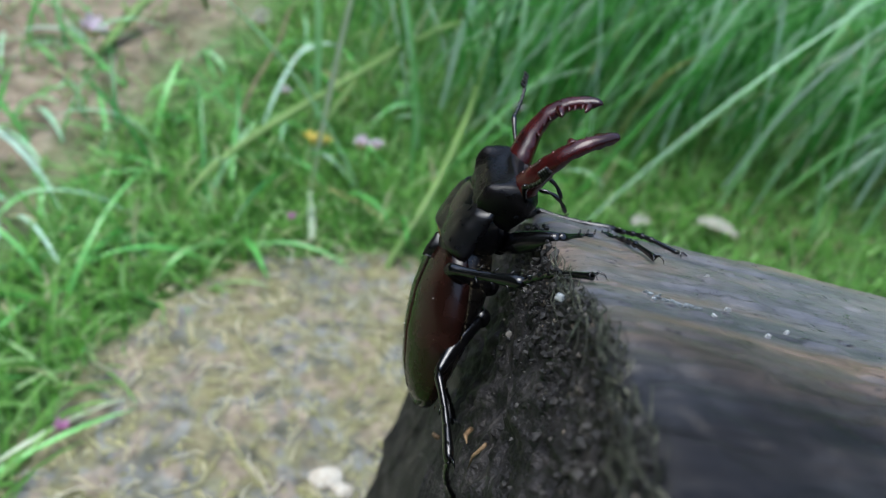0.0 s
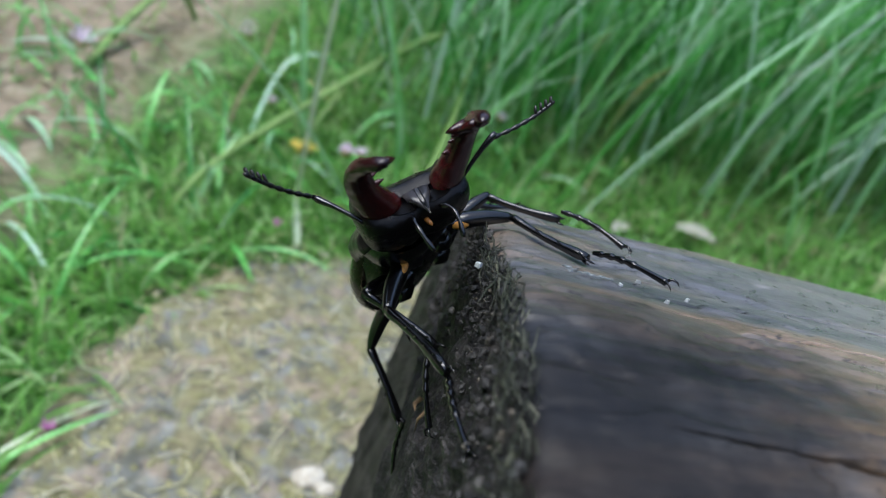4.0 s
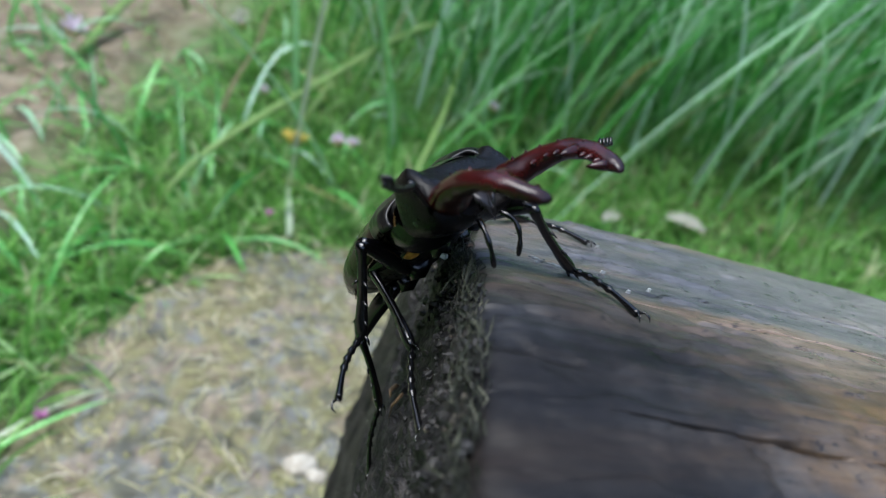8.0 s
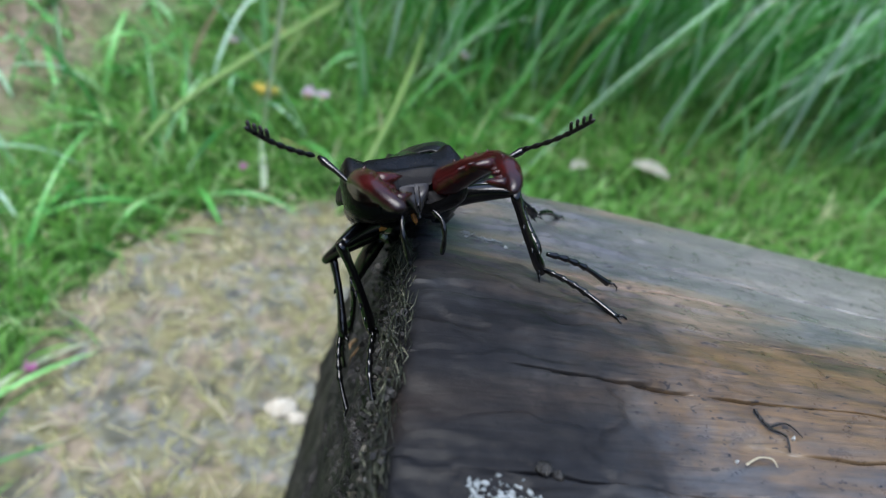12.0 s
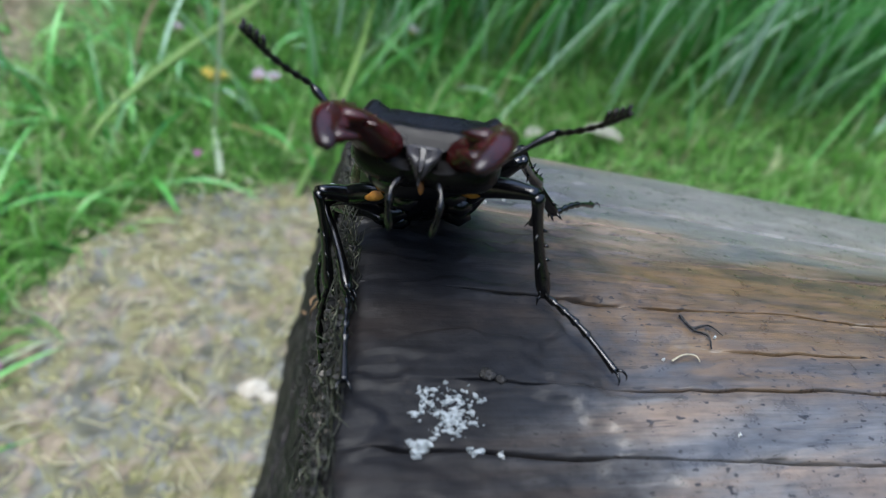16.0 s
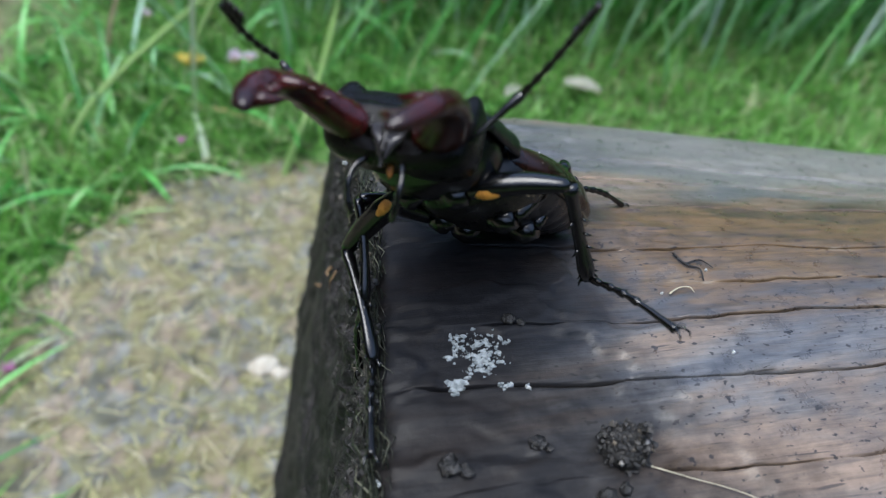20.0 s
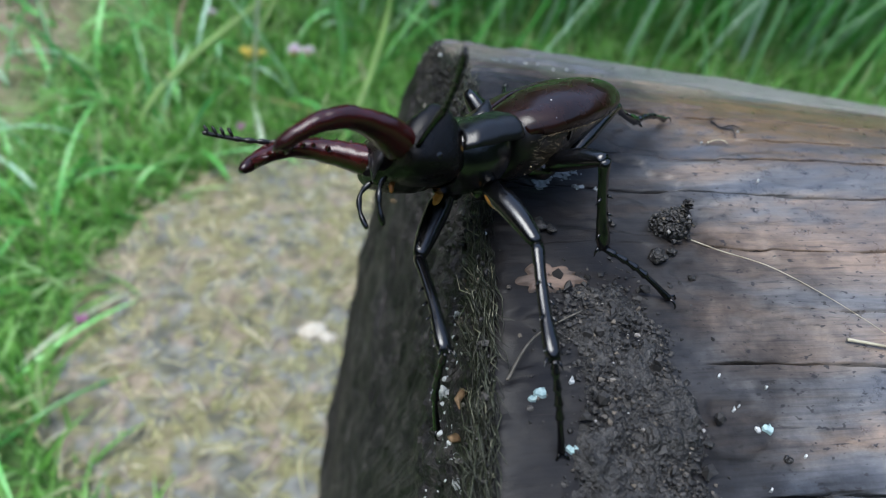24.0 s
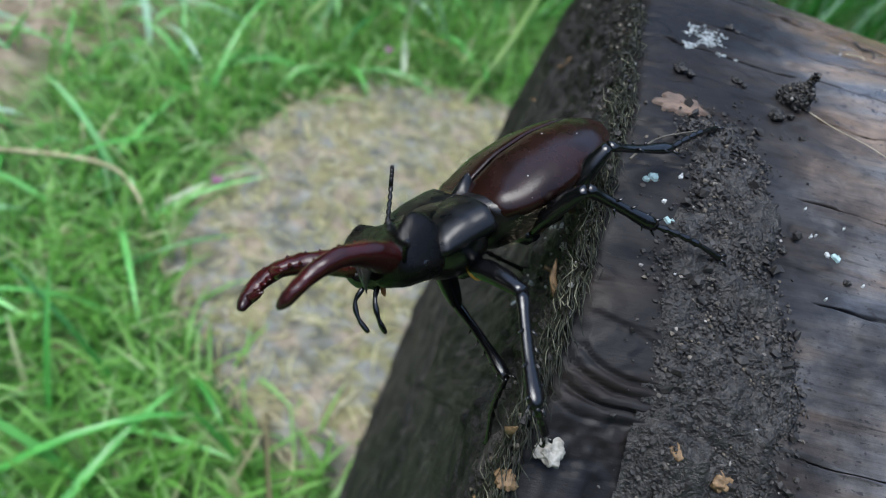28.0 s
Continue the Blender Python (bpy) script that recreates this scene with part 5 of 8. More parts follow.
def make_edge():
    """Rotten fibres and splinters along the sawn edge."""
    rnd = random.Random(13)
    ridge = tagged(new("rotten_edge"), "ragged mossy fibres and crumbling bark along the sawn edge", "bark")
    v, f = [], []
    for _ in range(2300):
        y = rnd.uniform(-0.115, -0.012) if rnd.random() < 0.8 else rnd.uniform(-0.012, 0.10)
        z = top_at(0.03, y)
        d = abs(rnd.gauss(0, 0.0035)) if y < -0.012 else abs(rnd.gauss(0, 0.0015))
        x = float(cut_x(y, z)) + rnd.uniform(-0.0022, 0.0016) - 0.10 * d
        p = np.array((x, y, z - d * 1.1 + 0.0004))
        ln = rnd.uniform(0.002, 0.008)
        way = np.array((rnd.gauss(0.0, 0.22), -1.0 * rnd.choice((1, -1)), rnd.gauss(-0.25, 0.30)))
        way = way / np.linalg.norm(way)
        sag = np.array((rnd.gauss(0, 0.0006), 0, rnd.gauss(0, 0.0006)))
        a, b_ = tube_data([p, p + way * ln * 0.5 + sag, p + way * ln], [rnd.uniform(0.00007, 0.00018), 0.00012, 0.00004], 4, 1.0, len(v))
        v += a
        f += b_
    ob = solid("fibre_mat", v, f, FIBRE, ridge, "greenish rotten wood fibres")
    ob["kind"] = "stuff"
    v, f = [], []
    for _ in range(2600):
        y = rnd.uniform(-0.12, 0.13)
        z = top_at(0.03, y)
        d = abs(rnd.gauss(0, 0.012))
        x = float(cut_x(y, z - d)) - rnd.uniform(-0.0005, 0.0016)
        a, b_ = pebble_data((x, y, z - d), 0.00018 + 0.0007 * rnd.random() ** 3, rnd, len(v), 1.0)
        v += a
        f += b_
    ob = solid("bark_rubble", v, f, CRUMB, ridge, "dark crumbs of bark", False)
    ob["kind"] = "stuff"
    for y, d, ln, w in [(-0.030, 0.012, 0.010, 0.0009), (-0.036, 0.016, 0.008, 0.0011), (-0.060, 0.010, 0.012, 0.0012), (-0.085, 0.006, 0.012, 0.0014), (-0.092, 0.012, 0.010, 0.0012), (-0.048, 0.020, 0.007, 0.0008), (0.085, 0.040, 0.010, 0.0007), (0.098, 0.046, 0.012, 0.0007), (0.120, 0.070, 0.012, 0.0009)]:
        z = top_at(0.03, y) - d
        p = np.array((float(cut_x(y, z)) - 0.0008, y, z))
        q = p + np.array((-0.0016, rnd.uniform(-0.5, 0.5), rnd.uniform(-1, 1))) * (1, ln, ln)
        a, b_ = tube_data([p, (p + q) / 2 + (-0.0008, 0, 0), q], [w, w * 0.8, w * 0.2], 5, 0.5)
        solid("splinter", a, b_, OCHRE_WOOD, ridge, "pale splinter of wood")
    for x, y, s in [(0.0165, -0.0883, 0.0030), (0.0392, -0.0850, 0.0022), (0.0480, -0.0875, 0.0026), (0.0100, -0.0930, 0.0024)]:
        bm = bmesh.new()
        bmesh.ops.create_icosphere(bm, subdivisions=4, radius=s * 0.8)
        for vert in bm.verts:
            c = vert.co / s
            vert.co = vert.co * (1 + 0.75 * float(fbm(np.array(c.x * 2.4 + x * 900), np.array(c.y * 2.4), c.z * 2.4, 4)))
            vert.co.z *= 0.6
        ob = part("wood_knot", bm, OCHRE_WOOD if s < 0.0027 else KNOT, ridge, "pale lump of rotten wood")
        ob.location = (x, y, top_at(x, y) + s * 0.1)
    # chalky growth on the sawn end
    v, f = [], []
    for _ in range(90):
        y = rnd.gauss(-0.022, 0.011)
        z = 0.312 + rnd.gauss(0, 0.010) + 0.25 * (y + 0.02)
        a, b_ = pebble_data((float(cut_x(y, z)) + 0.0002, y, z), 0.00025 + 0.0009 * rnd.random() ** 3, rnd, len(v), 1.0)
        v += a
        f += b_
    solid("chalky_growth", v, f, WHITE, ridge, "chalky grey-white lichen on the sawn end", False)


make_edge()


# ---- flowers and stalks in the lawn ----
def petal_data(c, length, width, az, tilt, base):
    d = Vector((math.cos(az) * math.cos(tilt), math.sin(az) * math.cos(tilt), math.sin(tilt)))
    s = Vector((-math.sin(az), math.cos(az), 0))
    up = d.cross(s)
    v = []
    for k, w in ((0.0, 0.25), (0.35, 0.8), (0.75, 1.0), (1.0, 0.45)):
        m = Vector(c) + d * length * k - up * (0.12 * length * math.sin(k * 3))
        v += [tuple(m - s * width * w / 2), tuple(m + s * width * w / 2)]
    return v, [(base + 2 * i, base + 2 * i + 1, base + 2 * i + 3, base + 2 * i + 2) for i in range(3)]


def flower(x, y, z, size, material, label, seed, petals=16):
    rnd = random.Random(seed)
    g = float(ground_z(x, y))
    if inside_stone(x, y, 1.0):
        g = -0.046
    fl = tagged(new("flower"), label, "flower", "flowers in the lawn")
    v, f = tube_data(bezier_line([(x + 0.004, y + 0.004, g - 0.004), (x + 0.002, y, (g + z) / 2), (x, y, z)], 8), [0.0009] * 8, 6)
    solid("stem", v, f, STALK, fl)
    v, f = [], []
    for k in range(petals):
        a, b_ = petal_data((x, y, z), size * rnd.uniform(0.75, 1.1), size * rnd.uniform(0.4, 0.6), k * 2.4, rnd.uniform(0.1, 1.2), len(v))
        v += a
        f += b_
    solid("petals", v, f, material, fl)
    v, f = pebble_data((x, y, z - size * 0.1), size * 0.45, rnd)
    solid("flower_heart", v, f, YELLOW if material != MAGENTA else MAGENTA, fl)


flower(-0.080, 0.708, 0.035, 0.014, YELLOW, "yellow flower in the grass", 1)
flower(-0.067, 0.705, 0.038, 0.010, YELLOW, "small yellow flower in the grass", 2, 10)
flower(-0.023, 0.664, 0.062, 0.011, PETAL, "pale pink clover flower in the grass", 3)
flower(-0.008, 0.668, 0.060, 0.010, PETAL, "pale pink clover flower in the grass", 4)
flower(-0.409, 0.925, 0.030, 0.020, PETAL, "pale pink flower at the lawn's bare side", 5)
flower(-0.219, 1.076, 0.030, 0.024, PALE, "greyish white flower deep in the grass", 6)
flower(-0.141, 0.876, 0.012, 0.010, PETAL, "small pink flower in the grass", 7)
flower(-0.198, 0.333, -0.035, 0.007, MAGENTA, "magenta petal tuft on the slab's side", 8, 6)
flower(0.171, 0.872, 0.050, 0.012, PETAL, "pink flower before the tall grass", 9, 9)
flower(0.822, 0.806, 0.005, 0.020, PALE, "whitish flower beside the log", 10)
flower(-0.086, 0.625, -0.020, 0.008, MAGENTA, "dark violet flower by the slab", 11, 7)


def flat_leaf(x, y, z, size, az, label):
    v, f = [], []
    n = 10
    for i in range(n + 1):
        k = i / n
        w = size * 0.32 * math.sin(math.pi * (0.08 + 0.88 * k)) ** 0.8
        for j in (-1, -0.5, 0, 0.5, 1):
            px = (k - 0.5) * size
            v.append((x + px * math.cos(az) - j * w * math.sin(az), y + px * math.sin(az) + j * w * math.cos(az), z + 0.12 * size * abs(j) + 0.1 * size * math.sin(k * 3)))
    f = grid_faces(n + 1, 5)
    m = len(v)
    v += [(a, b_, c - 0.0006) for a, b_, c in v]
    f += [tuple(m + i for i in q[::-1]) for q in grid_faces(n + 1, 5)]
    tagged(solid("fallen_leaf", v, f, PALE), label, "leaf", "pale fallen leaves")


flat_leaf(0.414, 0.694, 0.012, 0.050, -0.5, "pale dry fallen leaf lying on the lawn")
flat_leaf(0.317, 0.687, 0.010, 0.030, 0.6, "small pale fallen leaf on the lawn")


BUFF = simple_material("buff_stalk", [(0.3, (0.34, 0.29, 0.17)), (0.6, (0.52, 0.46, 0.32))], 80.0, 0.7, 0.3)


def stalk(rows, width, material, label):
    line = bezier_line(rows, 18)
    v = []
    for i, p in enumerate(line):
        d = line[min(i + 1, 17)] - line[max(i - 1, 0)]
        s = np.cross(d, (0.2, 0.8, -0.6))
        s = s / np.linalg.norm(s) * width * (0.55 + 0.45 * math.sin(math.pi * min(i / 17 + 0.1, 1)))
        v += [p - s, p + np.array((0, 0.3, 0.6)) * width * 0.5, p + s, p - np.array((0, 0.3, 0.6)) * width * 0.15]
    f = grid_faces(18, 4, True) + [(0, 1, 2, 3), (71, 70, 69, 68)]
    tagged(solid("grass_stalk", v, f, material), label, "grass stalk", "stalks over the lawn")


stalk([(-0.205, 0.612, -0.045), (-0.188, 0.636, 0.0), (-0.144, 0.702, 0.03), (-0.064, 0.793, 0.07), (0.023, 0.89, 0.11), (0.065, 0.916, 0.13), (0.12, 0.95, 0.12), (0.15, 0.97, -0.02)], 0.0050, STALK, "long pale green grass stalk arching over the lawn")
stalk([(-0.085, 0.765, -0.03), (-0.075, 0.779, 0.02), (-0.057, 0.809, 0.05), (-0.035, 0.839, 0.08), (0.016, 0.879, 0.11), (0.06, 0.92, 0.11), (0.09, 0.96, -0.02)], 0.0045, STALK, "pale green grass stalk crossing another")
stalk([(0.022, 0.585, -0.05), (0.03, 0.601, -0.03), (0.065, 0.674, 0.02), (0.099, 0.803, 0.06), (0.122, 0.939, 0.09), (0.135, 1.02, 0.10), (0.14, 1.08, -0.02)], 0.0048, STALK, "pale green grass stalk bent over the slab's far side")
stalk([(-0.41, 0.90, -0.04), (-0.403, 0.94, 0.0), (-0.387, 0.996, 0.03), (-0.37, 1.023, 0.05), (-0.33, 1.09, 0.08), (-0.3, 1.12, -0.02)], 0.0085, STALK, "broad pale grass blade beside a pink flower")
stalk([(-0.18, 0.76, -0.03), (-0.174, 0.803, 0.03), (-0.162, 0.913, 0.06), (-0.162, 1.031, 0.08), (-0.15, 1.1, -0.02)], 0.0030, STRAW, "brownish dry stalk in the grass")
stalk([(-0.42, 0.27, -0.03), (-0.371, 0.287, -0.02), (-0.289, 0.301, -0.02), (-0.25, 0.28, -0.025), (-0.235, 0.262, -0.04)], 0.0022, BUFF, "buff dry stalk lying in the lawn")
stalk([(-0.080, 0.11, -0.045), (-0.078, 0.099, -0.03), (-0.066, 0.060, -0.012), (-0.050, 0.01, 0.004), (-0.04, -0.04, -0.04)], 0.0026, STRAW, "whitish dry stalk by the log's foot")


LITTER = blade_material("pale_litter", [(0.0, (0.30, 0.29, 0.14)), (0.4, (0.40, 0.40, 0.20)), (0.8, (0.50, 0.46, 0.30)), (1.0, (0.55, 0.53, 0.42))], 0.7, 0.0)


def make_litter():
    """Dry bits and moss on the slab."""
    rnd = random.Random(31)
    v, f = [], []
    n = 0
    while n < 1100:
        x, y = rnd.uniform(-0.26, 0.12), rnd.uniform(0.08, 0.66)
        if not inside_stone(x, y, 1.02):
            continue
        n += 1
        z = slab_at(SLAB_Z, x, y)
        a, ln = rnd.uniform(0, 6.28), 0.004 + 0.035 * rnd.random() ** 2.5
        d = np.array((math.cos(a), math.sin(a), 0)) * ln
        p = np.array((x, y, z + 0.0012))
        q, b_ = tube_data([p, p + d * 0.5 + (rnd.gauss(0, ln * 0.1), rnd.gauss(0, ln * 0.1), rnd.uniform(0.0, 0.0012)), p + d], [0.0005, 0.0007, 0.0003], 6, 0.8, len(v))
        v += q
        f += b_
    ob = solid("dry_litter", v, f, LITTER)
    tagged(ob, "dry grass bits strewn over the slab", "litter", kind="stuff")
    v, f = [], []
    n = 0
    while n < 700:
        x, y = rnd.uniform(-0.26, 0.12), rnd.uniform(0.08, 0.66)
        if not inside_stone(x, y, 0.99) or slab_at(MOSS_W, x, y) < 0.02:
            continue
        n += 1
        z = slab_at(SLAB_Z, x, y)
        q, b_ = pebble_data((x, y, z), rnd.uniform(0.0012, 0.0040), rnd, len(v), 0.35)
        v += q
        f += b_
    ob = solid("moss", v, f, MOSS)
    tagged(ob, "yellowish moss cushions on the slab", "moss", kind="stuff")


MOSS = blade_material("yellow_moss", [(0.0, (0.16, 0.165, 0.075)), (0.5, (0.24, 0.235, 0.11)), (0.85, (0.30, 0.29, 0.14)), (1.0, (0.34, 0.33, 0.24))], 0.85, 0.2)
make_litter()


PEBBLE = simple_material("tan_pebble", [(0.3, (0.26, 0.23, 0.18)), (0.6, (0.48, 0.45, 0.39))], 120.0, 0.8, 0.3, 600.0, 0.001)


def make_pebble(x, y, z, size, label, seed):
    rnd = random.Random(seed)
    bm = bmesh.new()
    bmesh.ops.create_icosphere(bm, subdivisions=3, radius=size)
    for vert in bm.verts:
        c = vert.co / size
        vert.co = vert.co * (1 + 0.3 * float(fbm(np.array(c.x * 1.3 + seed), np.array(c.y * 1.3), c.z * 1.3, 3)))
        vert.co.z *= 0.55
        vert.co.y *= 0.7
    ob = part("pebble", bm, PEBBLE)
    ob.location = (x, y, z)
    ob.rotation_euler = (0, 0, rnd.uniform(0, 3))
    tagged(ob, label, "pebble", "pebbles on the slab")


make_pebble(-0.004, 0.322, -0.046, 0.014, "whitish pebble lying on the slab", 1)
make_pebble(0.010, 0.312, -0.044, 0.009, "small whitish pebble on the slab", 2)


# ---- what moves ----
def key(ob, rows):
    """Rows of seconds, millimetres and degrees; a part's are in the beetle's own space."""
    walk(ob, [(t, pose(x / 1000, y / 1000, z / 1000, rx, ry, rz)) for t, x, y, z, rx, ry, rz in rows])


def motions():
    key(BUG, [
        (0, 18.77, 124.94, 317.13, -72.1, -61.8, 80.2), (1, 19.06, 123.85, 318.03, -74.1, -65.7, 72.9), (2, 17.61, 119.91, 325.02, -76.2, -82.9, 43.8),
        (3, 20.07, 116.36, 320.32, 88.6, -85.3, -139.7), (3.5, 14.8, 110.52, 324.61, 64.7, -57.3, -102.5), (5.5, 16.74, 104.8, 332.93, 66.7, -64.6, -110.7),
        (6, 21, 105.05, 333.37, 65.4, -73.5, -113.7), (7, 17.03, 103.62, 333.99, 61.6, -61.8, -108.1), (8, 24.6, 91.43, 343.53, 31.4, -59, -70),
        (9, 25.53, 95.34, 340.75, 2.1, -58.5, -48.2), (10, 32.14, 78.8, 350.89, 11, -47, -84.8), (11, 28.63, 77.69, 354.98, 31.4, -54.4, -84.6),
        (11.5, 28.2, 81.58, 353.99, 44.1, -43.2, -106.2), (13.5, 37.85, 68.05, 362.01, 10.5, -43.5, -88.5), (14, 40.38, 59.58, 367.6, 11.4, -47.1, -86.9),
        (15, 43.24, 54.49, 366.96, 13.9, -45.9, -99.7), (16, 41.02, 54.93, 366.42, 23, -50, -110.7), (17, 42.07, 50.16, 370.16, 16.4, -43.9, -105.4),
        (18, 42.17, 42.49, 371.27, 10.5, -41.2, -102.6), (19, 45.23, 38.09, 375.27, 10.7, -43.7, -110.3), (20, 40.22, 33.31, 373.69, 37.2, -37.2, -157.2),
        (21, 44.93, 16.79, 376.99, 4.7, -20.7, -99.1), (21.5, 47.53, 17.03, 371.06, 1.6, -12.9, -112.1), (23.5, 16.55, -3.22, 365.51, 17, -0.9, -148.3),
        (24, 21.92, 0.29, 362.06, 32.8, -1, -142.2), (25, 11.58, -13.63, 359.24, 27.6, 13.4, -134.5), (26, 3.28, -18.84, 342.4, 35.2, 15.5, -124.6),
        (27, -2.65, -36.11, 337.49, 40.3, 9.9, -128.3), (28, -8.09, -56.9, 331.64, 36.1, 13.2, -126.9),
    ])
    key(PRONOTUM, [
        (0, 0, 0, 0, -2, 14, -16.5), (1, 0, 0, 0, -2, 13.6, -17), (2, 0, 0, 0, -0.3, 4.9, -7.5),
        (3, 0, 0, 0, -0.4, 11.7, 1.1), (3.5, 0, 0, 0, -0.8, 17.1, -3.5), (5.5, 0, 0, 0, -1.7, 23.7, -6.4),
        (6, 0, 0, 0, -0.5, 15.9, -2.8), (7, 0, 0, 0, -1.4, 24.4, -4.3), (8, 0, 0, 0, -1.5, 8.1, -20.1),
        (9, 0, 0, 0, -0.8, 6.8, -13), (10, 0, 0, 0, -0.7, -2.8, 14.7), (11, 0, 0, 0, -0.8, 12.6, -3.2),
        (11.5, 0, 0, 0, -1.8, 15.2, -10), (13.5, 0, 0, 0, 0.1, 0.5, 10.5), (14, 0, 0, 0, 0.7, 9.3, 8.7),
        (15, 0, 0, 0, 0.6, 8.4, 8.1), (16, 0, 0, 0, 1.9, 16.3, 11.4), (17, 0, 0, 0, 0.1, 1.9, 2.1),
        (18, 0, 0, 0, -0.3, -1.5, -1.3), (19, 0, 0, 0, -0.4, -3.4, 4), (20, 0, 0, 0, 0.8, -2.2, 8.1),
        (21, 0, 0, 0, -0.9, -9.1, 8.5), (21.5, 0, 0, 0, -0.5, -4.7, 6.1), (23.5, 0, 0, 0, -0.6, 10.5, -6.3),
        (24, 0, 0, 0, 0.1, -7.8, -3.8), (25, 0, 0, 0, 0.2, -5.4, -4.6), (26, 0, 0, 0, 0.2, -7.6, -2.8),
        (27, 0, 0, 0, -0.1, 1, -7), (28, 0, 0, 0, 0.2, -4.5, -5.5),
    ])
    key(HEAD, [
        (0, 10.46, -3.11, -3.34, -8.8, 31, -30.5), (1, 10.45, -3.22, -3.27, -10.4, 33.5, -33), (2, 11.21, -1.48, -1.56, -9.8, 28.9, -20.3),
        (3, 11.04, 0.2, -2.9, -23.9, 25.8, -30.4), (3.5, 10.7, -0.66, -3.93, -19.1, 5.1, -1.7), (5.5, 10.13, -1.16, -5.14, -14.5, 24.3, 3.5),
        (6, 10.79, -0.54, -3.69, -23, 29, -14.4), (7, 10.1, -0.78, -5.26, -11.5, 21.3, 6.6), (8, 10.52, -3.86, -2.2, -11.7, 27.6, 6),
        (9, 10.96, -2.53, -1.94, -3.4, 29.2, -3.7), (10, 11.04, 2.9, -0.03, 1, 14.3, 5.7), (11, 10.98, -0.61, -3.08, -16.6, 13.3, -20),
        (11.5, 10.68, -1.9, -3.56, -12.3, 18.5, 15.5), (13.5, 11.2, 2.08, -0.71, -1.9, 15.3, 17), (14, 11.02, 1.7, -2.43, -15, 10.5, -8.2),
        (15, 11.08, 1.58, -2.26, -15.3, 11.9, -8), (16, 10.56, 2.15, -3.77, -17.7, 18, -7.7), (17, 11.37, 0.41, -0.97, -13.1, 9.6, -7.5),
        (18, 11.41, -0.25, -0.3, -10.8, 6.6, -12.3), (19, 11.39, 0.79, 0.08, -12.9, 6.4, -4.3), (20, 11.3, 1.62, -0.16, -6.2, 13.5, 17.6),
        (21, 11.23, 1.67, 1.21, -0.7, -14.4, -8.8), (21.5, 11.35, 1.2, 0.34, 5, -12.5, -13.1), (23.5, 11.03, -1.22, -2.66, 8, -2.7, -6.7),
        (24, 11.35, -0.75, 0.96, 10.2, -18.9, -11.6), (25, 11.37, -0.9, 0.48, 10.6, -9.2, -4.7), (26, 11.37, -0.54, 0.9, 11.7, -14.5, -12.2),
        (27, 11.3, -1.39, -0.8, 9.2, -19.2, -8), (28, 11.36, -1.1, 0.3, 13.5, -17.3, 0.6),
    ])
    key(LEGS["R", 1][0], [
        (0, 1.4, -5.67, -7.97, 14.7, 27.4, -68.4), (0.5, 1.4, -5.68, -7.96, 13.9, -0.3, -68), (1, 1.4, -5.7, -7.95, 10.7, 20.3, -78.5),
        (2, 3.49, -5.33, -7.55, 14.8, 25.4, -81.4), (3, 3.33, -4.78, -7.98, 12.7, 12.4, -104), (3.5, 2.18, -5.03, -8.22, 26.5, 24.5, -59.9),
        (5.5, 0.99, -5.14, -8.38, 22, 22.2, -70.3), (6, 2.41, -4.98, -8.19, 16.6, 12.9, -103.1), (7, 1.06, -5.06, -8.42, 24.4, 23.5, -66.2),
        (7.5, 1.49, -5.49, -8.08, 19, -6.7, -154), (8, 1.81, -5.96, -7.67, 24, -18.4, -157.6), (8.5, 2.27, -5.82, -7.66, 20.9, -6.1, -161.6),
        (9, 2.71, -5.64, -7.64, 25.3, 15.8, -75.4), (9.5, 4.61, -4.74, -7.34, 24.1, 10.8, -64.7), (10, 6.2, -3.42, -6.89, 21.4, 6.8, -63.8),
        (10.5, 4.62, -4.36, -7.56, 21.3, -1.1, -66.8), (11, 2.84, -5.06, -8, 26.7, -17.2, -125.1), (11.5, 1.86, -5.42, -8.05, 5.9, -0.9, -39.6),
        (13.5, 5.52, -3.84, -7.24, 8.4, 15.3, -31.2), (14, 4.23, -4.11, -7.93, -1.2, 7.5, -58.9), (15, 4.31, -4.15, -7.86, -2.4, -4.9, -53.3),
        (15.5, 3.86, -4.05, -8.14, 11.6, -13.5, -116.9), (16, 3.39, -3.96, -8.39, 8.4, -8.8, -117.2), (17, 4.72, -4.61, -7.35, 8.5, -9.1, -120.4),
        (18, 4.87, -4.94, -7.04, 7.8, -21.6, -124.1), (18.5, 5.2, -4.71, -6.95, 9.4, -20, -122.2), (19, 5.53, -4.47, -6.86, 11, -19.8, -119.6),
        (19.5, 5.61, -4.2, -6.96, -1.3, 0.1, -121.8), (20, 5.68, -3.93, -7.07, 3.9, 33.1, -100.6), (21, 6.52, -3.98, -6.27, 32, 10.7, -53.1),
        (21.5, 5.84, -4.26, -6.73, 30.1, 15.3, -62.6), (23.5, 2.85, -5.21, -7.89, 44.9, -24.2, -81.9), (23.75, 4.18, -5.19, -7.29, 26.7, 14.5, -90.3),
        (24, 5.39, -5.15, -6.48, 113.5, 33.1, 7.4), (24.5, 5.22, -5.17, -6.6, 30.4, 67, -68.3), (25, 5.05, -5.19, -6.72, 138.4, 25.9, 54.7),
        (26, 5.46, -5.04, -6.51, 114.7, 15.4, 36.4), (26.5, 4.77, -5.2, -6.91, 19.9, 57.5, -91), (27, 4.04, -5.34, -7.26, 4.7, 56.5, -110.1),
        (28, 4.86, -5.25, -6.81, 2.6, 70, -107.9),
    ])
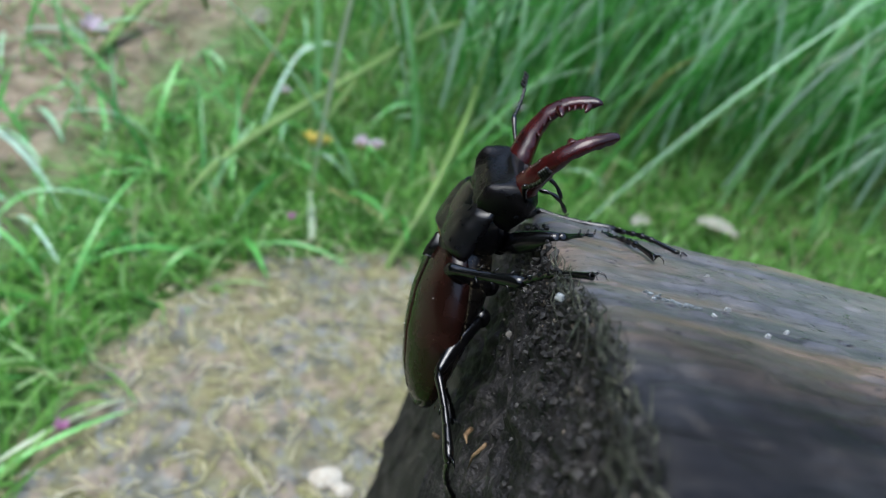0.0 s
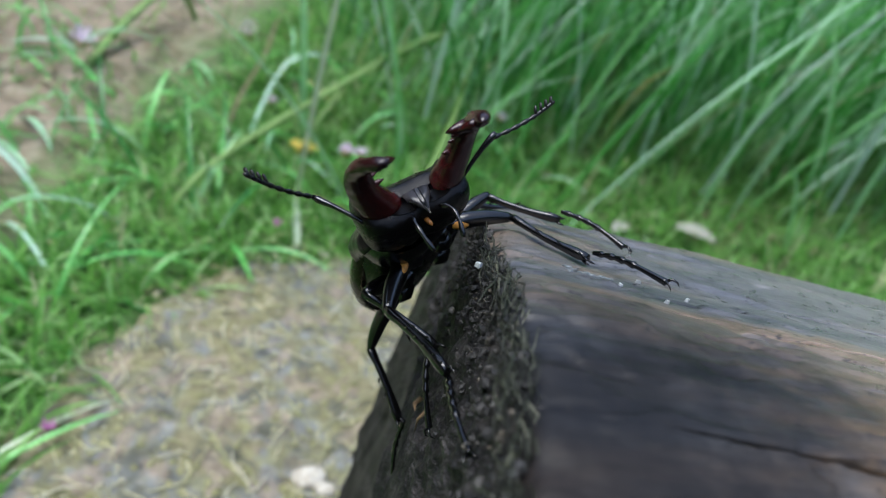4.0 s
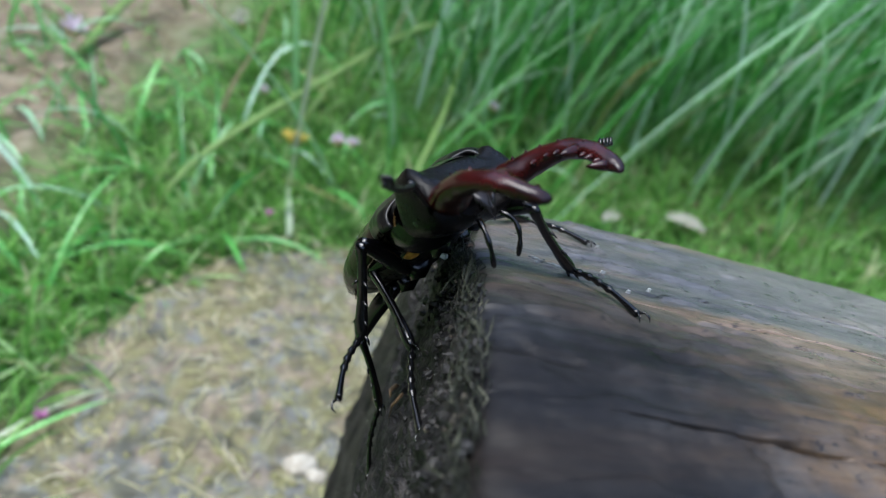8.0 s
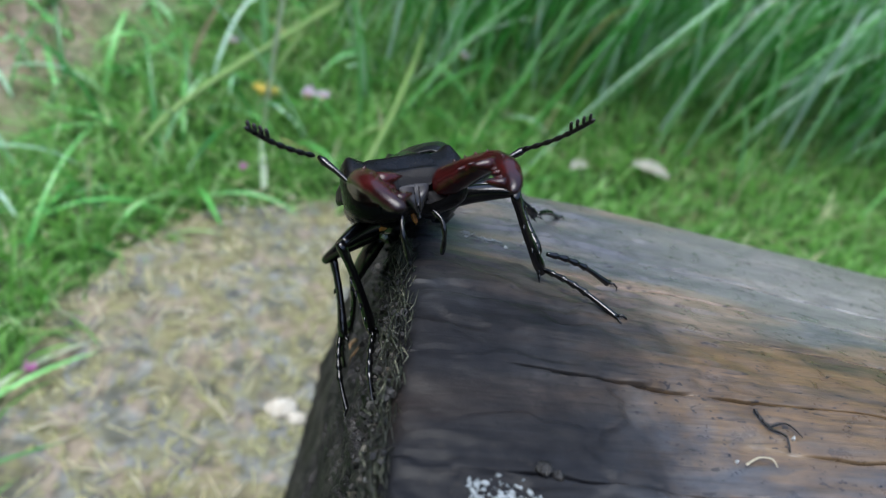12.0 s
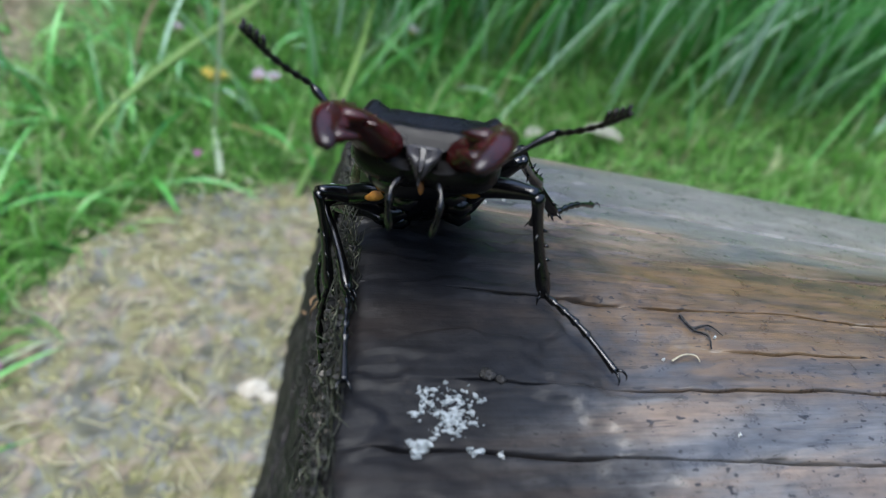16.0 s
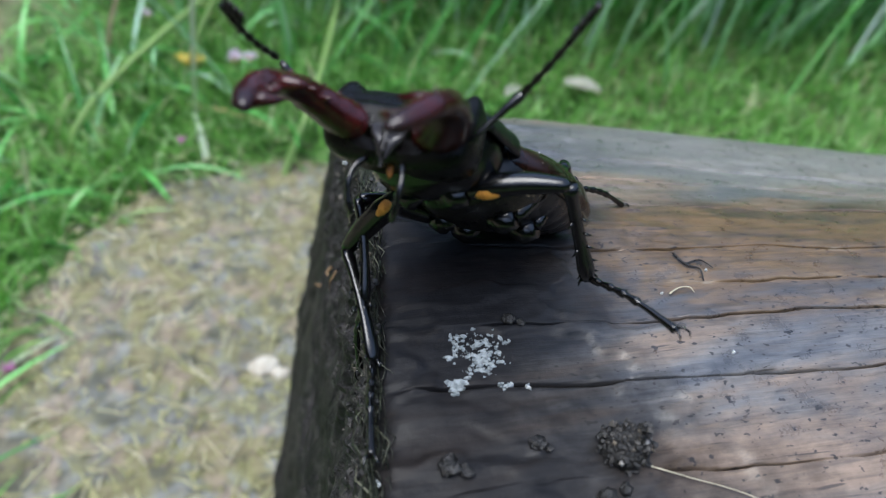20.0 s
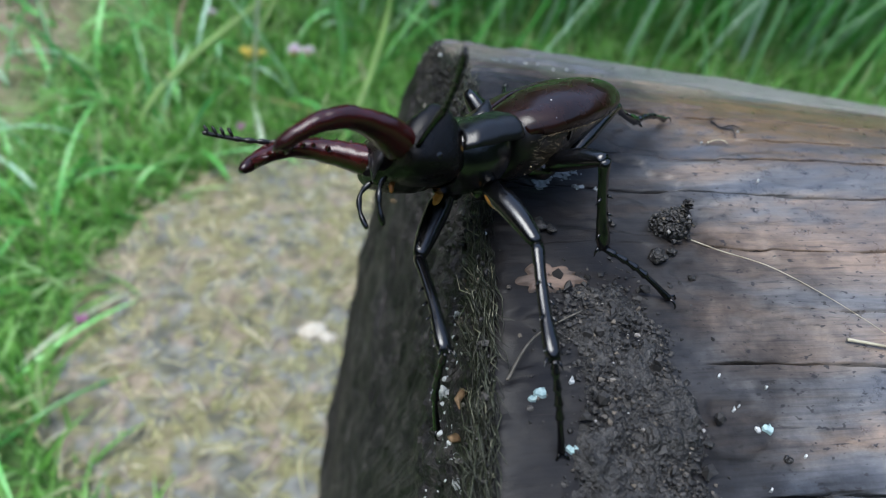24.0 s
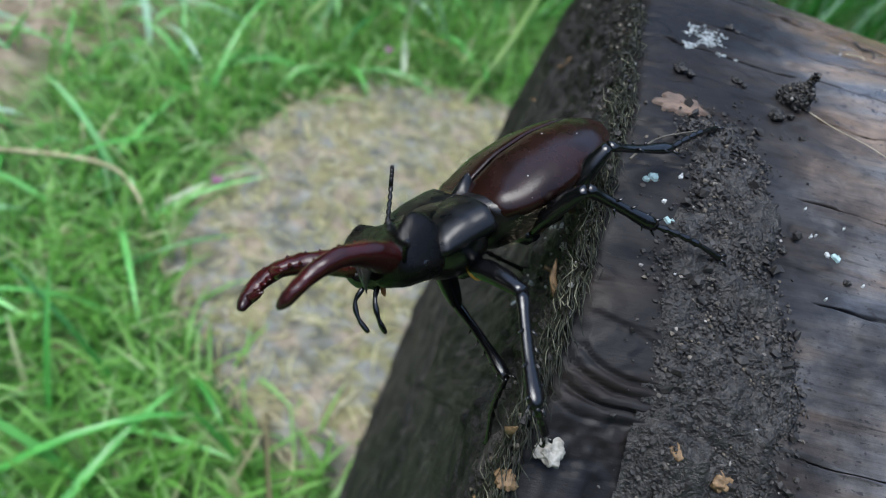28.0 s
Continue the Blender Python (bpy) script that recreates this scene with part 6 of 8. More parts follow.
    key(LEGS["R", 1][1], [
        (0, 6.66, -18.96, -15.38, 150.3, 58.2, 77.7), (0.5, 7.44, -20.61, -7.89, 153.5, 70.6, 82.6), (1, 4.41, -20.49, -13.54, -13.8, 6.2, -71.8),
        (2, 5.66, -19.71, -14.45, 52.9, 67.5, -13.3), (3, -0.47, -20.04, -11.43, 71.4, 75, -5.2), (3.5, 9.52, -17.7, -14.9, 56.9, 58.7, -20.5),
        (5.5, 6.01, -19.18, -14.46, 53.7, 72, -27.7), (6, -1.14, -20.27, -11.77, 50.3, 79.6, -36.7), (7, 7.03, -18.56, -14.85, 72, 72.4, -15.5),
        (7.5, -12.87, -12.51, -6.19, 57.7, 66.7, -32.9), (8, -12.32, -11.78, -2.58, 49.9, 58.3, -44.4), (8.5, -12.93, -10.86, -5.96, 49.5, 60.5, -45.5),
        (9, 6.61, -20.64, -12.02, 54.4, 50, -40.1), (9.5, 11.38, -19.04, -10.34, -88.4, 49.6, 171.9), (10, 13.26, -17.76, -8.8, -102.3, 53.5, 158.6),
        (10.5, 10.98, -19.15, -7.25, -94.7, 51.2, 166.6), (11, -6.01, -17.63, -3.24, 84.6, 65.6, -13), (11.5, 14.26, -15.69, -7.79, -71.5, 56.4, -171.3),
        (13.5, 18.8, -11.89, -11.49, -73.4, 57.9, -165.6), (14, 12.47, -17.78, -10.03, -90.5, 48.1, 179), (15, 13.89, -17.01, -6.49, -102.6, 53.1, 169.2),
        (15.5, -3.22, -18.01, -4.39, 122.5, 70.8, 33.5), (16, -3.88, -18.11, -5.92, 120.3, 65.9, 30.4), (17, -3.32, -18.32, -4.81, 125, 65.5, 31.9),
        (18, -3.53, -17.33, -1.11, -101.8, 71.7, 162.6), (18.5, -2.86, -17.51, -1.45, 110.9, 61.1, 15.5), (19, -1.95, -17.64, -1.41, 107.6, 55.3, 13.2),
        (19.5, -2.88, -17.88, -6.99, 126.6, 60.7, 33.8), (20, 3.2, -17.18, -15.87, -156.1, 66.8, 111.8), (21, 16.01, -16.64, -9.26, 172.2, 75.4, 83.7),
        (21.5, 12.98, -18.05, -10.98, 132.7, 41.6, 44.6), (23.5, 4.93, -19.74, -1.28, 50.3, 55.4, -32.8), (23.75, 4.11, -20.78, -11.31, 35.9, 71.9, -45),
        (24, 18.78, -3.42, -15.26, 137.8, 35.8, 50.6), (24.5, 7.55, -11.02, -21.42, 141.8, 28.2, 58.9), (25, 13.42, 6.64, -13.75, 141.7, 17.3, 59.3),
        (26, 17.95, 4.18, -10.8, 132.3, 39.5, 61.9), (26.5, 4.62, -13.84, -20.5, 136.6, 43.5, 64.3), (27, 0.98, -13.68, -20.69, 140.9, 39.4, 66.7),
        (28, 3.16, -10.5, -21.93, 146.4, 28.5, 70.9),
    ])
    key(LEGS["R", 1][2], [
        (0, 8.88, -8.77, -32.21, -86, 1.7, -93.7), (0.5, 8.29, -14.08, -26.56, -80.8, 29.1, -77.3), (1, 10.55, -39.19, -15.7, 71.2, 49.8, 94.7),
        (2, 13.03, -21.45, -32.75, -63.5, 69.2, -54.7), (3, 4.64, -20.5, -30.55, -18.3, 47.3, -46.1), (3.5, 19.15, -21.31, -31.83, -13.8, 36.5, -39.1),
        (5.5, 11.44, -22.03, -33.28, -7.7, 47.9, -48.5), (6, 1.73, -22.4, -31.24, -6.2, 52, -57.4), (7, 12.8, -20.16, -33.72, 11.4, 47.1, -39.9),
        (7.5, -6.3, -16.77, -24.38, 5.7, 41, -54.4), (8, -4.87, -19.06, -19.41, 8.6, 38.7, -56.8), (8.5, -6.09, -17.82, -23.18, 9.2, 41, -64),
        (9, 16.34, -28.83, -27.19, 20.4, 34.2, -54.1), (9.5, -1.33, -17.23, -25.42, 38.4, 33.9, -26.4), (10, 2.29, -13.46, -24.71, 51.8, 17.8, -1.5),
        (10.5, -1.1, -16.27, -22.68, 44.6, 35.1, -17.5), (11, 1.95, -19.47, -21.27, 32.2, 47.1, -37.9), (11.5, 3.43, -17.35, -24.28, 37.5, 51.9, -29.5),
        (13.5, 8.6, -14.5, -28.26, 26.2, 30.5, -10.5), (14, -0.76, -17.55, -24.76, 5.8, 39.6, -15.5), (15, 2.22, -14.78, -22.33, -3.6, 47.8, -9.9),
        (15.5, 2.21, -14.42, -23.09, -5, 51.4, -6.3), (16, 3.1, -14.02, -24, -6.1, 54.6, -2.5), (17, 3.66, -13.97, -22.82, -10.4, 44.2, -5.1),
        (18, -9.45, -15.47, -19.92, -4.8, 36.1, 7.9), (18.5, 6.37, -14.95, -18.78, -4.8, 58.3, 6.8), (19, 9.02, -15.08, -17.7, 173.7, 66.4, -177.3),
        (19.5, 5.18, -12.48, -24.26, 36.1, 65.3, 48), (20, 0.3, -9.95, -34.07, 33, 45.4, 48), (21, 16.56, -11.68, -28.42, -3.4, 23.3, 1.5),
        (21.5, 23.52, -7.65, -24.12, 14.8, 40.9, 34.9), (23.5, 14.38, -25.83, -17.59, 166.5, 79.3, 170.8), (23.75, 8.46, -25.14, -30.13, 21.3, 85.3, 18.2),
        (24, 28.96, 9, -26.84, -55.9, 64.2, -84.5), (24.5, 16.56, 3.92, -30.79, -16, 62, -33.4), (25, 23.08, 22.88, -19.65, -22.2, 59.4, -46.8),
        (26, 25.14, 17.65, -23.4, -17.9, 53.9, -54.1), (26.5, 10.85, -0.91, -34.14, -6.3, 52.5, -42.7), (27, 7.03, 0.37, -33.26, -13.7, 53.1, -54.5),
        (28, 8.86, 5.95, -31.37, 1.3, 58.3, -41.4),
    ])
    key(LEGS["R", 2][0], [
        (0, -7.8, -7.8, -7.8, -11.1, -56.2, -66.1), (1, -7.8, -7.8, -7.8, -6.9, -50.4, -70.7), (1.5, -7.8, -7.8, -7.8, -12.8, -30.8, -61.2),
        (2, -7.8, -7.8, -7.8, -14.5, -13.8, -53.5), (2.5, -7.8, -7.8, -7.8, -11.2, -0.5, -58.4), (3, -7.8, -7.8, -7.8, -11.8, 12.7, -59.2),
        (3.25, -7.8, -7.8, -7.8, -8.5, 7, -48.4), (3.5, -7.8, -7.8, -7.8, -11.7, -0.3, -37.3), (4.5, -7.8, -7.8, -7.8, -9.9, 3.4, -37.4),
        (5.5, -7.8, -7.8, -7.8, -8.1, 6.9, -37.5), (6, -7.8, -7.8, -7.8, -7, 3, -52.8), (7, -7.8, -7.8, -7.8, -4.8, 8.1, -34.2),
        (7.5, -7.8, -7.8, -7.8, -11.2, -12.3, -37.3), (8, -7.8, -7.8, -7.8, -13.4, -34, -43.5), (9, -7.8, -7.8, -7.8, -5.3, 17, -74.9),
        (10, -7.8, -7.8, -7.8, 2.6, 25.7, -43.3), (11, -7.8, -7.8, -7.8, -8, 22.2, -50.6), (11.5, -7.8, -7.8, -7.8, -17, -0.1, -123.7),
        (13.5, -7.8, -7.8, -7.8, -14.6, 11.1, -40.8), (14, -7.8, -7.8, -7.8, -14.7, -9, -59.8), (15, -7.8, -7.8, -7.8, -18.8, 1.9, -45.9),
        (16, -7.8, -7.8, -7.8, -19.4, -6.5, -41.7), (17, -7.8, -7.8, -7.8, -21.3, -17.5, -33.7), (18, -7.8, -7.8, -7.8, -4.9, -18, -100.8),
        (19, -7.8, -7.8, -7.8, -11.5, 0.4, -122.2), (19.5, -7.8, -7.8, -7.8, 11.3, 2.7, -19.6), (20, -7.8, -7.8, -7.8, 19.7, -0, -23.8),
        (20.5, -7.8, -7.8, -7.8, 12.6, -8.7, -25.1), (21, -7.8, -7.8, -7.8, 7, -14.7, -46), (21.5, -7.8, -7.8, -7.8, 3.2, -6.1, -49.4),
        (22.5, -7.8, -7.8, -7.8, -2.9, -31.1, -35.3), (23.5, -7.8, -7.8, -7.8, 27.1, -29.7, -105.8), (24, -7.8, -7.8, -7.8, -16.3, -51.5, -45.3),
        (25, -7.8, -7.8, -7.8, 14.4, -22.2, -97.7), (26, -7.8, -7.8, -7.8, 9.7, -12.5, -99.4), (27, -7.8, -7.8, -7.8, 6.1, -12.7, -99.5),
        (28, -7.8, -7.8, -7.8, 2.7, -5.8, -106.4),
    ])
    key(LEGS["R", 2][1], [
        (0, -4.44, -15.37, 4.59, -12.6, 37.1, -80.8), (1, -4.67, -16.76, 3.69, -4.9, 49.3, -71.5), (1.5, -1.64, -19.01, -0.16, -171.5, 41.6, 117.4),
        (2, 0.81, -19.43, -4.24, -170.8, 29.7, 118.2), (2.5, 0.01, -20.49, -7.66, 2.5, 63.9, -57.2), (3, -0.35, -20.29, -11.06, -108.8, 24.6, -172),
        (3.25, 2.01, -18.87, -9.61, -7.9, 68.8, -68.4), (3.5, 4.05, -16.83, -7.73, -127.2, 52.2, 157.9), (4.5, 4.02, -16.83, -8.69, 59.2, 76.8, -13.4),
        (5.5, 3.93, -16.81, -9.59, 36.7, 77.8, -33.5), (6, 1.2, -19.65, -8.58, -71, 87.4, -138.7), (7, 4.4, -16.1, -9.9, 28.1, 85.2, -36.8),
        (7.5, 3.78, -16.62, -4.62, -94.2, 55.8, -163.4), (8, 1.16, -16.3, 0.54, -75.2, 45.5, -142.5), (9, -4.09, -21.56, -12.16, -146.8, 52.7, 129.5),
        (10, 1.96, -17.01, -14.26, -123.8, 57.4, 164.2), (11, 0.95, -18.46, -13.44, -99.1, 48.3, -163), (11.5, -16.07, -20.2, -7.78, -27.5, 68.6, -88.1),
        (13.5, 3.27, -17.36, -10.66, -128.1, 57.7, 167.1), (14, -0.4, -20.52, -5.46, -140.3, 73.4, 155.3), (15, 2.56, -18.5, -8.29, -111, 42.6, -177.6),
        (16, 3.25, -17.65, -6.13, -112, 60.6, -174), (17, 4.03, -15.68, -3.32, -89.4, 60.9, -147.2), (18, -10.46, -21.72, -3.19, -151.5, 70.6, 145.3),
        (19, -15.74, -20.41, -7.92, -96.4, 72.1, -163.4), (19.5, 6.22, -12.79, -8.49, -96.6, 56.7, -159.1), (20, 5.83, -13.81, -7.79, -125.1, 74.3, 173.8),
        (20.5, 5.54, -14.04, -5.54, -100.7, 52.2, -158.2), (21, 2.2, -18.18, -4.02, -103.5, 51.2, -162.4), (21.5, 1.83, -19.06, -6.21, -87.9, 62, -140.3),
        (22.5, 2.62, -15.16, -0.1, -67.1, 57.2, -120.2), (23.5, -11.33, -20.25, -0.41, -40.2, 54.3, -92.4), (24, -1.29, -14.39, 3.87, -34.6, 30.9, -96.7),
        (25, -9.64, -21.47, -2.17, -37.6, 55.6, -101), (26, -10.18, -22.15, -4.58, -43.3, 63, -112), (27, -10.19, -22.14, -4.52, -46.2, 61.7, -118.6),
        (28, -12, -22.02, -6.29, -54.9, 65.6, -131.2),
    ])
    key(LEGS["R", 2][2], [
        (0, -2.2, -29.15, -5.96, -74.7, 19.3, -69.6), (1, -1.04, -27.59, -9.57, -68.1, 28.7, -58.1), (1.5, -7.65, -7.4, -11.79, -67.9, 35.1, -80.8),
        (2, -6.37, -6.03, -12.91, -73.8, 53.7, -106.1), (2.5, 4.19, -26.97, -23.37, -72.9, 76.5, -112.6), (3, -16.11, -22.5, -18.35, 152.4, 78.3, 93.8),
        (3.25, 4.34, -24.74, -25.93, -29.6, 74.8, -80.5), (3.5, -5.88, -12.79, -21.56, -34.1, 43.8, -86.8), (4.5, 7.91, -17.76, -25.73, -66.8, 34.1, -148.2),
        (5.5, 7.02, -18.85, -26.69, -73.9, 19.6, -177.6), (6, 0.61, -20.17, -26.06, -62.3, 12.8, 177.3), (7, 5.56, -16.97, -27.34, -52.3, 15.7, -176.9),
        (7.5, -5.64, -19.42, -19.1, -12.8, 39.8, -105.7), (8, -8.57, -23.77, -11.94, 13.7, 20.7, -55.5), (9, -10.83, -13.38, -26.09, 16.2, 39.9, -68.1),
        (10, -7.1, -14.44, -29.01, -54, 68.8, -150.2), (11, -10.18, -21.87, -26.5, -36.9, 45.1, -138.1), (11.5, -15.85, -26.58, -24.08, 35.7, 69.6, -49.5),
        (13.5, -5.84, -15.26, -25.46, -59.8, 60.1, -154.4), (14, -4.95, -18.43, -22.23, -64.3, 50.3, -163.1), (15, -10.3, -19.05, -20.14, -64, 52.8, -158.5),
        (16, -5.3, -18.56, -21.36, -67.9, 48.3, -159.6), (17, -3.11, -20.29, -18.62, -86.7, 72.5, -175.6), (18, -15.24, -18.41, -19.7, -76.2, 52.1, -165.8),
        (19, -20.91, -21.95, -24.56, 80.8, 74.3, 0.3), (19.5, -2.74, -16.21, -23.12, -73.1, 58, -149.7), (20, 1.11, -13.3, -24.63, -75.5, 42, -142.5),
        (20.5, -4.42, -18.03, -19.37, -68.5, 62.3, -140.1), (21, -8.26, -21.5, -17.66, -76.6, 82.5, -150.5), (21.5, -4.49, -24.31, -21.66, -105.5, 78.7, -178.8),
        (22.5, -2.16, -23.36, -14.81, -101.2, 50.5, -175.7), (23.5, -11.75, -30.44, -14.63, -98.6, 26.5, -173), (24, -3.05, -29.31, -5.11, -97.5, 23.6, 176),
        (25, -11.53, -31.18, -16.6, -94.7, 45.5, -179.3), (26, -13.15, -29.52, -20.17, -106.6, 56.4, 163.6), (27, -14.16, -29.43, -19.92, -98.1, 54.1, 173),
        (28, -16.75, -27.46, -22.23, -109, 54.2, 159.1),
    ])
    key(LEGS["R", 3][0], [
        (0, -15, -7.8, -7.8, 8.7, -33.4, -146.9), (1, -15, -7.8, -7.8, 15.1, -20.5, -152.9), (2, -15, -7.8, -7.8, 4.1, 21.3, -109.7),
        (3, -15, -7.8, -7.8, -6.9, -16.5, -162.5), (3.5, -15, -7.8, -7.8, -12.1, 4.1, -137.3), (5.5, -15, -7.8, -7.8, -17, 2.4, -140.7),
        (6, -15, -7.8, -7.8, -20.3, -7.5, -144), (7, -15, -7.8, -7.8, -25.7, 8.9, -138.6), (8, -15, -7.8, -7.8, -27, 11.1, -147.6),
        (8.5, -15, -7.8, -7.8, -17.6, 8.1, -72), (9, -15, -7.8, -7.8, -22, -1.4, -64.4), (10, -15, -7.8, -7.8, -23.7, 16.1, -51),
        (10.5, -15, -7.8, -7.8, -22.8, 13.3, -47.2), (11, -15, -7.8, -7.8, -52.5, -0.5, -157.1), (11.5, -15, -7.8, -7.8, -52.4, 27.2, -123.7),
        (13.5, -15, -7.8, -7.8, -52.4, 9.5, -146.9), (14, -15, -7.8, -7.8, -47.3, -31.3, -123), (15, -15, -7.8, -7.8, -44.4, -7.7, -143.1),
        (16, -15, -7.8, -7.8, -41.4, -24.1, -132.5), (17, -15, -7.8, -7.8, -40.3, -18.9, -127.3), (18, -15, -7.8, -7.8, -36.6, -29.7, -123.4),
        (19, -15, -7.8, -7.8, -27, -10.1, -145.3), (20, -15, -7.8, -7.8, -31.1, -25.4, -75.9), (21, -15, -7.8, -7.8, -16.1, -11.1, -149.2),
        (21.5, -15, -7.8, -7.8, -41.3, -33.5, -83.9), (23.5, -15, -7.8, -7.8, -23.4, -32.1, -128.2), (24, -15, -7.8, -7.8, -77.6, -71, -60.7),
        (25, -15, -7.8, -7.8, -22.2, -28.1, -131.1), (26, -15, -7.8, -7.8, -21.7, -22, -131.6), (27, -15, -7.8, -7.8, -21.4, -23.5, -130.2),
        (28, -15, -7.8, -7.8, -19, -22, -136.4),
    ])
    key(LEGS["R", 3][1], [
        (0, -26.13, -15.05, 0.95, 2.9, 6.1, -132.2), (1, -28.25, -14.59, -2.23, 9.3, 15.8, -125.9), (2, -20, -21.75, -13.58, -28.3, 30.6, 174.2),
        (3, -29.54, -12.39, -3.28, 8, 73.3, -131.6), (3.5, -26.65, -18.56, -8.93, 14.1, 65.1, -123.6), (5.5, -27.29, -17.87, -8.47, -23.6, 45.4, -162),
        (6, -27.75, -17.07, -5.72, -36.8, 40.7, -174.3), (7, -26.78, -18.19, -10.26, -32.5, 49.4, -161.7), (8, -28.18, -16.15, -10.87, -37.7, 48, -169.3),
        (8.5, -10.13, -22.77, -10.05, -58.3, 41.6, 165.8), (9, -8.12, -22.13, -7.4, -73.4, 42.7, 147.5), (10, -5.39, -19.67, -12.21, -62, 32.1, 176),
        (10.5, -4.48, -19.15, -11.47, -58.2, 26, -176.5), (11, -29.65, -13.97, -7.66, -53.5, 27.8, -166.1), (11.5, -22.85, -19.56, -15.07, -54.7, 25.5, -153),
        (13.5, -28.14, -16.36, -10.41, -56.5, 41.1, -163.4), (14, -22.4, -19.2, 0.45, -50.9, 37, -160.5), (15, -27.6, -17.26, -5.66, -52, 26.5, -165.1),
        (16, -24.8, -18.51, -1.32, -45.8, 26, -156.9), (17, -24.11, -19.76, -2.64, -45.4, 28.9, -158.2), (18, -22.6, -19.33, 0.08, -40.8, 43.5, -154.1),
        (19, -27.87, -16.71, -5.02, -26.1, 14.6, -140.8), (20, -11.51, -21.73, -0.97, -16, 5.4, -116.2), (21, -28.41, -15.78, -4.75, -26.8, 31.2, -153.5),
        (21.5, -13.6, -20.99, 0.97, -32, 49.7, -158.7), (23.5, -23.32, -18.39, 0.65, -38.4, 27.3, -168.9), (24, -12.46, -12.32, 7.23, -34.1, 30.7, -162.8),
        (25, -24.21, -18.37, -0.31, -16.1, 46.6, -134.4), (26, -24.79, -18.82, -1.84, -29.5, 47.1, -153.2), (27, -24.41, -18.94, -1.46, -29.2, 46.3, -152.7),
        (28, -25.68, -17.97, -1.85, -29.2, 44.4, -152.6),
    ])
    key(LEGS["R", 3][2], [
        (0, -38.49, -28.67, -1.01, 13, 23.7, 138.1), (1, -38.69, -29.01, -7.27, 11.3, 17.5, 144.4), (2, -35.83, -20.14, -23, 0.2, 3, 163.5),
        (3, -33.06, -16.36, -21, -16.9, 1.7, -169.8), (3.5, -30.97, -25.05, -25.71, -11.5, 18.9, -141.8), (5.5, -39.63, -21.88, -21.65, -19.9, 21, -145),
        (6, -41.71, -18.47, -17.78, -27.8, 17.4, -156.5), (7, -38.21, -21.98, -24.31, -27.8, 21.1, -145.8), (8, -40.33, -18.45, -24.62, -27.4, 34.4, -150.6),
        (8.5, -23.54, -19.37, -22.33, -37.5, 40.1, -168.6), (9, -19.6, -14.83, -19.94, -47.5, 47.4, 176), (10, -21.02, -18.57, -22.05, -65.5, 40.9, 161.2),
        (10.5, -21.08, -20.17, -19.58, -56.6, 35.5, 172.7), (11, -45.54, -17.9, -16.28, -49, 36.4, -176.9), (11.5, -37.72, -27.15, -23.04, -39.8, 24.4, -153.7),
        (13.5, -41.51, -20.34, -22.56, -69.2, 49.7, 168.3), (14, -36.33, -24.13, -10.68, -83.7, 26.3, 145.2), (15, -43.6, -21.52, -13.92, -59.7, 28.4, -166.4),
        (16, -40.1, -25.02, -9.42, -64.8, 22.5, -167.6), (17, -39.16, -25.77, -11.59, -73.4, 27.5, -176.9), (18, -34.68, -25.19, -12.65, -77.8, 10.9, 171.5),
        (19, -41.75, -28.03, -9.67, -73.2, 12.7, -162.7), (20, -19.65, -38.25, -2.71, -79, -0.3, -132.9), (21, -42.57, -22.85, -14.33, -85, 28.7, -171.4),
        (21.5, -24.76, -25.34, -13.13, -52.4, 7, -156), (23.5, -39.46, -21.57, -7.83, -29.6, -5.7, -134.4), (24, -27.66, -17.01, -2.22, -2.7, -18.2, -141.2),
        (25, -33.11, -27.46, -13.75, 3.1, -19.3, -163.2), (26, -36.03, -24.48, -15.4, -13.5, 17.2, -154.9), (27, -35.76, -24.79, -14.84, -24.4, 12, -150.2),
        (28, -37.42, -24.05, -14.79, -35.4, 22.1, -162),
    ])
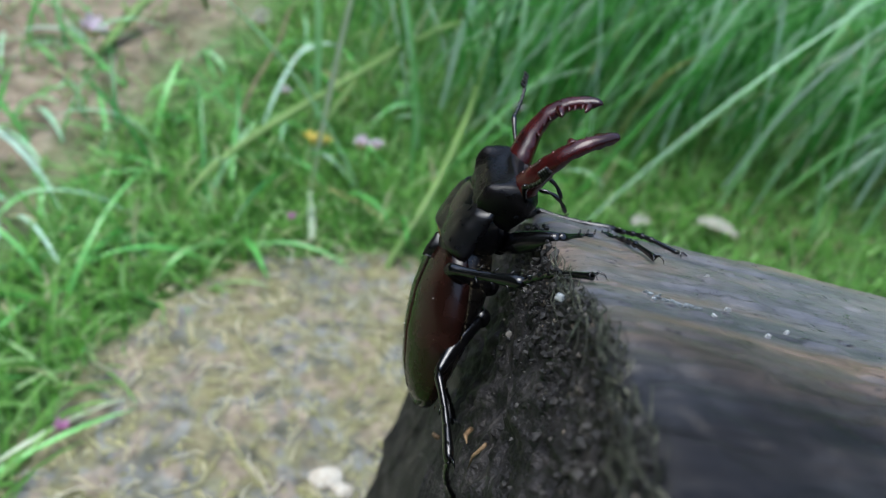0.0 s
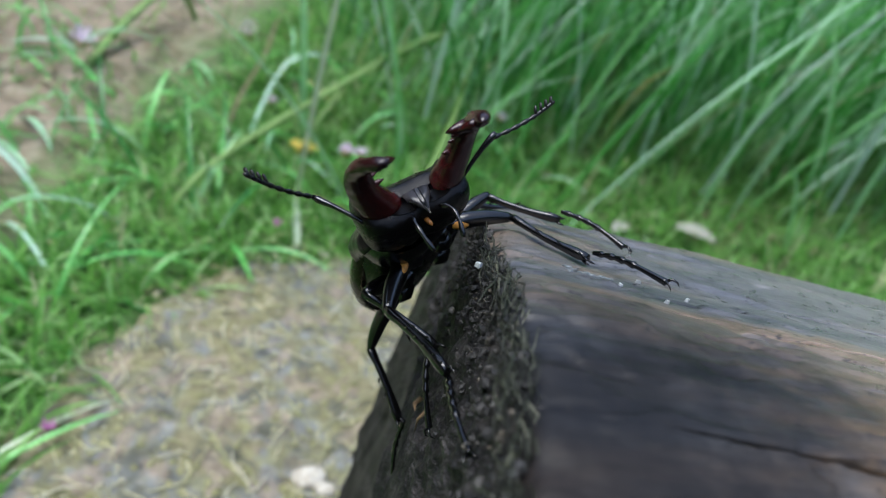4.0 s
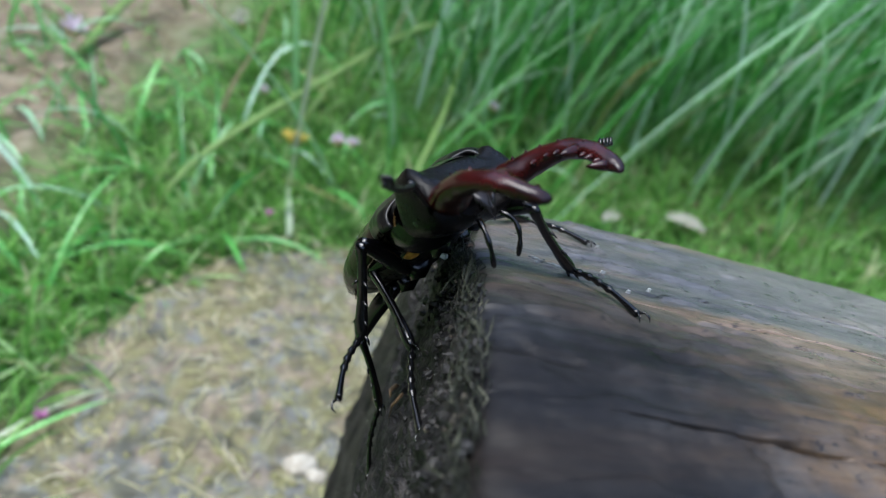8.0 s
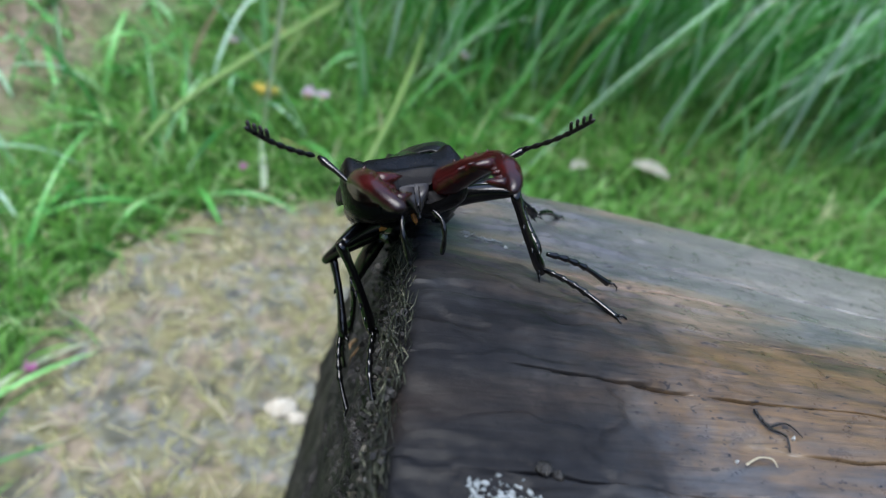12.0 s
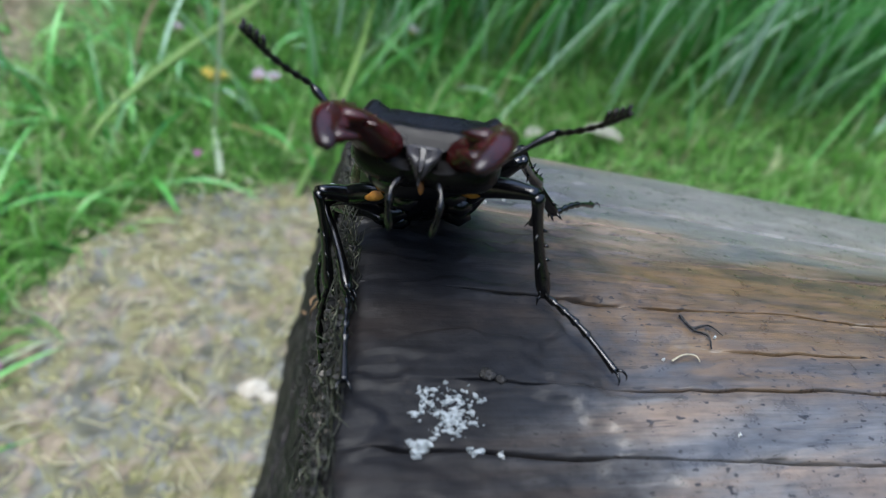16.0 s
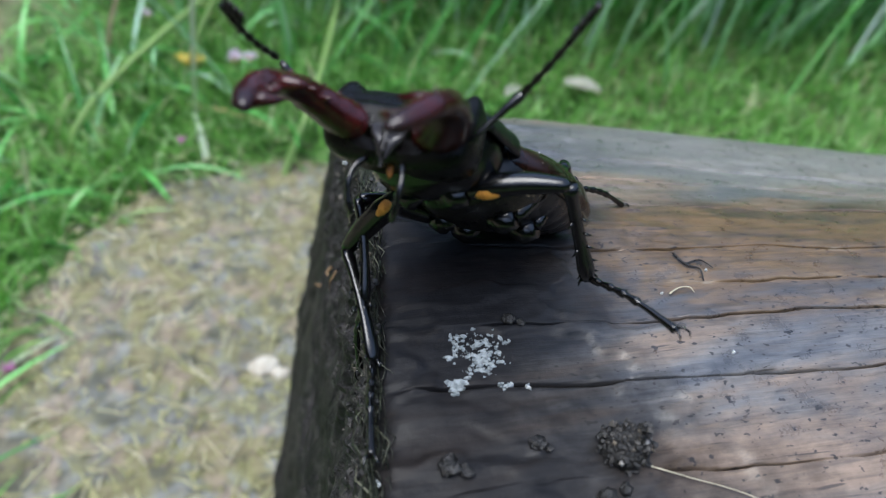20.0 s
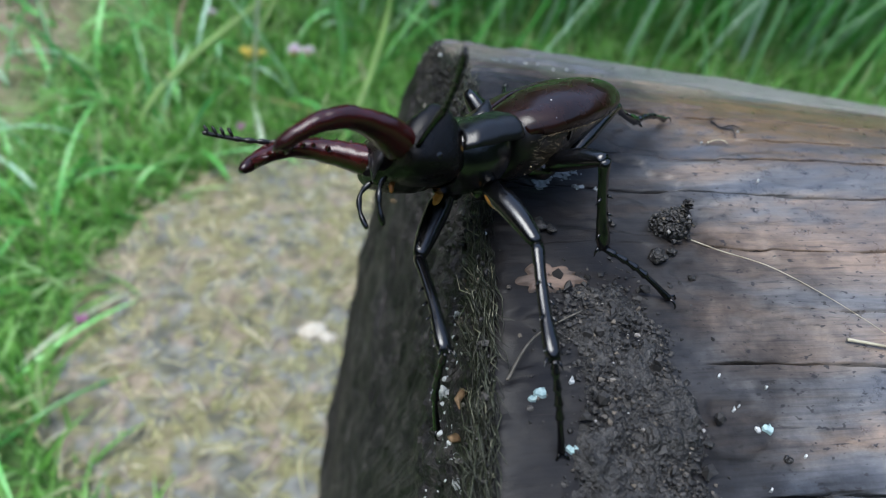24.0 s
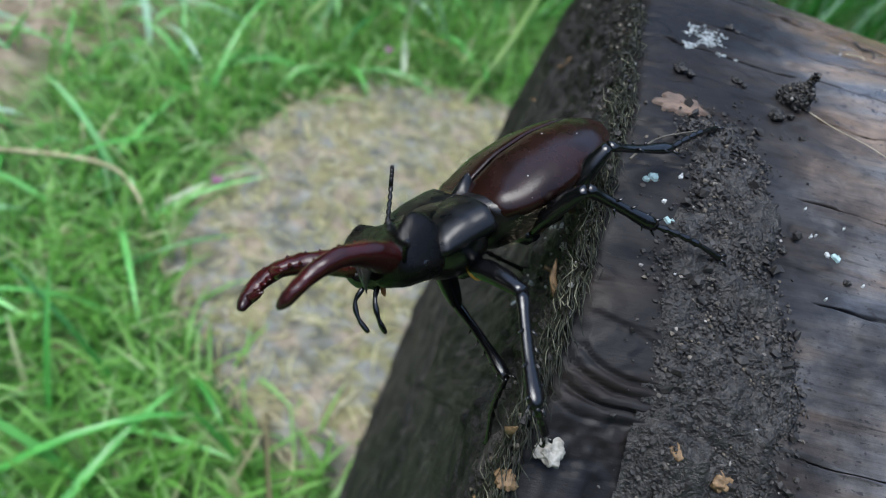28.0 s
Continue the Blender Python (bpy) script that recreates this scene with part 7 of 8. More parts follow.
    key(LEGS["L", 1][0], [
        (0, 4.04, 3.53, -8.29, -2.9, 54.4, 49.1), (1, 4.13, 3.48, -8.27, 11.8, 31.9, 75.9), (1.5, 4.46, 3.81, -7.95, 11.1, 42.8, 65.1),
        (2, 4.74, 4.17, -7.6, -48, 56.5, -14.1), (2.5, 3.96, 4.51, -7.85, 33.6, 14.3, 87.8), (3, 3.13, 4.8, -8.04, 33.5, -4.9, 84.4),
        (3.5, 2.73, 4.53, -8.34, 31.3, 16.4, 102), (5.5, 1.94, 4.39, -8.64, -3.5, 53.1, 71.6), (6, 2.85, 4.59, -8.27, -17.8, 54.6, 62.7),
        (7, 1.69, 4.5, -8.63, -15.5, 49, 72.6), (7.5, 3.45, 3.88, -8.4, -57.1, 35, 12.8), (8, 5.07, 3.04, -7.91, -61.9, 23.4, -1.8),
        (9, 4.85, 3.69, -7.77, -54.6, 10, -0.2), (9.5, 4.46, 4.84, -7.37, -46.5, 8.6, 8.4), (10, 3.78, 5.85, -7.01, -36.9, 5.8, 25),
        (10.5, 3.65, 5.17, -7.59, -36.3, 14, 22.7), (11, 3.35, 4.51, -8.13, -32.2, 22.4, 28.3), (11.5, 3.45, 4.02, -8.34, -11.3, 19.7, 67),
        (12.5, 3.72, 4.79, -7.8, -9.5, 14.5, 64.2), (13.5, 3.77, 5.58, -7.22, -7.9, 7.3, 60.3), (14, 2.8, 5.36, -7.81, -7.6, 15.1, 26.2),
        (15, 2.97, 5.34, -7.76, 0.7, 15.3, 38.2), (16, 1.58, 5.45, -8.09, 9.3, 17.9, 52.7), (17, 4.37, 4.97, -7.34, 8.7, 7.6, 41.7),
        (18, 5.08, 4.64, -7.09, 28.4, 16.9, 112.8), (19, 4.87, 5.09, -6.93, -5.4, 14.1, 40.1), (20, 4.32, 5.55, -6.93, 20.8, -7.9, 111.6),
        (21, 5.12, 5.49, -6.42, 9.3, -9.6, 35), (21.5, 4.83, 5.27, -6.81, -3.6, 19.5, 39.8), (23.5, 3.89, 4.31, -7.99, 9.1, 39, 94.8),
        (24, 6.03, 4.41, -6.47, -13.8, 35.7, 70), (25, 5.81, 4.36, -6.69, -4.9, 5.3, 103.6), (26, 5.93, 4.53, -6.48, -13.3, 17.8, 78),
        (27, 5.21, 4.17, -7.28, -18.8, -7.6, 116.4), (28, 5.77, 4.28, -6.78, -18.8, 3.2, 82.6),
    ])
    key(LEGS["L", 1][1], [
        (0, 10.18, 10.62, -21.38, -134.8, 65, -88.4), (1, 7.45, 16.75, -16.77, -125.4, 58.1, -75), (1.5, 9.44, 14.52, -18.88, 75.5, 77.6, 121.6),
        (2, 13.37, 2, -21.02, 81.1, 54.1, 122.1), (2.5, 4.57, 20.11, -11.81, -93.8, 75.9, -48.6), (3, 4.7, 20.77, -6.68, -76.6, 79.1, -16.9),
        (3.5, -0.49, 19.64, -12.88, -62.8, 67.5, -2.2), (5.5, 4.99, 13.55, -21.52, -90.6, 68.9, -25.9), (6, 7.13, 12.89, -21.38, -119.8, 59.6, -51.7),
        (7, 4.84, 14.57, -20.79, -98.6, 65, -20.3), (7.5, 16.31, 6.81, -17.64, 72.8, 56.2, 142.2), (8, 19.84, 2.57, -14.3, 83.3, 41.4, 149.2),
        (9, 20.71, 3.64, -10.57, 78.5, 46.2, 133.1), (9.5, 20.21, 7.17, -9.76, 72.3, 45.1, 122.2), (10, 18.3, 12.61, -8.63, 63.5, 44, 107.9),
        (10.5, 18.06, 11.21, -11.47, 93.2, 46.3, 142.3), (11, 16.45, 11.56, -14.27, 123.1, 52.5, 174.3), (11.5, 9.38, 17.97, -13.76, 145.2, 57.8, -161),
        (12.5, 10.49, 18.83, -11.83, 109.6, 36.7, 147.9), (13.5, 11.68, 19.46, -9.28, 88.6, 24.1, 107.6), (14, 16.75, 12.21, -12.01, 116.6, 47.7, 149.4),
        (15, 15.17, 14.95, -12, 122.7, 48.9, 156.7), (16, 10.87, 17.62, -13.05, 137.6, 45.2, 175.8), (17, 16.29, 15.58, -9.46, 135.4, 50.5, 174.2),
        (18, -0.89, 18.84, -11.76, -66.1, 64.9, -15.8), (19, 16.8, 15.16, -10.84, 145.2, 46.9, -172.6), (20, -1.54, 20.38, -4.72, 144.5, 33.9, -169.6),
        (21, 18.12, 14.6, -3.72, 98.5, 72.4, 142.5), (21.5, 16.49, 14.99, -12.19, -42, 70.8, 7.2), (23.5, 2.83, 16.77, -18.13, -34.1, 15.6, 31.8),
        (24, 10.49, 16.7, -15.86, -48.8, 42.1, 35.1), (25, 2.03, 19.94, -8.18, -52.7, 33.1, 29.1), (26, 9.1, 19.52, -11.41, -52.4, 43.4, 32),
        (27, -1.89, 18.47, -5.16, -43.4, 52.9, 47.9), (28, 7.86, 20.22, -7.66, -48.6, 26.8, 40.8),
    ])
    key(LEGS["L", 1][2], [
        (0, 10.41, 2.25, -39.32, -90.4, 23, -94.3), (1, 10.16, 6.64, -33.58, -87.8, 23, -89), (1.5, 7.21, 18.15, -38.22, -80.9, 40.1, -77.7),
        (2, 7.19, 11.84, -37.05, -73.9, 55, -68.7), (2.5, 7.75, 16.5, -31.02, -55.2, 71.5, -46.3), (3, 8.27, 19.68, -26.12, -27, 76.5, -2.8),
        (3.5, 7.09, 19.34, -31.17, -31.8, 52.8, -7.7), (5.5, 11.39, 10.45, -39.99, -31.8, 67.8, -6.1), (6, 13.35, 5.01, -38.45, -39.4, 73.9, -12.5),
        (7, 12.67, 11.68, -38.74, -29.5, 64.9, -0.8), (7.5, 7.6, 13.56, -34.09, -43.2, 46.9, -18), (8, 7.08, 10.19, -27.38, -45.8, 41.5, -23.2),
        (9, 11.36, 13.64, -24.88, -40.1, 37.2, -25.6), (9.5, 12.77, 18.99, -23.79, -9.5, 46.1, 16.5), (10, 13.91, 26.15, -22.4, 52.7, 14.3, 109.9),
        (10.5, 7.22, 19.57, -25.78, 26.3, 45.1, 67.6), (11, 4.46, 12.75, -29.98, -23.8, 55.4, 8), (11.5, -0.59, 14.53, -30.52, -4.7, 49.4, 31.2),
        (12.5, -2.97, 27.26, -23.66, 17.3, 55.4, 54.4), (13.5, 6.22, 36.68, -17.37, 15.2, 45.7, 49.9), (14, 5.29, 19, -26.66, 38.2, 55.3, 75.9),
        (15, 3.22, 20.09, -26.93, 34.4, 52.9, 72.8), (16, -3.03, 18.63, -27.1, 26.6, 54.5, 61.8), (17, 3.76, 16.85, -24.74, 58.2, 50, 103.2),
        (18, 7.19, 16.55, -29.69, -14.7, 42.3, 7.3), (19, 3.39, 13.43, -25.29, 73.2, 69.1, 102), (20, -17.7, 17.41, -15.77, 24.6, 24.7, 80.2),
        (21, 13.36, 18.26, -22.59, -9.9, -8.1, -21.9), (21.5, 22.96, 15.81, -30.89, -1, 31.6, 20.5), (23.5, 19.03, 26.83, -23.47, -1.2, 78.2, 34.9),
        (24, 22.51, 25.14, -29.14, -137.1, 78.9, -90.3), (25, 16.52, 27.99, -19.01, -92.5, 77.2, -44.8), (26, 21.29, 27.14, -25.02, -9.4, 42.6, 50.3),
        (27, 6.13, 27.34, -20.94, 10, 84.3, 73.3), (28, 21.22, 31.77, -16.6, 177.1, 58.4, -117.2),
    ])
    key(LEGS["L", 2][0], [
        (0, -7.8, 7.8, -7.8, -2.3, -34, 92.7), (1, -7.8, 7.8, -7.8, -1.2, -32.4, 90.5), (2, -7.8, 7.8, -7.8, 4.3, -24.1, 77.1),
        (3, -7.8, 7.8, -7.8, 27.4, -33.6, 18.7), (3.25, -7.8, 7.8, -7.8, 12.3, -20.8, 49.1), (3.5, -7.8, 7.8, -7.8, -0.1, 2.3, 74.2),
        (5.5, -7.8, 7.8, -7.8, -5.2, -17.5, 106.3), (6, -7.8, 7.8, -7.8, 7.2, -40.2, 89.8), (7, -7.8, 7.8, -7.8, -5.8, -21.8, 109.7),
        (8, -7.8, 7.8, -7.8, -2.7, -6.7, 114), (8.5, -7.8, 7.8, -7.8, -3.1, -13.5, 100.4), (9, -7.8, 7.8, -7.8, 0.5, -19.3, 80),
        (10, -7.8, 7.8, -7.8, -5.4, -36.3, 93.9), (10.5, -7.8, 7.8, -7.8, 15, -40.5, 58.9), (11, -7.8, 7.8, -7.8, 18.6, -39.9, 51.7),
        (11.5, -7.8, 7.8, -7.8, -2.1, 8.1, 86.2), (13.5, -7.8, 7.8, -7.8, 8.1, -27.7, 69.5), (14, -7.8, 7.8, -7.8, 8.5, -30.7, 64.6),
        (15, -7.8, 7.8, -7.8, 5.9, -22.6, 63.8), (15.5, -7.8, 7.8, -7.8, 6.9, -17.8, 54.1), (16, -7.8, 7.8, -7.8, 8.9, -11.5, 39.6),
        (17, -7.8, 7.8, -7.8, 13.5, -18.4, 28.9), (18, -7.8, 7.8, -7.8, 17.1, -25.7, 25.1), (18.5, -7.8, 7.8, -7.8, 15.7, -4.7, 31.3),
        (19, -7.8, 7.8, -7.8, 38.9, 8, 107.2), (20, -7.8, 7.8, -7.8, 22.2, -47.4, 162.2), (20.5, -7.8, 7.8, -7.8, 73.7, -24.8, 33.3),
        (21, -7.8, 7.8, -7.8, 67.3, -21.2, 23.2), (21.5, -7.8, 7.8, -7.8, 70.1, -41.7, 29.7), (23.5, -7.8, 7.8, -7.8, 34.2, -16.9, 93.2),
        (24, -7.8, 7.8, -7.8, 32.8, -3.9, 76.4), (25, -7.8, 7.8, -7.8, 30.4, -13.5, 87.4), (26, -7.8, 7.8, -7.8, 24.4, -32.5, 96.3),
        (27, -7.8, 7.8, -7.8, 34.7, -11.4, 67.3), (28, -7.8, 7.8, -7.8, 14.9, -29.3, 113.5),
    ])
    key(LEGS["L", 2][1], [
        (0, -8.38, 20.13, 0.54, 0.2, 54, 87.6), (1, -7.91, 20.38, 0.18, -1, 58.3, 86.3), (2, -4.77, 21.06, -1.72, 0.4, 43.4, 88.7),
        (3, 3.95, 11.77, 0.46, -0.1, 33.1, 86.8), (3.25, 1.32, 18.32, -2.5, -27.2, 59, 56.2), (3.5, -3.74, 22.12, -8.39, -1.1, 61.7, 86.3),
        (5.5, -11.79, 21.44, -3.32, -72.9, 80.2, 15.8), (6, -7.76, 19.18, 1.81, -65.5, 83.8, 26.3), (7, -12.47, 20.82, -2.26, -64.8, 78.6, 29.6),
        (8, -13.81, 21.32, -6.05, 29.6, 28.1, 127.8), (8.5, -10.41, 22.05, -4.33, -109.8, 42.7, -26.3), (9, -5.35, 21.65, -2.88, -101.7, 46.5, -18.2),
        (10, -8.62, 19.78, 1.02, -23.5, 53.9, 71), (10.5, -1.94, 17.49, 1.88, 51.9, 44.6, 148.9), (11, -0.71, 16.77, 1.76, 98.3, 38.1, -179.4),
        (11.5, -6.83, 22.52, -9.91, -90.4, 78.8, 8.6), (13.5, -3.17, 20.16, -0.88, -150.9, 50, -50.9), (14, -2.31, 19.38, -0.19, 136.4, 43, -145.8),
        (15, -1.74, 20.15, -2.07, 149.3, 29.4, -139.4), (15.5, 0.51, 19.3, -3.25, 134.3, 10.8, -171.5), (16, 3.45, 17.11, -4.84, 125, -0.4, 162.6),
        (17, 4.58, 14.63, -3.1, 124.2, 40.7, 163.1), (18, 4.36, 13.51, -1.35, 130.1, 26.7, 173.2), (18.5, 4.89, 15.52, -6.57, 115, 27.9, 152.6),
        (19, -12.15, 21.9, -9.88, 93.3, 34.8, 123.9), (20, -17.4, 10.88, 3.17, 140, -2.4, -142.5), (20.5, 3.51, 15.23, -1.56, 122.4, 45, 175.5),
        (21, 4.97, 13.28, -2.41, 110, 50.2, 158.5), (21.5, 1.87, 13.32, 2.1, 111.2, 60.2, 163.8), (23.5, -8.58, 22.04, -3.48, 131.6, 69.5, -169.3),
        (24, -4.3, 22.25, -6.8, -174.9, 72.1, -105.9), (25, -7.14, 22.27, -4.33, 163, 66.3, -129.5), (26, -9.18, 20.3, 0.2, 110, 55.5, 175.6),
        (27, -2.17, 21.28, -4.86, 38.1, 53.2, 96.1), (28, -12.98, 19.72, -0.51, 91.4, 51.5, 161.5),
    ])
    key(LEGS["L", 2][2], [
        (0, -7.96, 30.41, -13.62, 8.8, 37.5, 105), (1, -7.32, 29.55, -14.72, 33.3, 10.7, 101.4), (2, -4.48, 33.77, -13.76, 48.6, 12.2, 118.5),
        (3, 4.77, 26.4, -9.11, -132.8, 59.1, -65.6), (3.25, 6.34, 25.81, -17.51, 62.3, 40.6, 132), (3.5, -3.21, 30.41, -23.79, -85.2, 81.4, -18.3),
        (5.5, -8.94, 22.24, -20.56, -30.3, 67.9, 25.9), (6, -6.07, 20.02, -15.58, 7, 69.5, 60.6), (7, -9.47, 22.53, -19.41, -15.1, 65.9, 31.9),
        (8, -23.27, 33.52, -14.31, -37.5, 50.1, 3.6), (8.5, 1.12, 16.36, -16.2, 41.2, 33, 102.8), (9, 6.09, 17.89, -15.57, 41.8, 23.8, 104.4),
        (10, -5.26, 29.54, -13.11, 37.8, 11.8, 103.4), (10.5, -12.62, 23.93, -10.4, 42.8, 1, 122.9), (11, -14.49, 16.63, -9.03, 44.9, -10.6, 144.7),
        (11.5, -3.47, 23.02, -27.08, 41.8, 42.2, 124.4), (13.5, 3.91, 11.42, -14.29, 38.3, 18.6, 123), (14, -12.91, 12.19, -12.12, 37.2, 13.5, 126),
        (15, -13.32, 10.22, -10.66, 39.3, 6, 141.6), (15.5, -16.49, 16.77, -6.52, 40.6, 6.3, 159.3), (16, -13.24, 22.36, -4.71, 43.4, 13.7, -179.2),
        (17, -8.12, 18.49, -14.51, 26.3, 20.7, 122), (18, -11.17, 15.37, -9.21, 31.2, 13.3, 131.3), (18.5, -8.85, 22.62, -14.77, 30, 13.1, 116.6),
        (19, -20.17, 33.83, -19.86, 27.2, 14.2, 95.6), (20, -31.26, 0.23, 3.92, 40.3, -10.3, -144.1), (20.5, -8.83, 16.19, -13.93, 40.7, 24.4, 128.2),
        (21, -5.46, 17.38, -15.86, 28.9, 30.7, 100.8), (21.5, -6.48, 15.75, -13.09, 30.2, 23.5, 118.1), (23.5, -14.59, 20.9, -19.88, 35.9, 42.1, 136.3),
        (24, -5.77, 17.08, -23.45, 33.6, 52.9, 141.2), (25, -11.61, 16.86, -20.36, 36.7, 53.8, 145.1), (26, -19.06, 21.05, -14.23, 26.3, 49.6, 133),
        (27, -3.28, 31.71, -18.86, 23.8, 54.3, 123), (28, -23.32, 23.17, -14.2, 49.3, 50.3, 153.1),
    ])
    key(LEGS["L", 3][0], [
        (0, -15, 7.8, -7.8, 58.9, -7.8, 156.3), (1, -15, 7.8, -7.8, 59.2, -4.5, 154.8), (1.5, -15, 7.8, -7.8, 52.1, -4.1, 161),
        (2, -15, 7.8, -7.8, 44.6, -5.8, 169.2), (2.5, -15, 7.8, -7.8, 57.9, -29, 127.4), (3, -15, 7.8, -7.8, 93.2, -45.3, 55.8),
        (3.25, -15, 7.8, -7.8, 71.1, -39.1, 90.8), (3.5, -15, 7.8, -7.8, 57.9, -21.1, 104.4), (5.5, -15, 7.8, -7.8, 47.3, -23.9, 108.8),
        (6, -15, 7.8, -7.8, 58.6, -40.7, 80.7), (7, -15, 7.8, -7.8, 31.3, -23.9, 111.6), (8, -15, 7.8, -7.8, 19.2, -29.7, 124.6),
        (9, -15, 7.8, -7.8, 28.5, -27.4, 115.6), (9.5, -15, 7.8, -7.8, 27.6, -42.5, 113), (10, -15, 7.8, -7.8, 8.8, -43.9, 137.4),
        (11, -15, 7.8, -7.8, 57.4, -48.3, 59.1), (11.5, -15, 7.8, -7.8, 19.7, -19.8, 115.7), (13.5, -15, 7.8, -7.8, 21.9, -38.1, 111.7),
        (14, -15, 7.8, -7.8, 33.4, -46.9, 93.2), (15, -15, 7.8, -7.8, 41.5, -39.9, 77.5), (16, -15, 7.8, -7.8, 49.3, -39.6, 67),
        (17, -15, 7.8, -7.8, 23.1, -45.8, 111.8), (18, -15, 7.8, -7.8, 35.1, -51.1, 93.6), (19, -15, 7.8, -7.8, 42.3, -46.7, 80.9),
        (20, -15, 7.8, -7.8, -9.4, -60, 177.4), (21, -15, 7.8, -7.8, 25.1, -34.2, 118.5), (21.5, -15, 7.8, -7.8, 24.1, -24.8, 119.5),
        (23.5, -15, 7.8, -7.8, 22.3, -36.2, 145.7), (24, -15, 7.8, -7.8, 15.8, -18.4, 173), (25, -15, 7.8, -7.8, 20.7, -20.4, 154.4),
        (26, -15, 7.8, -7.8, 27.4, -32.4, 150), (27, -15, 7.8, -7.8, 41.6, -35.1, 130.2), (28, -15, 7.8, -7.8, 36.4, -36.3, 137),
    ])
    key(LEGS["L", 3][1], [
        (0, -29.42, 14.13, -5.63, 75.6, 19.5, -141.7), (1, -29.35, 14.54, -6.56, 75.3, 19, -141.7), (1.5, -29.99, 12.96, -6.66, 53.6, 14.8, 171.8),
        (2, -30.54, 10.75, -6.18, 45.1, 6.6, 157.2), (2.5, -23.45, 18.85, -0.09, 46.6, -4.3, 171), (3, -8.72, 17.06, 3.5, 47.6, -7, 174.4),
        (3.25, -15.17, 20.15, 2.22, 44.8, -12.8, 143.9), (3.5, -18.68, 22.17, -2.07, 32.3, 31.1, 127.7), (5.5, -19.7, 21.56, -1.36, 18.7, 33, 113.8),
        (6, -13.05, 19.69, 2.57, 17.1, 22.5, 117.1), (7, -20.34, 21.32, -1.36, 11, 34, 115.1), (8, -22.85, 19.16, 0.08, 4.7, 29.8, 110.1),
        (9, -21.1, 20.53, -0.48, 49.8, 29.1, -172.5), (9.5, -19.59, 18.6, 2.93, 27.6, -9.3, 150.1), (10, -23.43, 15.55, 3.23, 8, 17.3, 103),
        (11, -9.56, 16.88, 4.07, 26, 34.9, 142.8), (11.5, -21.49, 21.28, -2.42, 30.6, 47.1, 151.6), (13.5, -19.63, 19.42, 2.02, 12.4, 37.4, 127.8),
        (14, -15.6, 18.64, 3.82, 28, 37.2, 150), (15, -12.35, 19.71, 2.39, 26.2, 34.6, 147.3), (16, -10.21, 19.07, 2.34, 28, 34.8, 151.4),
        (17, -19.11, 18.09, 3.61, 24.7, 39.9, 147.9), (18, -15.63, 17.76, 4.58, 22.9, 36.3, 145.3), (19, -13.28, 18.56, 3.78, 26.8, 37.8, 150.9),
        (20, -22.94, 8.16, 5.97, 40.9, -1.8, -164.4), (21, -21.27, 19.36, 1.14, 22.9, 45.1, 148.8), (21.5, -22.11, 20.37, -1.14, 26.2, 58.4, 152.9),
        (23.5, -25.6, 15.03, 1.59, 51.2, 22.1, -160.5), (24, -29.98, 9.64, -2.78, 46.2, 21.9, -159.6), (25, -28.44, 14.23, -2.25, 52.9, 43.2, -147.7),
        (26, -26.62, 14.51, 0.73, 35, 21.6, -173.2), (27, -23.4, 17.73, 1.34, 34.6, 21.2, -178.5), (28, -24.38, 16.53, 1.61, 33.5, 28.9, 177.6),
    ])
    key(LEGS["L", 3][2], [
        (0, -43.1, 3.31, -11.79, 7, 15.4, 99.8), (1, -43.07, 3.69, -12.59, 5.2, 7.8, 97), (1.5, -47.7, 15.5, -11.39, 1.5, -4.7, 128.5),
        (2, -47.48, 17.88, -8.31, -6.7, -10, 162.5), (2.5, -41.67, 21.73, 1.3, 3.3, -32.9, 111.2), (3, -26.99, 18.86, 5.75, -10.6, 11.7, 17.7),
        (3.25, -29.74, 30.77, 6.31, 17.1, 23.1, 98), (3.5, -28.38, 34.7, -11.63, 37.9, 10, 156.5), (5.5, -25.95, 35.76, -11.43, 44.9, -1.3, 145.2),
        (6, -20.84, 34.91, -4.5, 49.7, -8.6, 136.8), (7, -26.84, 35.21, -11.71, 51.2, -2.3, 147.2), (8, -28.36, 34.23, -9.12, 50.5, -3.1, 143.4),
        (9, -37.13, 18.42, -9.48, 18.6, -4.9, 146.9), (9.5, -35.42, 27.69, 5.91, 18.2, 2.3, -166.1), (10, -27.41, 32.76, -2.28, 20.3, -10.5, 148.5),
        (11, -21.65, 26.05, -6.52, 29.2, 10.1, 152.4), (11.5, -32.58, 27.27, -15.96, 34, 10, 155.2), (13.5, -28.64, 31.03, -9.21, 27.4, -9.4, 152.6),
        (14, -28.37, 26.02, -7.35, 27.3, -5.5, 138.8), (15, -25.17, 27.95, -8.11, 27.5, -8.7, 135.9), (16, -23.55, 26.33, -8.21, 27.9, -13.6, 140),
        (17, -31.12, 25.64, -8.26, 24.6, -13, 145.6), (18, -27.89, 26.24, -6.39, 23.9, -12.5, 143.2), (19, -26.06, 25.67, -7.55, 24.8, -16.2, 139.9),
        (20, -40.75, 3.18, 6.56, 22.4, -4, 173.6), (21, -32.45, 26.12, -11.96, 18, 4.3, 142.1), (21.5, -30.72, 24.78, -16.91, 14.6, -8.1, 135.3),
        (23.5, -41.75, 9.31, -5.38, 17.5, 13.2, -163.4), (24, -46.06, 3.65, -9.69, 21.2, 13.3, -169.4), (25, -39.84, 7.01, -14.9, 21.2, 25, -170.1),
        (26, -43.7, 12.49, -6.09, 24.5, 29, -176.8), (27, -40.64, 17.29, -5.36, 30.3, 35.6, 174.3), (28, -40.56, 17.22, -7.33, 39, 15.8, -174.4),
    ])
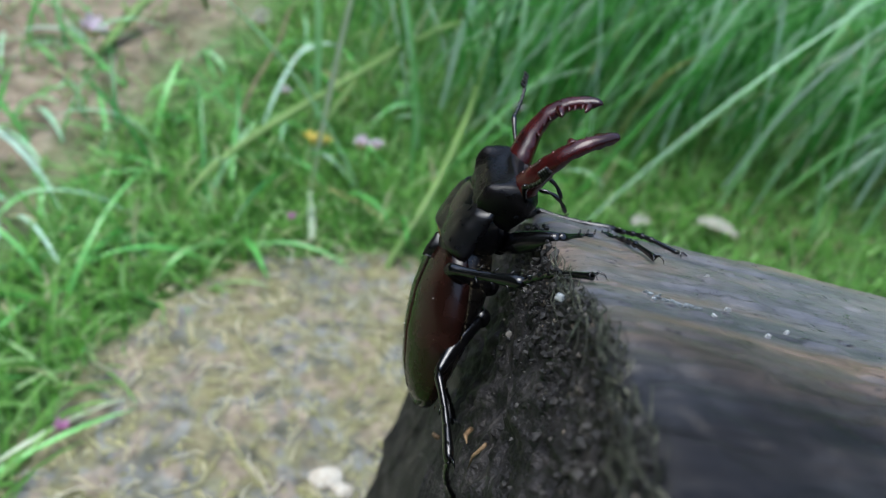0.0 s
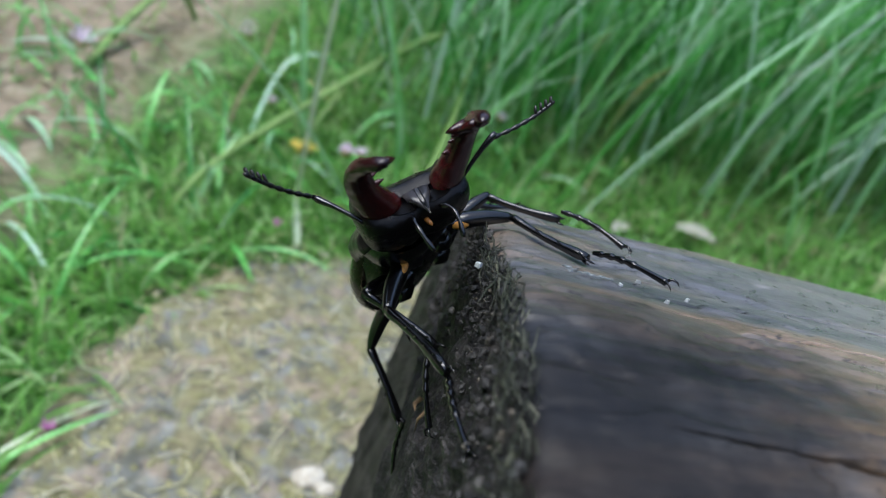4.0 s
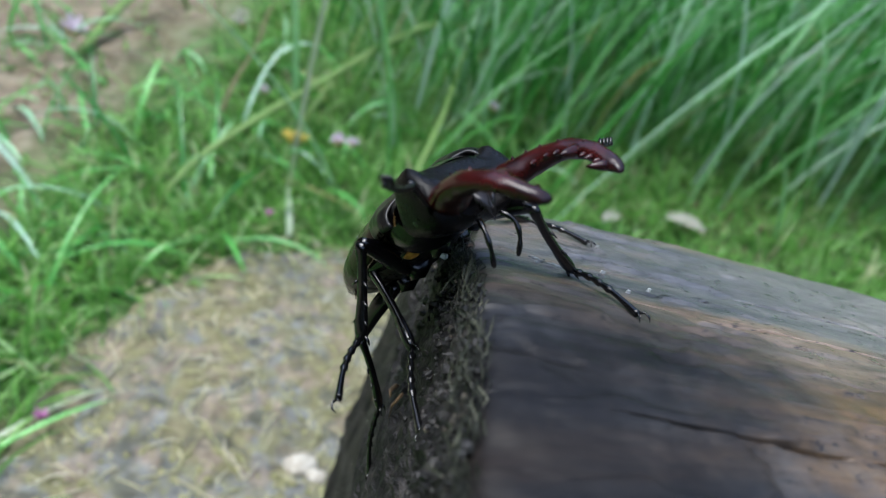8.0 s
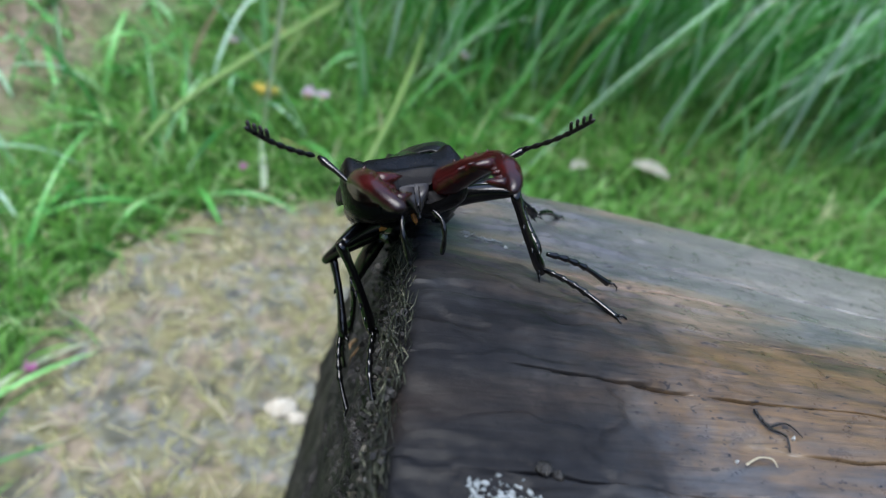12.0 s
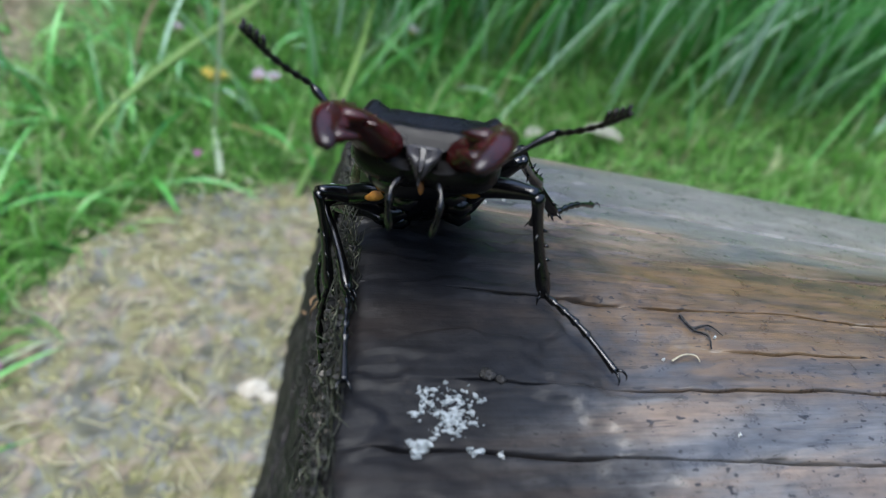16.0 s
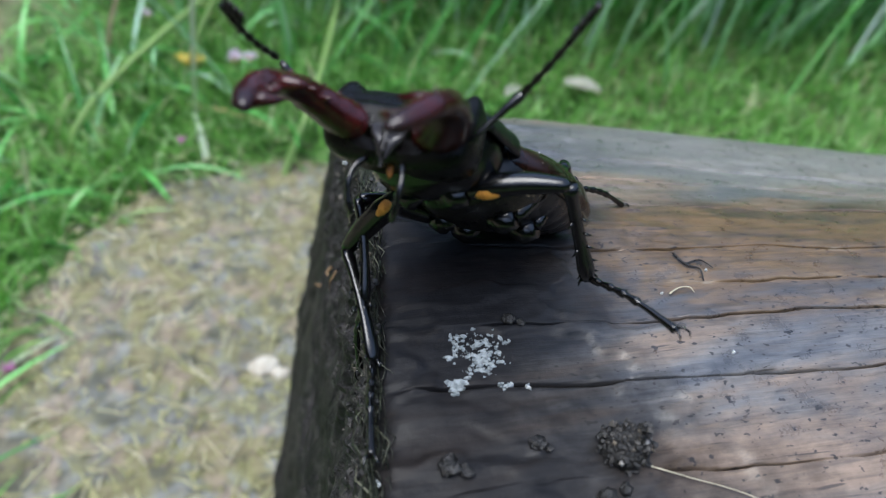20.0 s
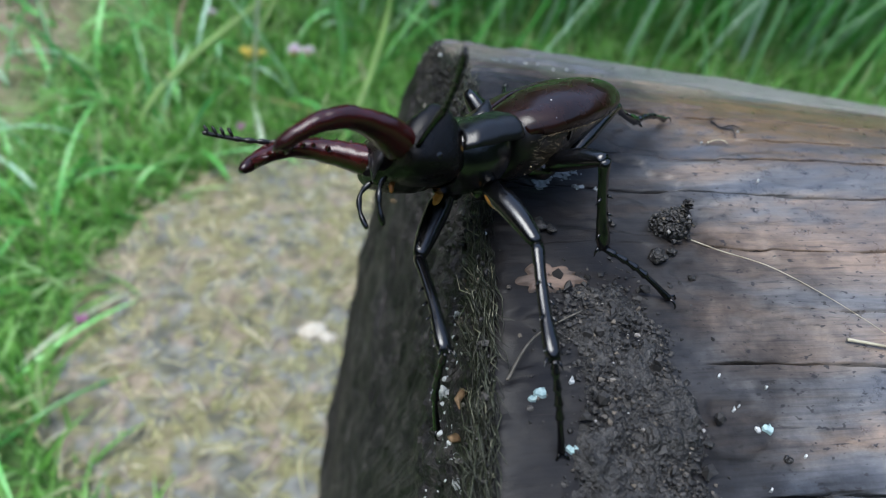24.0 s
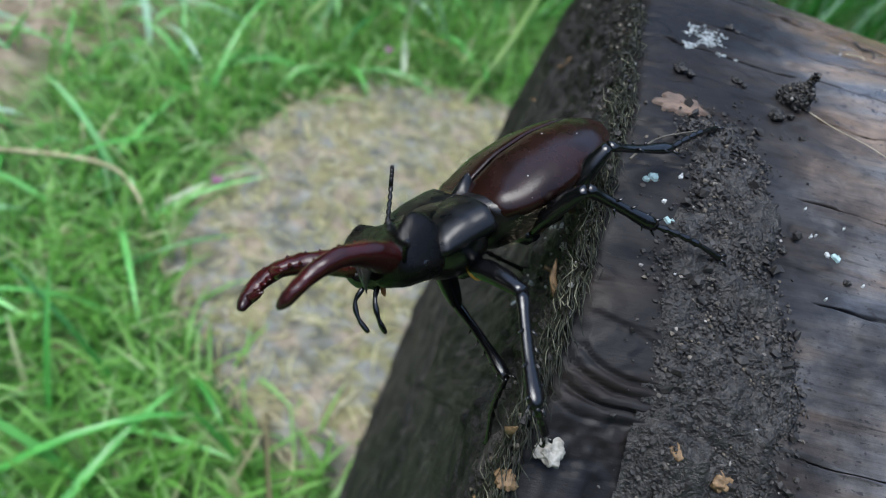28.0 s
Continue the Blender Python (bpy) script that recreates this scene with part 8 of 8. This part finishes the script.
    key(FEELERS["R"][0], [
        (0, 12.06, -15.97, -7.65, -30.8, -26.3, -72.1), (1, 11.47, -16.1, -7.69, -32.7, -27.8, -69.2), (2, 15.29, -13.92, -5.42, -30.1, -40.9, -75.4),
        (3, 14.2, -13.03, -4.08, -24.4, -27.3, -91.7), (3.5, 19.56, -10.96, -2.54, -29.5, -70.7, -77.1), (5.5, 19.51, -10.78, -7.57, -51.4, -68.4, -49.8),
        (6, 17.32, -12.39, -5.53, -32.7, -44.3, -70.2), (7, 19.92, -9.95, -7.73, -53.1, -40.3, -39.7), (8, 19.93, -13.16, -5.58, -48.6, -22.6, -29.5),
        (9, 17.85, -13.25, -6.85, -28.7, -37.3, -75.7), (10, 20.39, -6.39, -3.59, -11.6, -33.5, -93.5), (11, 16.13, -13.25, -3.43, -16.6, -52.3, -78),
        (11.5, 21.94, -9.38, -5.47, 12.4, -67.3, -108.3), (13.5, 22.28, -5.24, -3.92, -32, -38.9, -49.8), (14, 18.6, -9.66, -2.61, -21.9, -48.7, -63.6),
        (15, 18.7, -9.75, -2.61, -19.3, -53.8, -65), (16, 18.29, -9.07, -4.69, -31.6, -50.4, -49.5), (17, 19.02, -10.89, -1.34, -9.7, -55.2, -75.8),
        (18, 18.05, -12.18, -0.61, 8.2, -51.4, -97.7), (19, 19.67, -10.07, 0.18, -25.8, -54.7, -55.7), (20, 22.73, -5.53, -2.35, -45.2, -38.4, -15.4),
        (20.5, 21.09, -7.84, 0.35, -17, -55.4, -61.6), (21, 18.55, -9.8, 2.41, 16.6, -51.8, -104.9), (21.5, 18.07, -10.69, 0.25, 6.5, -40.6, -86.6),
        (23.5, 18.92, -12.15, -4.84, -9.1, -41.3, -56), (24, 18.66, -12.28, 1.05, -21.2, -41, -18.2), (25, 19.91, -11.44, -1.1, 10.6, -31.7, -81.6),
        (25.5, 19.29, -11.78, -0.53, 80.8, -52.6, 177.2), (26, 18.62, -12.08, 0.01, 80.7, -24.9, 160.9), (26.5, 18.95, -12.29, -0.25, 80.1, -48.4, 173),
        (27, 19.26, -12.48, -0.5, 14.3, -32.7, -95.6), (27.5, 20.22, -11.61, -0.46, 66.1, -41.3, -177.3), (28, 21.11, -10.64, -0.41, 70.5, -23.2, 162.8),
    ])
    key(FEELERS["R"][1], [
        (0, 14.64, -23.96, -3.5, 150.4, -7.9, -76.4), (1, 14.41, -23.85, -3.31, 149.7, -9.3, -77.5), (2, 17.07, -20.75, 0.69, 148.6, -9.3, -65.2),
        (3, 13.96, -21.39, 0.22, 152, -28.9, -79.8), (3.5, 20.34, -14.35, 7.42, 143.8, -25.8, -40.3), (5.5, 21.86, -13.57, 1.64, 143.7, -10.4, -33.3),
        (6, 19.62, -18.82, 1.12, 147.9, -11.9, -42.5), (7, 25.51, -14.58, -1.58, 147.8, -6.8, -33.9), (8, 27.42, -17.39, -2, 150.2, 0.1, -42.2),
        (9, 19.69, -20.47, -1.17, 152.8, -8, -49.7), (10, 19.92, -14.15, 1.56, 156.7, -5.5, -38.6), (11, 17.37, -19.08, 4.28, 163.6, -28.4, -51.9),
        (11.5, 20.66, -13.26, 4.3, 155.2, -19.4, -27.6), (13.5, 26.98, -10.8, 1.96, 159.6, -15.7, -32), (14, 21.58, -15.67, 5.03, 161.8, -22.5, -34.5),
        (15, 21.41, -15.55, 6.15, 160.1, -14, -30), (16, 22.75, -14.28, 3.61, 158.6, -8.5, -24.2), (17, 20.54, -16.85, 7.52, 160.7, -10.9, -24.9),
        (18, 17.11, -19.05, 8.06, 164.1, -17.7, -32.2), (19, 23.13, -15.15, 8.86, 159.4, -20.5, -20.8), (20, 31.13, -7.85, 4.55, 157, 2.6, 24.1),
        (20.5, 23.88, -13.01, 8.86, 160.6, -19.7, -2.8), (21, 16.81, -16.3, 10.96, -178.7, -34, -45), (21.5, 18.58, -19.35, 7.7, -146.1, -42.9, -83.6),
        (23.5, 23.74, -19.29, 2.72, -164.3, -14.1, -73.9), (24, 27.72, -15.26, 9.33, -173.7, -23.8, -20.9), (25, 21.07, -19.33, 3.83, -165.1, -0.7, -48.3),
        (25.5, 15.63, -11.6, 4.25, -163.9, -8.9, -91.1), (26, 8.36, -8.53, 5.04, -160, -11.5, -134), (26.5, 14.37, -11.73, 4.95, -163.1, -19.2, -103),
        (27, 18.48, -20.32, 4.56, -171, -22.3, -71.9), (27.5, 14.94, -11.86, 4.18, -161.6, -20.4, -103), (28, 11.06, -7.53, 4.1, -154.7, -19.1, -139.1),
    ])
    key(FEELERS["L"][0], [
        (0, 20.91, 2.22, -10.33, 0.6, -11.9, 24.2), (1, 20.69, 1.83, -10.76, 8.8, 3.5, 28.6), (2, 20.69, 5.51, -8.46, 5.5, -12.1, 12),
        (3, 20.54, 4.88, -11.53, 9.3, 18.9, 7.9), (3.5, 19.54, 8.33, -9.18, 8, -1.5, 57.9), (5.5, 16.21, 8.8, -12.23, 7.5, 5.2, 54),
        (6, 18.24, 6.76, -12.51, 4.2, -6.6, 44.2), (7, 16.15, 9.74, -11.52, 4.8, 7.5, 53.3), (8, 15.94, 6.51, -9.24, 4.9, 8.5, 48.7),
        (9, 18.57, 7.11, -7.9, 5.2, -7.5, 34.5), (10, 18.45, 13.91, -3.24, -10.3, -40.7, 82.3), (10.5, 20.24, 10, -6.35, -0, -37, 66.4),
        (11, 21.56, 5.58, -9.11, 5.4, -24, 52.6), (11.5, 15.29, 9.45, -9.59, -0, -6.1, 85.4), (13.5, 16.14, 14.21, -4.57, 4.3, -27, 68.4),
        (14, 20.45, 9.98, -7.81, -5.8, -24.9, 93), (15, 20.34, 9.89, -7.88, -2.8, -19.7, 88.5), (16, 19, 10.45, -10.59, 2.3, -18.7, 71),
        (17, 20.85, 8.91, -5.9, 2.6, -25.9, 68.3), (18, 21.88, 7.49, -4.4, -7.4, -30.9, 91.7), (19, 20.65, 9.8, -4.35, 0.5, -23.3, 71.7),
        (20, 16.1, 13.65, -4.49, -10.9, -45.6, 100.5), (21, 21.73, 10.35, 2.17, -16.2, -30.5, 110.1), (21.5, 22.3, 9.19, 1.99, -26.2, -21.5, 128.9),
        (23.5, 21.15, 7.93, -2.01, -4.3, -36.1, 75.5), (24, 21.55, 7.62, 4.47, -16.3, -30.3, 87.6), (25, 20.95, 8.59, 2.61, -21.9, -44.5, 91),
        (26, 21.83, 7.67, 4.02, -23.8, -46.7, 87.8), (27, 21, 7.61, 2.58, -34.8, -45.9, 99.5), (28, 19.48, 9.18, 4.14, -18.1, -39, 75.3),
    ])
    key(FEELERS["L"][1], [
        (0, 29.81, 6.21, -8.27, -157.3, 13.3, 36.2), (1, 28.95, 6.34, -11.34, -158.7, 23.3, 31.9), (2, 29.73, 7.43, -6.48, -154.2, -6.1, 44.6),
        (3, 29.32, 6.09, -14.57, -149.7, 8.8, 88.9), (3.5, 24.56, 16.35, -8.93, -152, 12, 95.1), (5.5, 21.92, 16.68, -13.11, -153.3, 7.7, 50.3),
        (6, 25.06, 13.4, -11.4, -151.6, -8.2, 66.2), (7, 21.76, 17.26, -12.76, -158.1, 8.5, 68.8), (8, 22.74, 14.24, -10.78, -155.1, 13.9, 108.5),
        (9, 26.95, 12.86, -6.57, -159.6, 1, 56.5), (10, 19.56, 22.11, 3.86, -162.1, -13.9, 93.4), (10.5, 23.56, 17.61, -0.08, -160.7, -6.7, 54),
        (11, 27.15, 12.91, -4.99, -164.8, 2.5, 21.3), (11.5, 16.12, 19.81, -8.49, -164.7, 9.2, 48.9), (13.5, 19.58, 22.88, 0.17, -176.3, -13.4, 43.1),
        (14, 19.93, 19.78, -3.24, -178.2, 8.5, 21.2), (15, 20.59, 19.22, -4.55, 177.1, 12.7, 21.6), (16, 22.03, 19.25, -7.43, 176.1, 11.5, 29.2),
        (17, 24.33, 17.65, -1.33, 173.5, 3.4, 20.2), (18, 21.61, 16.62, 1.05, 172.7, -2.2, 21.7), (19, 23.69, 18.96, -0.19, 170.7, 0.9, 23.9),
        (20, 14.85, 20.4, 2.51, 161.8, -28.8, 66.5), (21, 18.02, 20.49, 8.53, 175.4, -32.1, 29.9), (21.5, 15.62, 17.48, 6.18, 167.2, -33.9, 44.7),
        (23.5, 23.04, 15.22, 3.48, 162.5, -30, 60.3), (24, 21.9, 15.69, 9.19, 160.6, -28.8, 67), (25, 20.84, 15.27, 9.17, 165.3, -32.6, 61.5),
        (26, 22.08, 14.09, 10.83, 167.8, -36.4, 56.2), (27, 19.92, 14.03, 9.3, 162.5, -37, 64.2), (28, 21.34, 16.21, 10.03, 166.5, -34.5, 57.7),
    ])


motions()
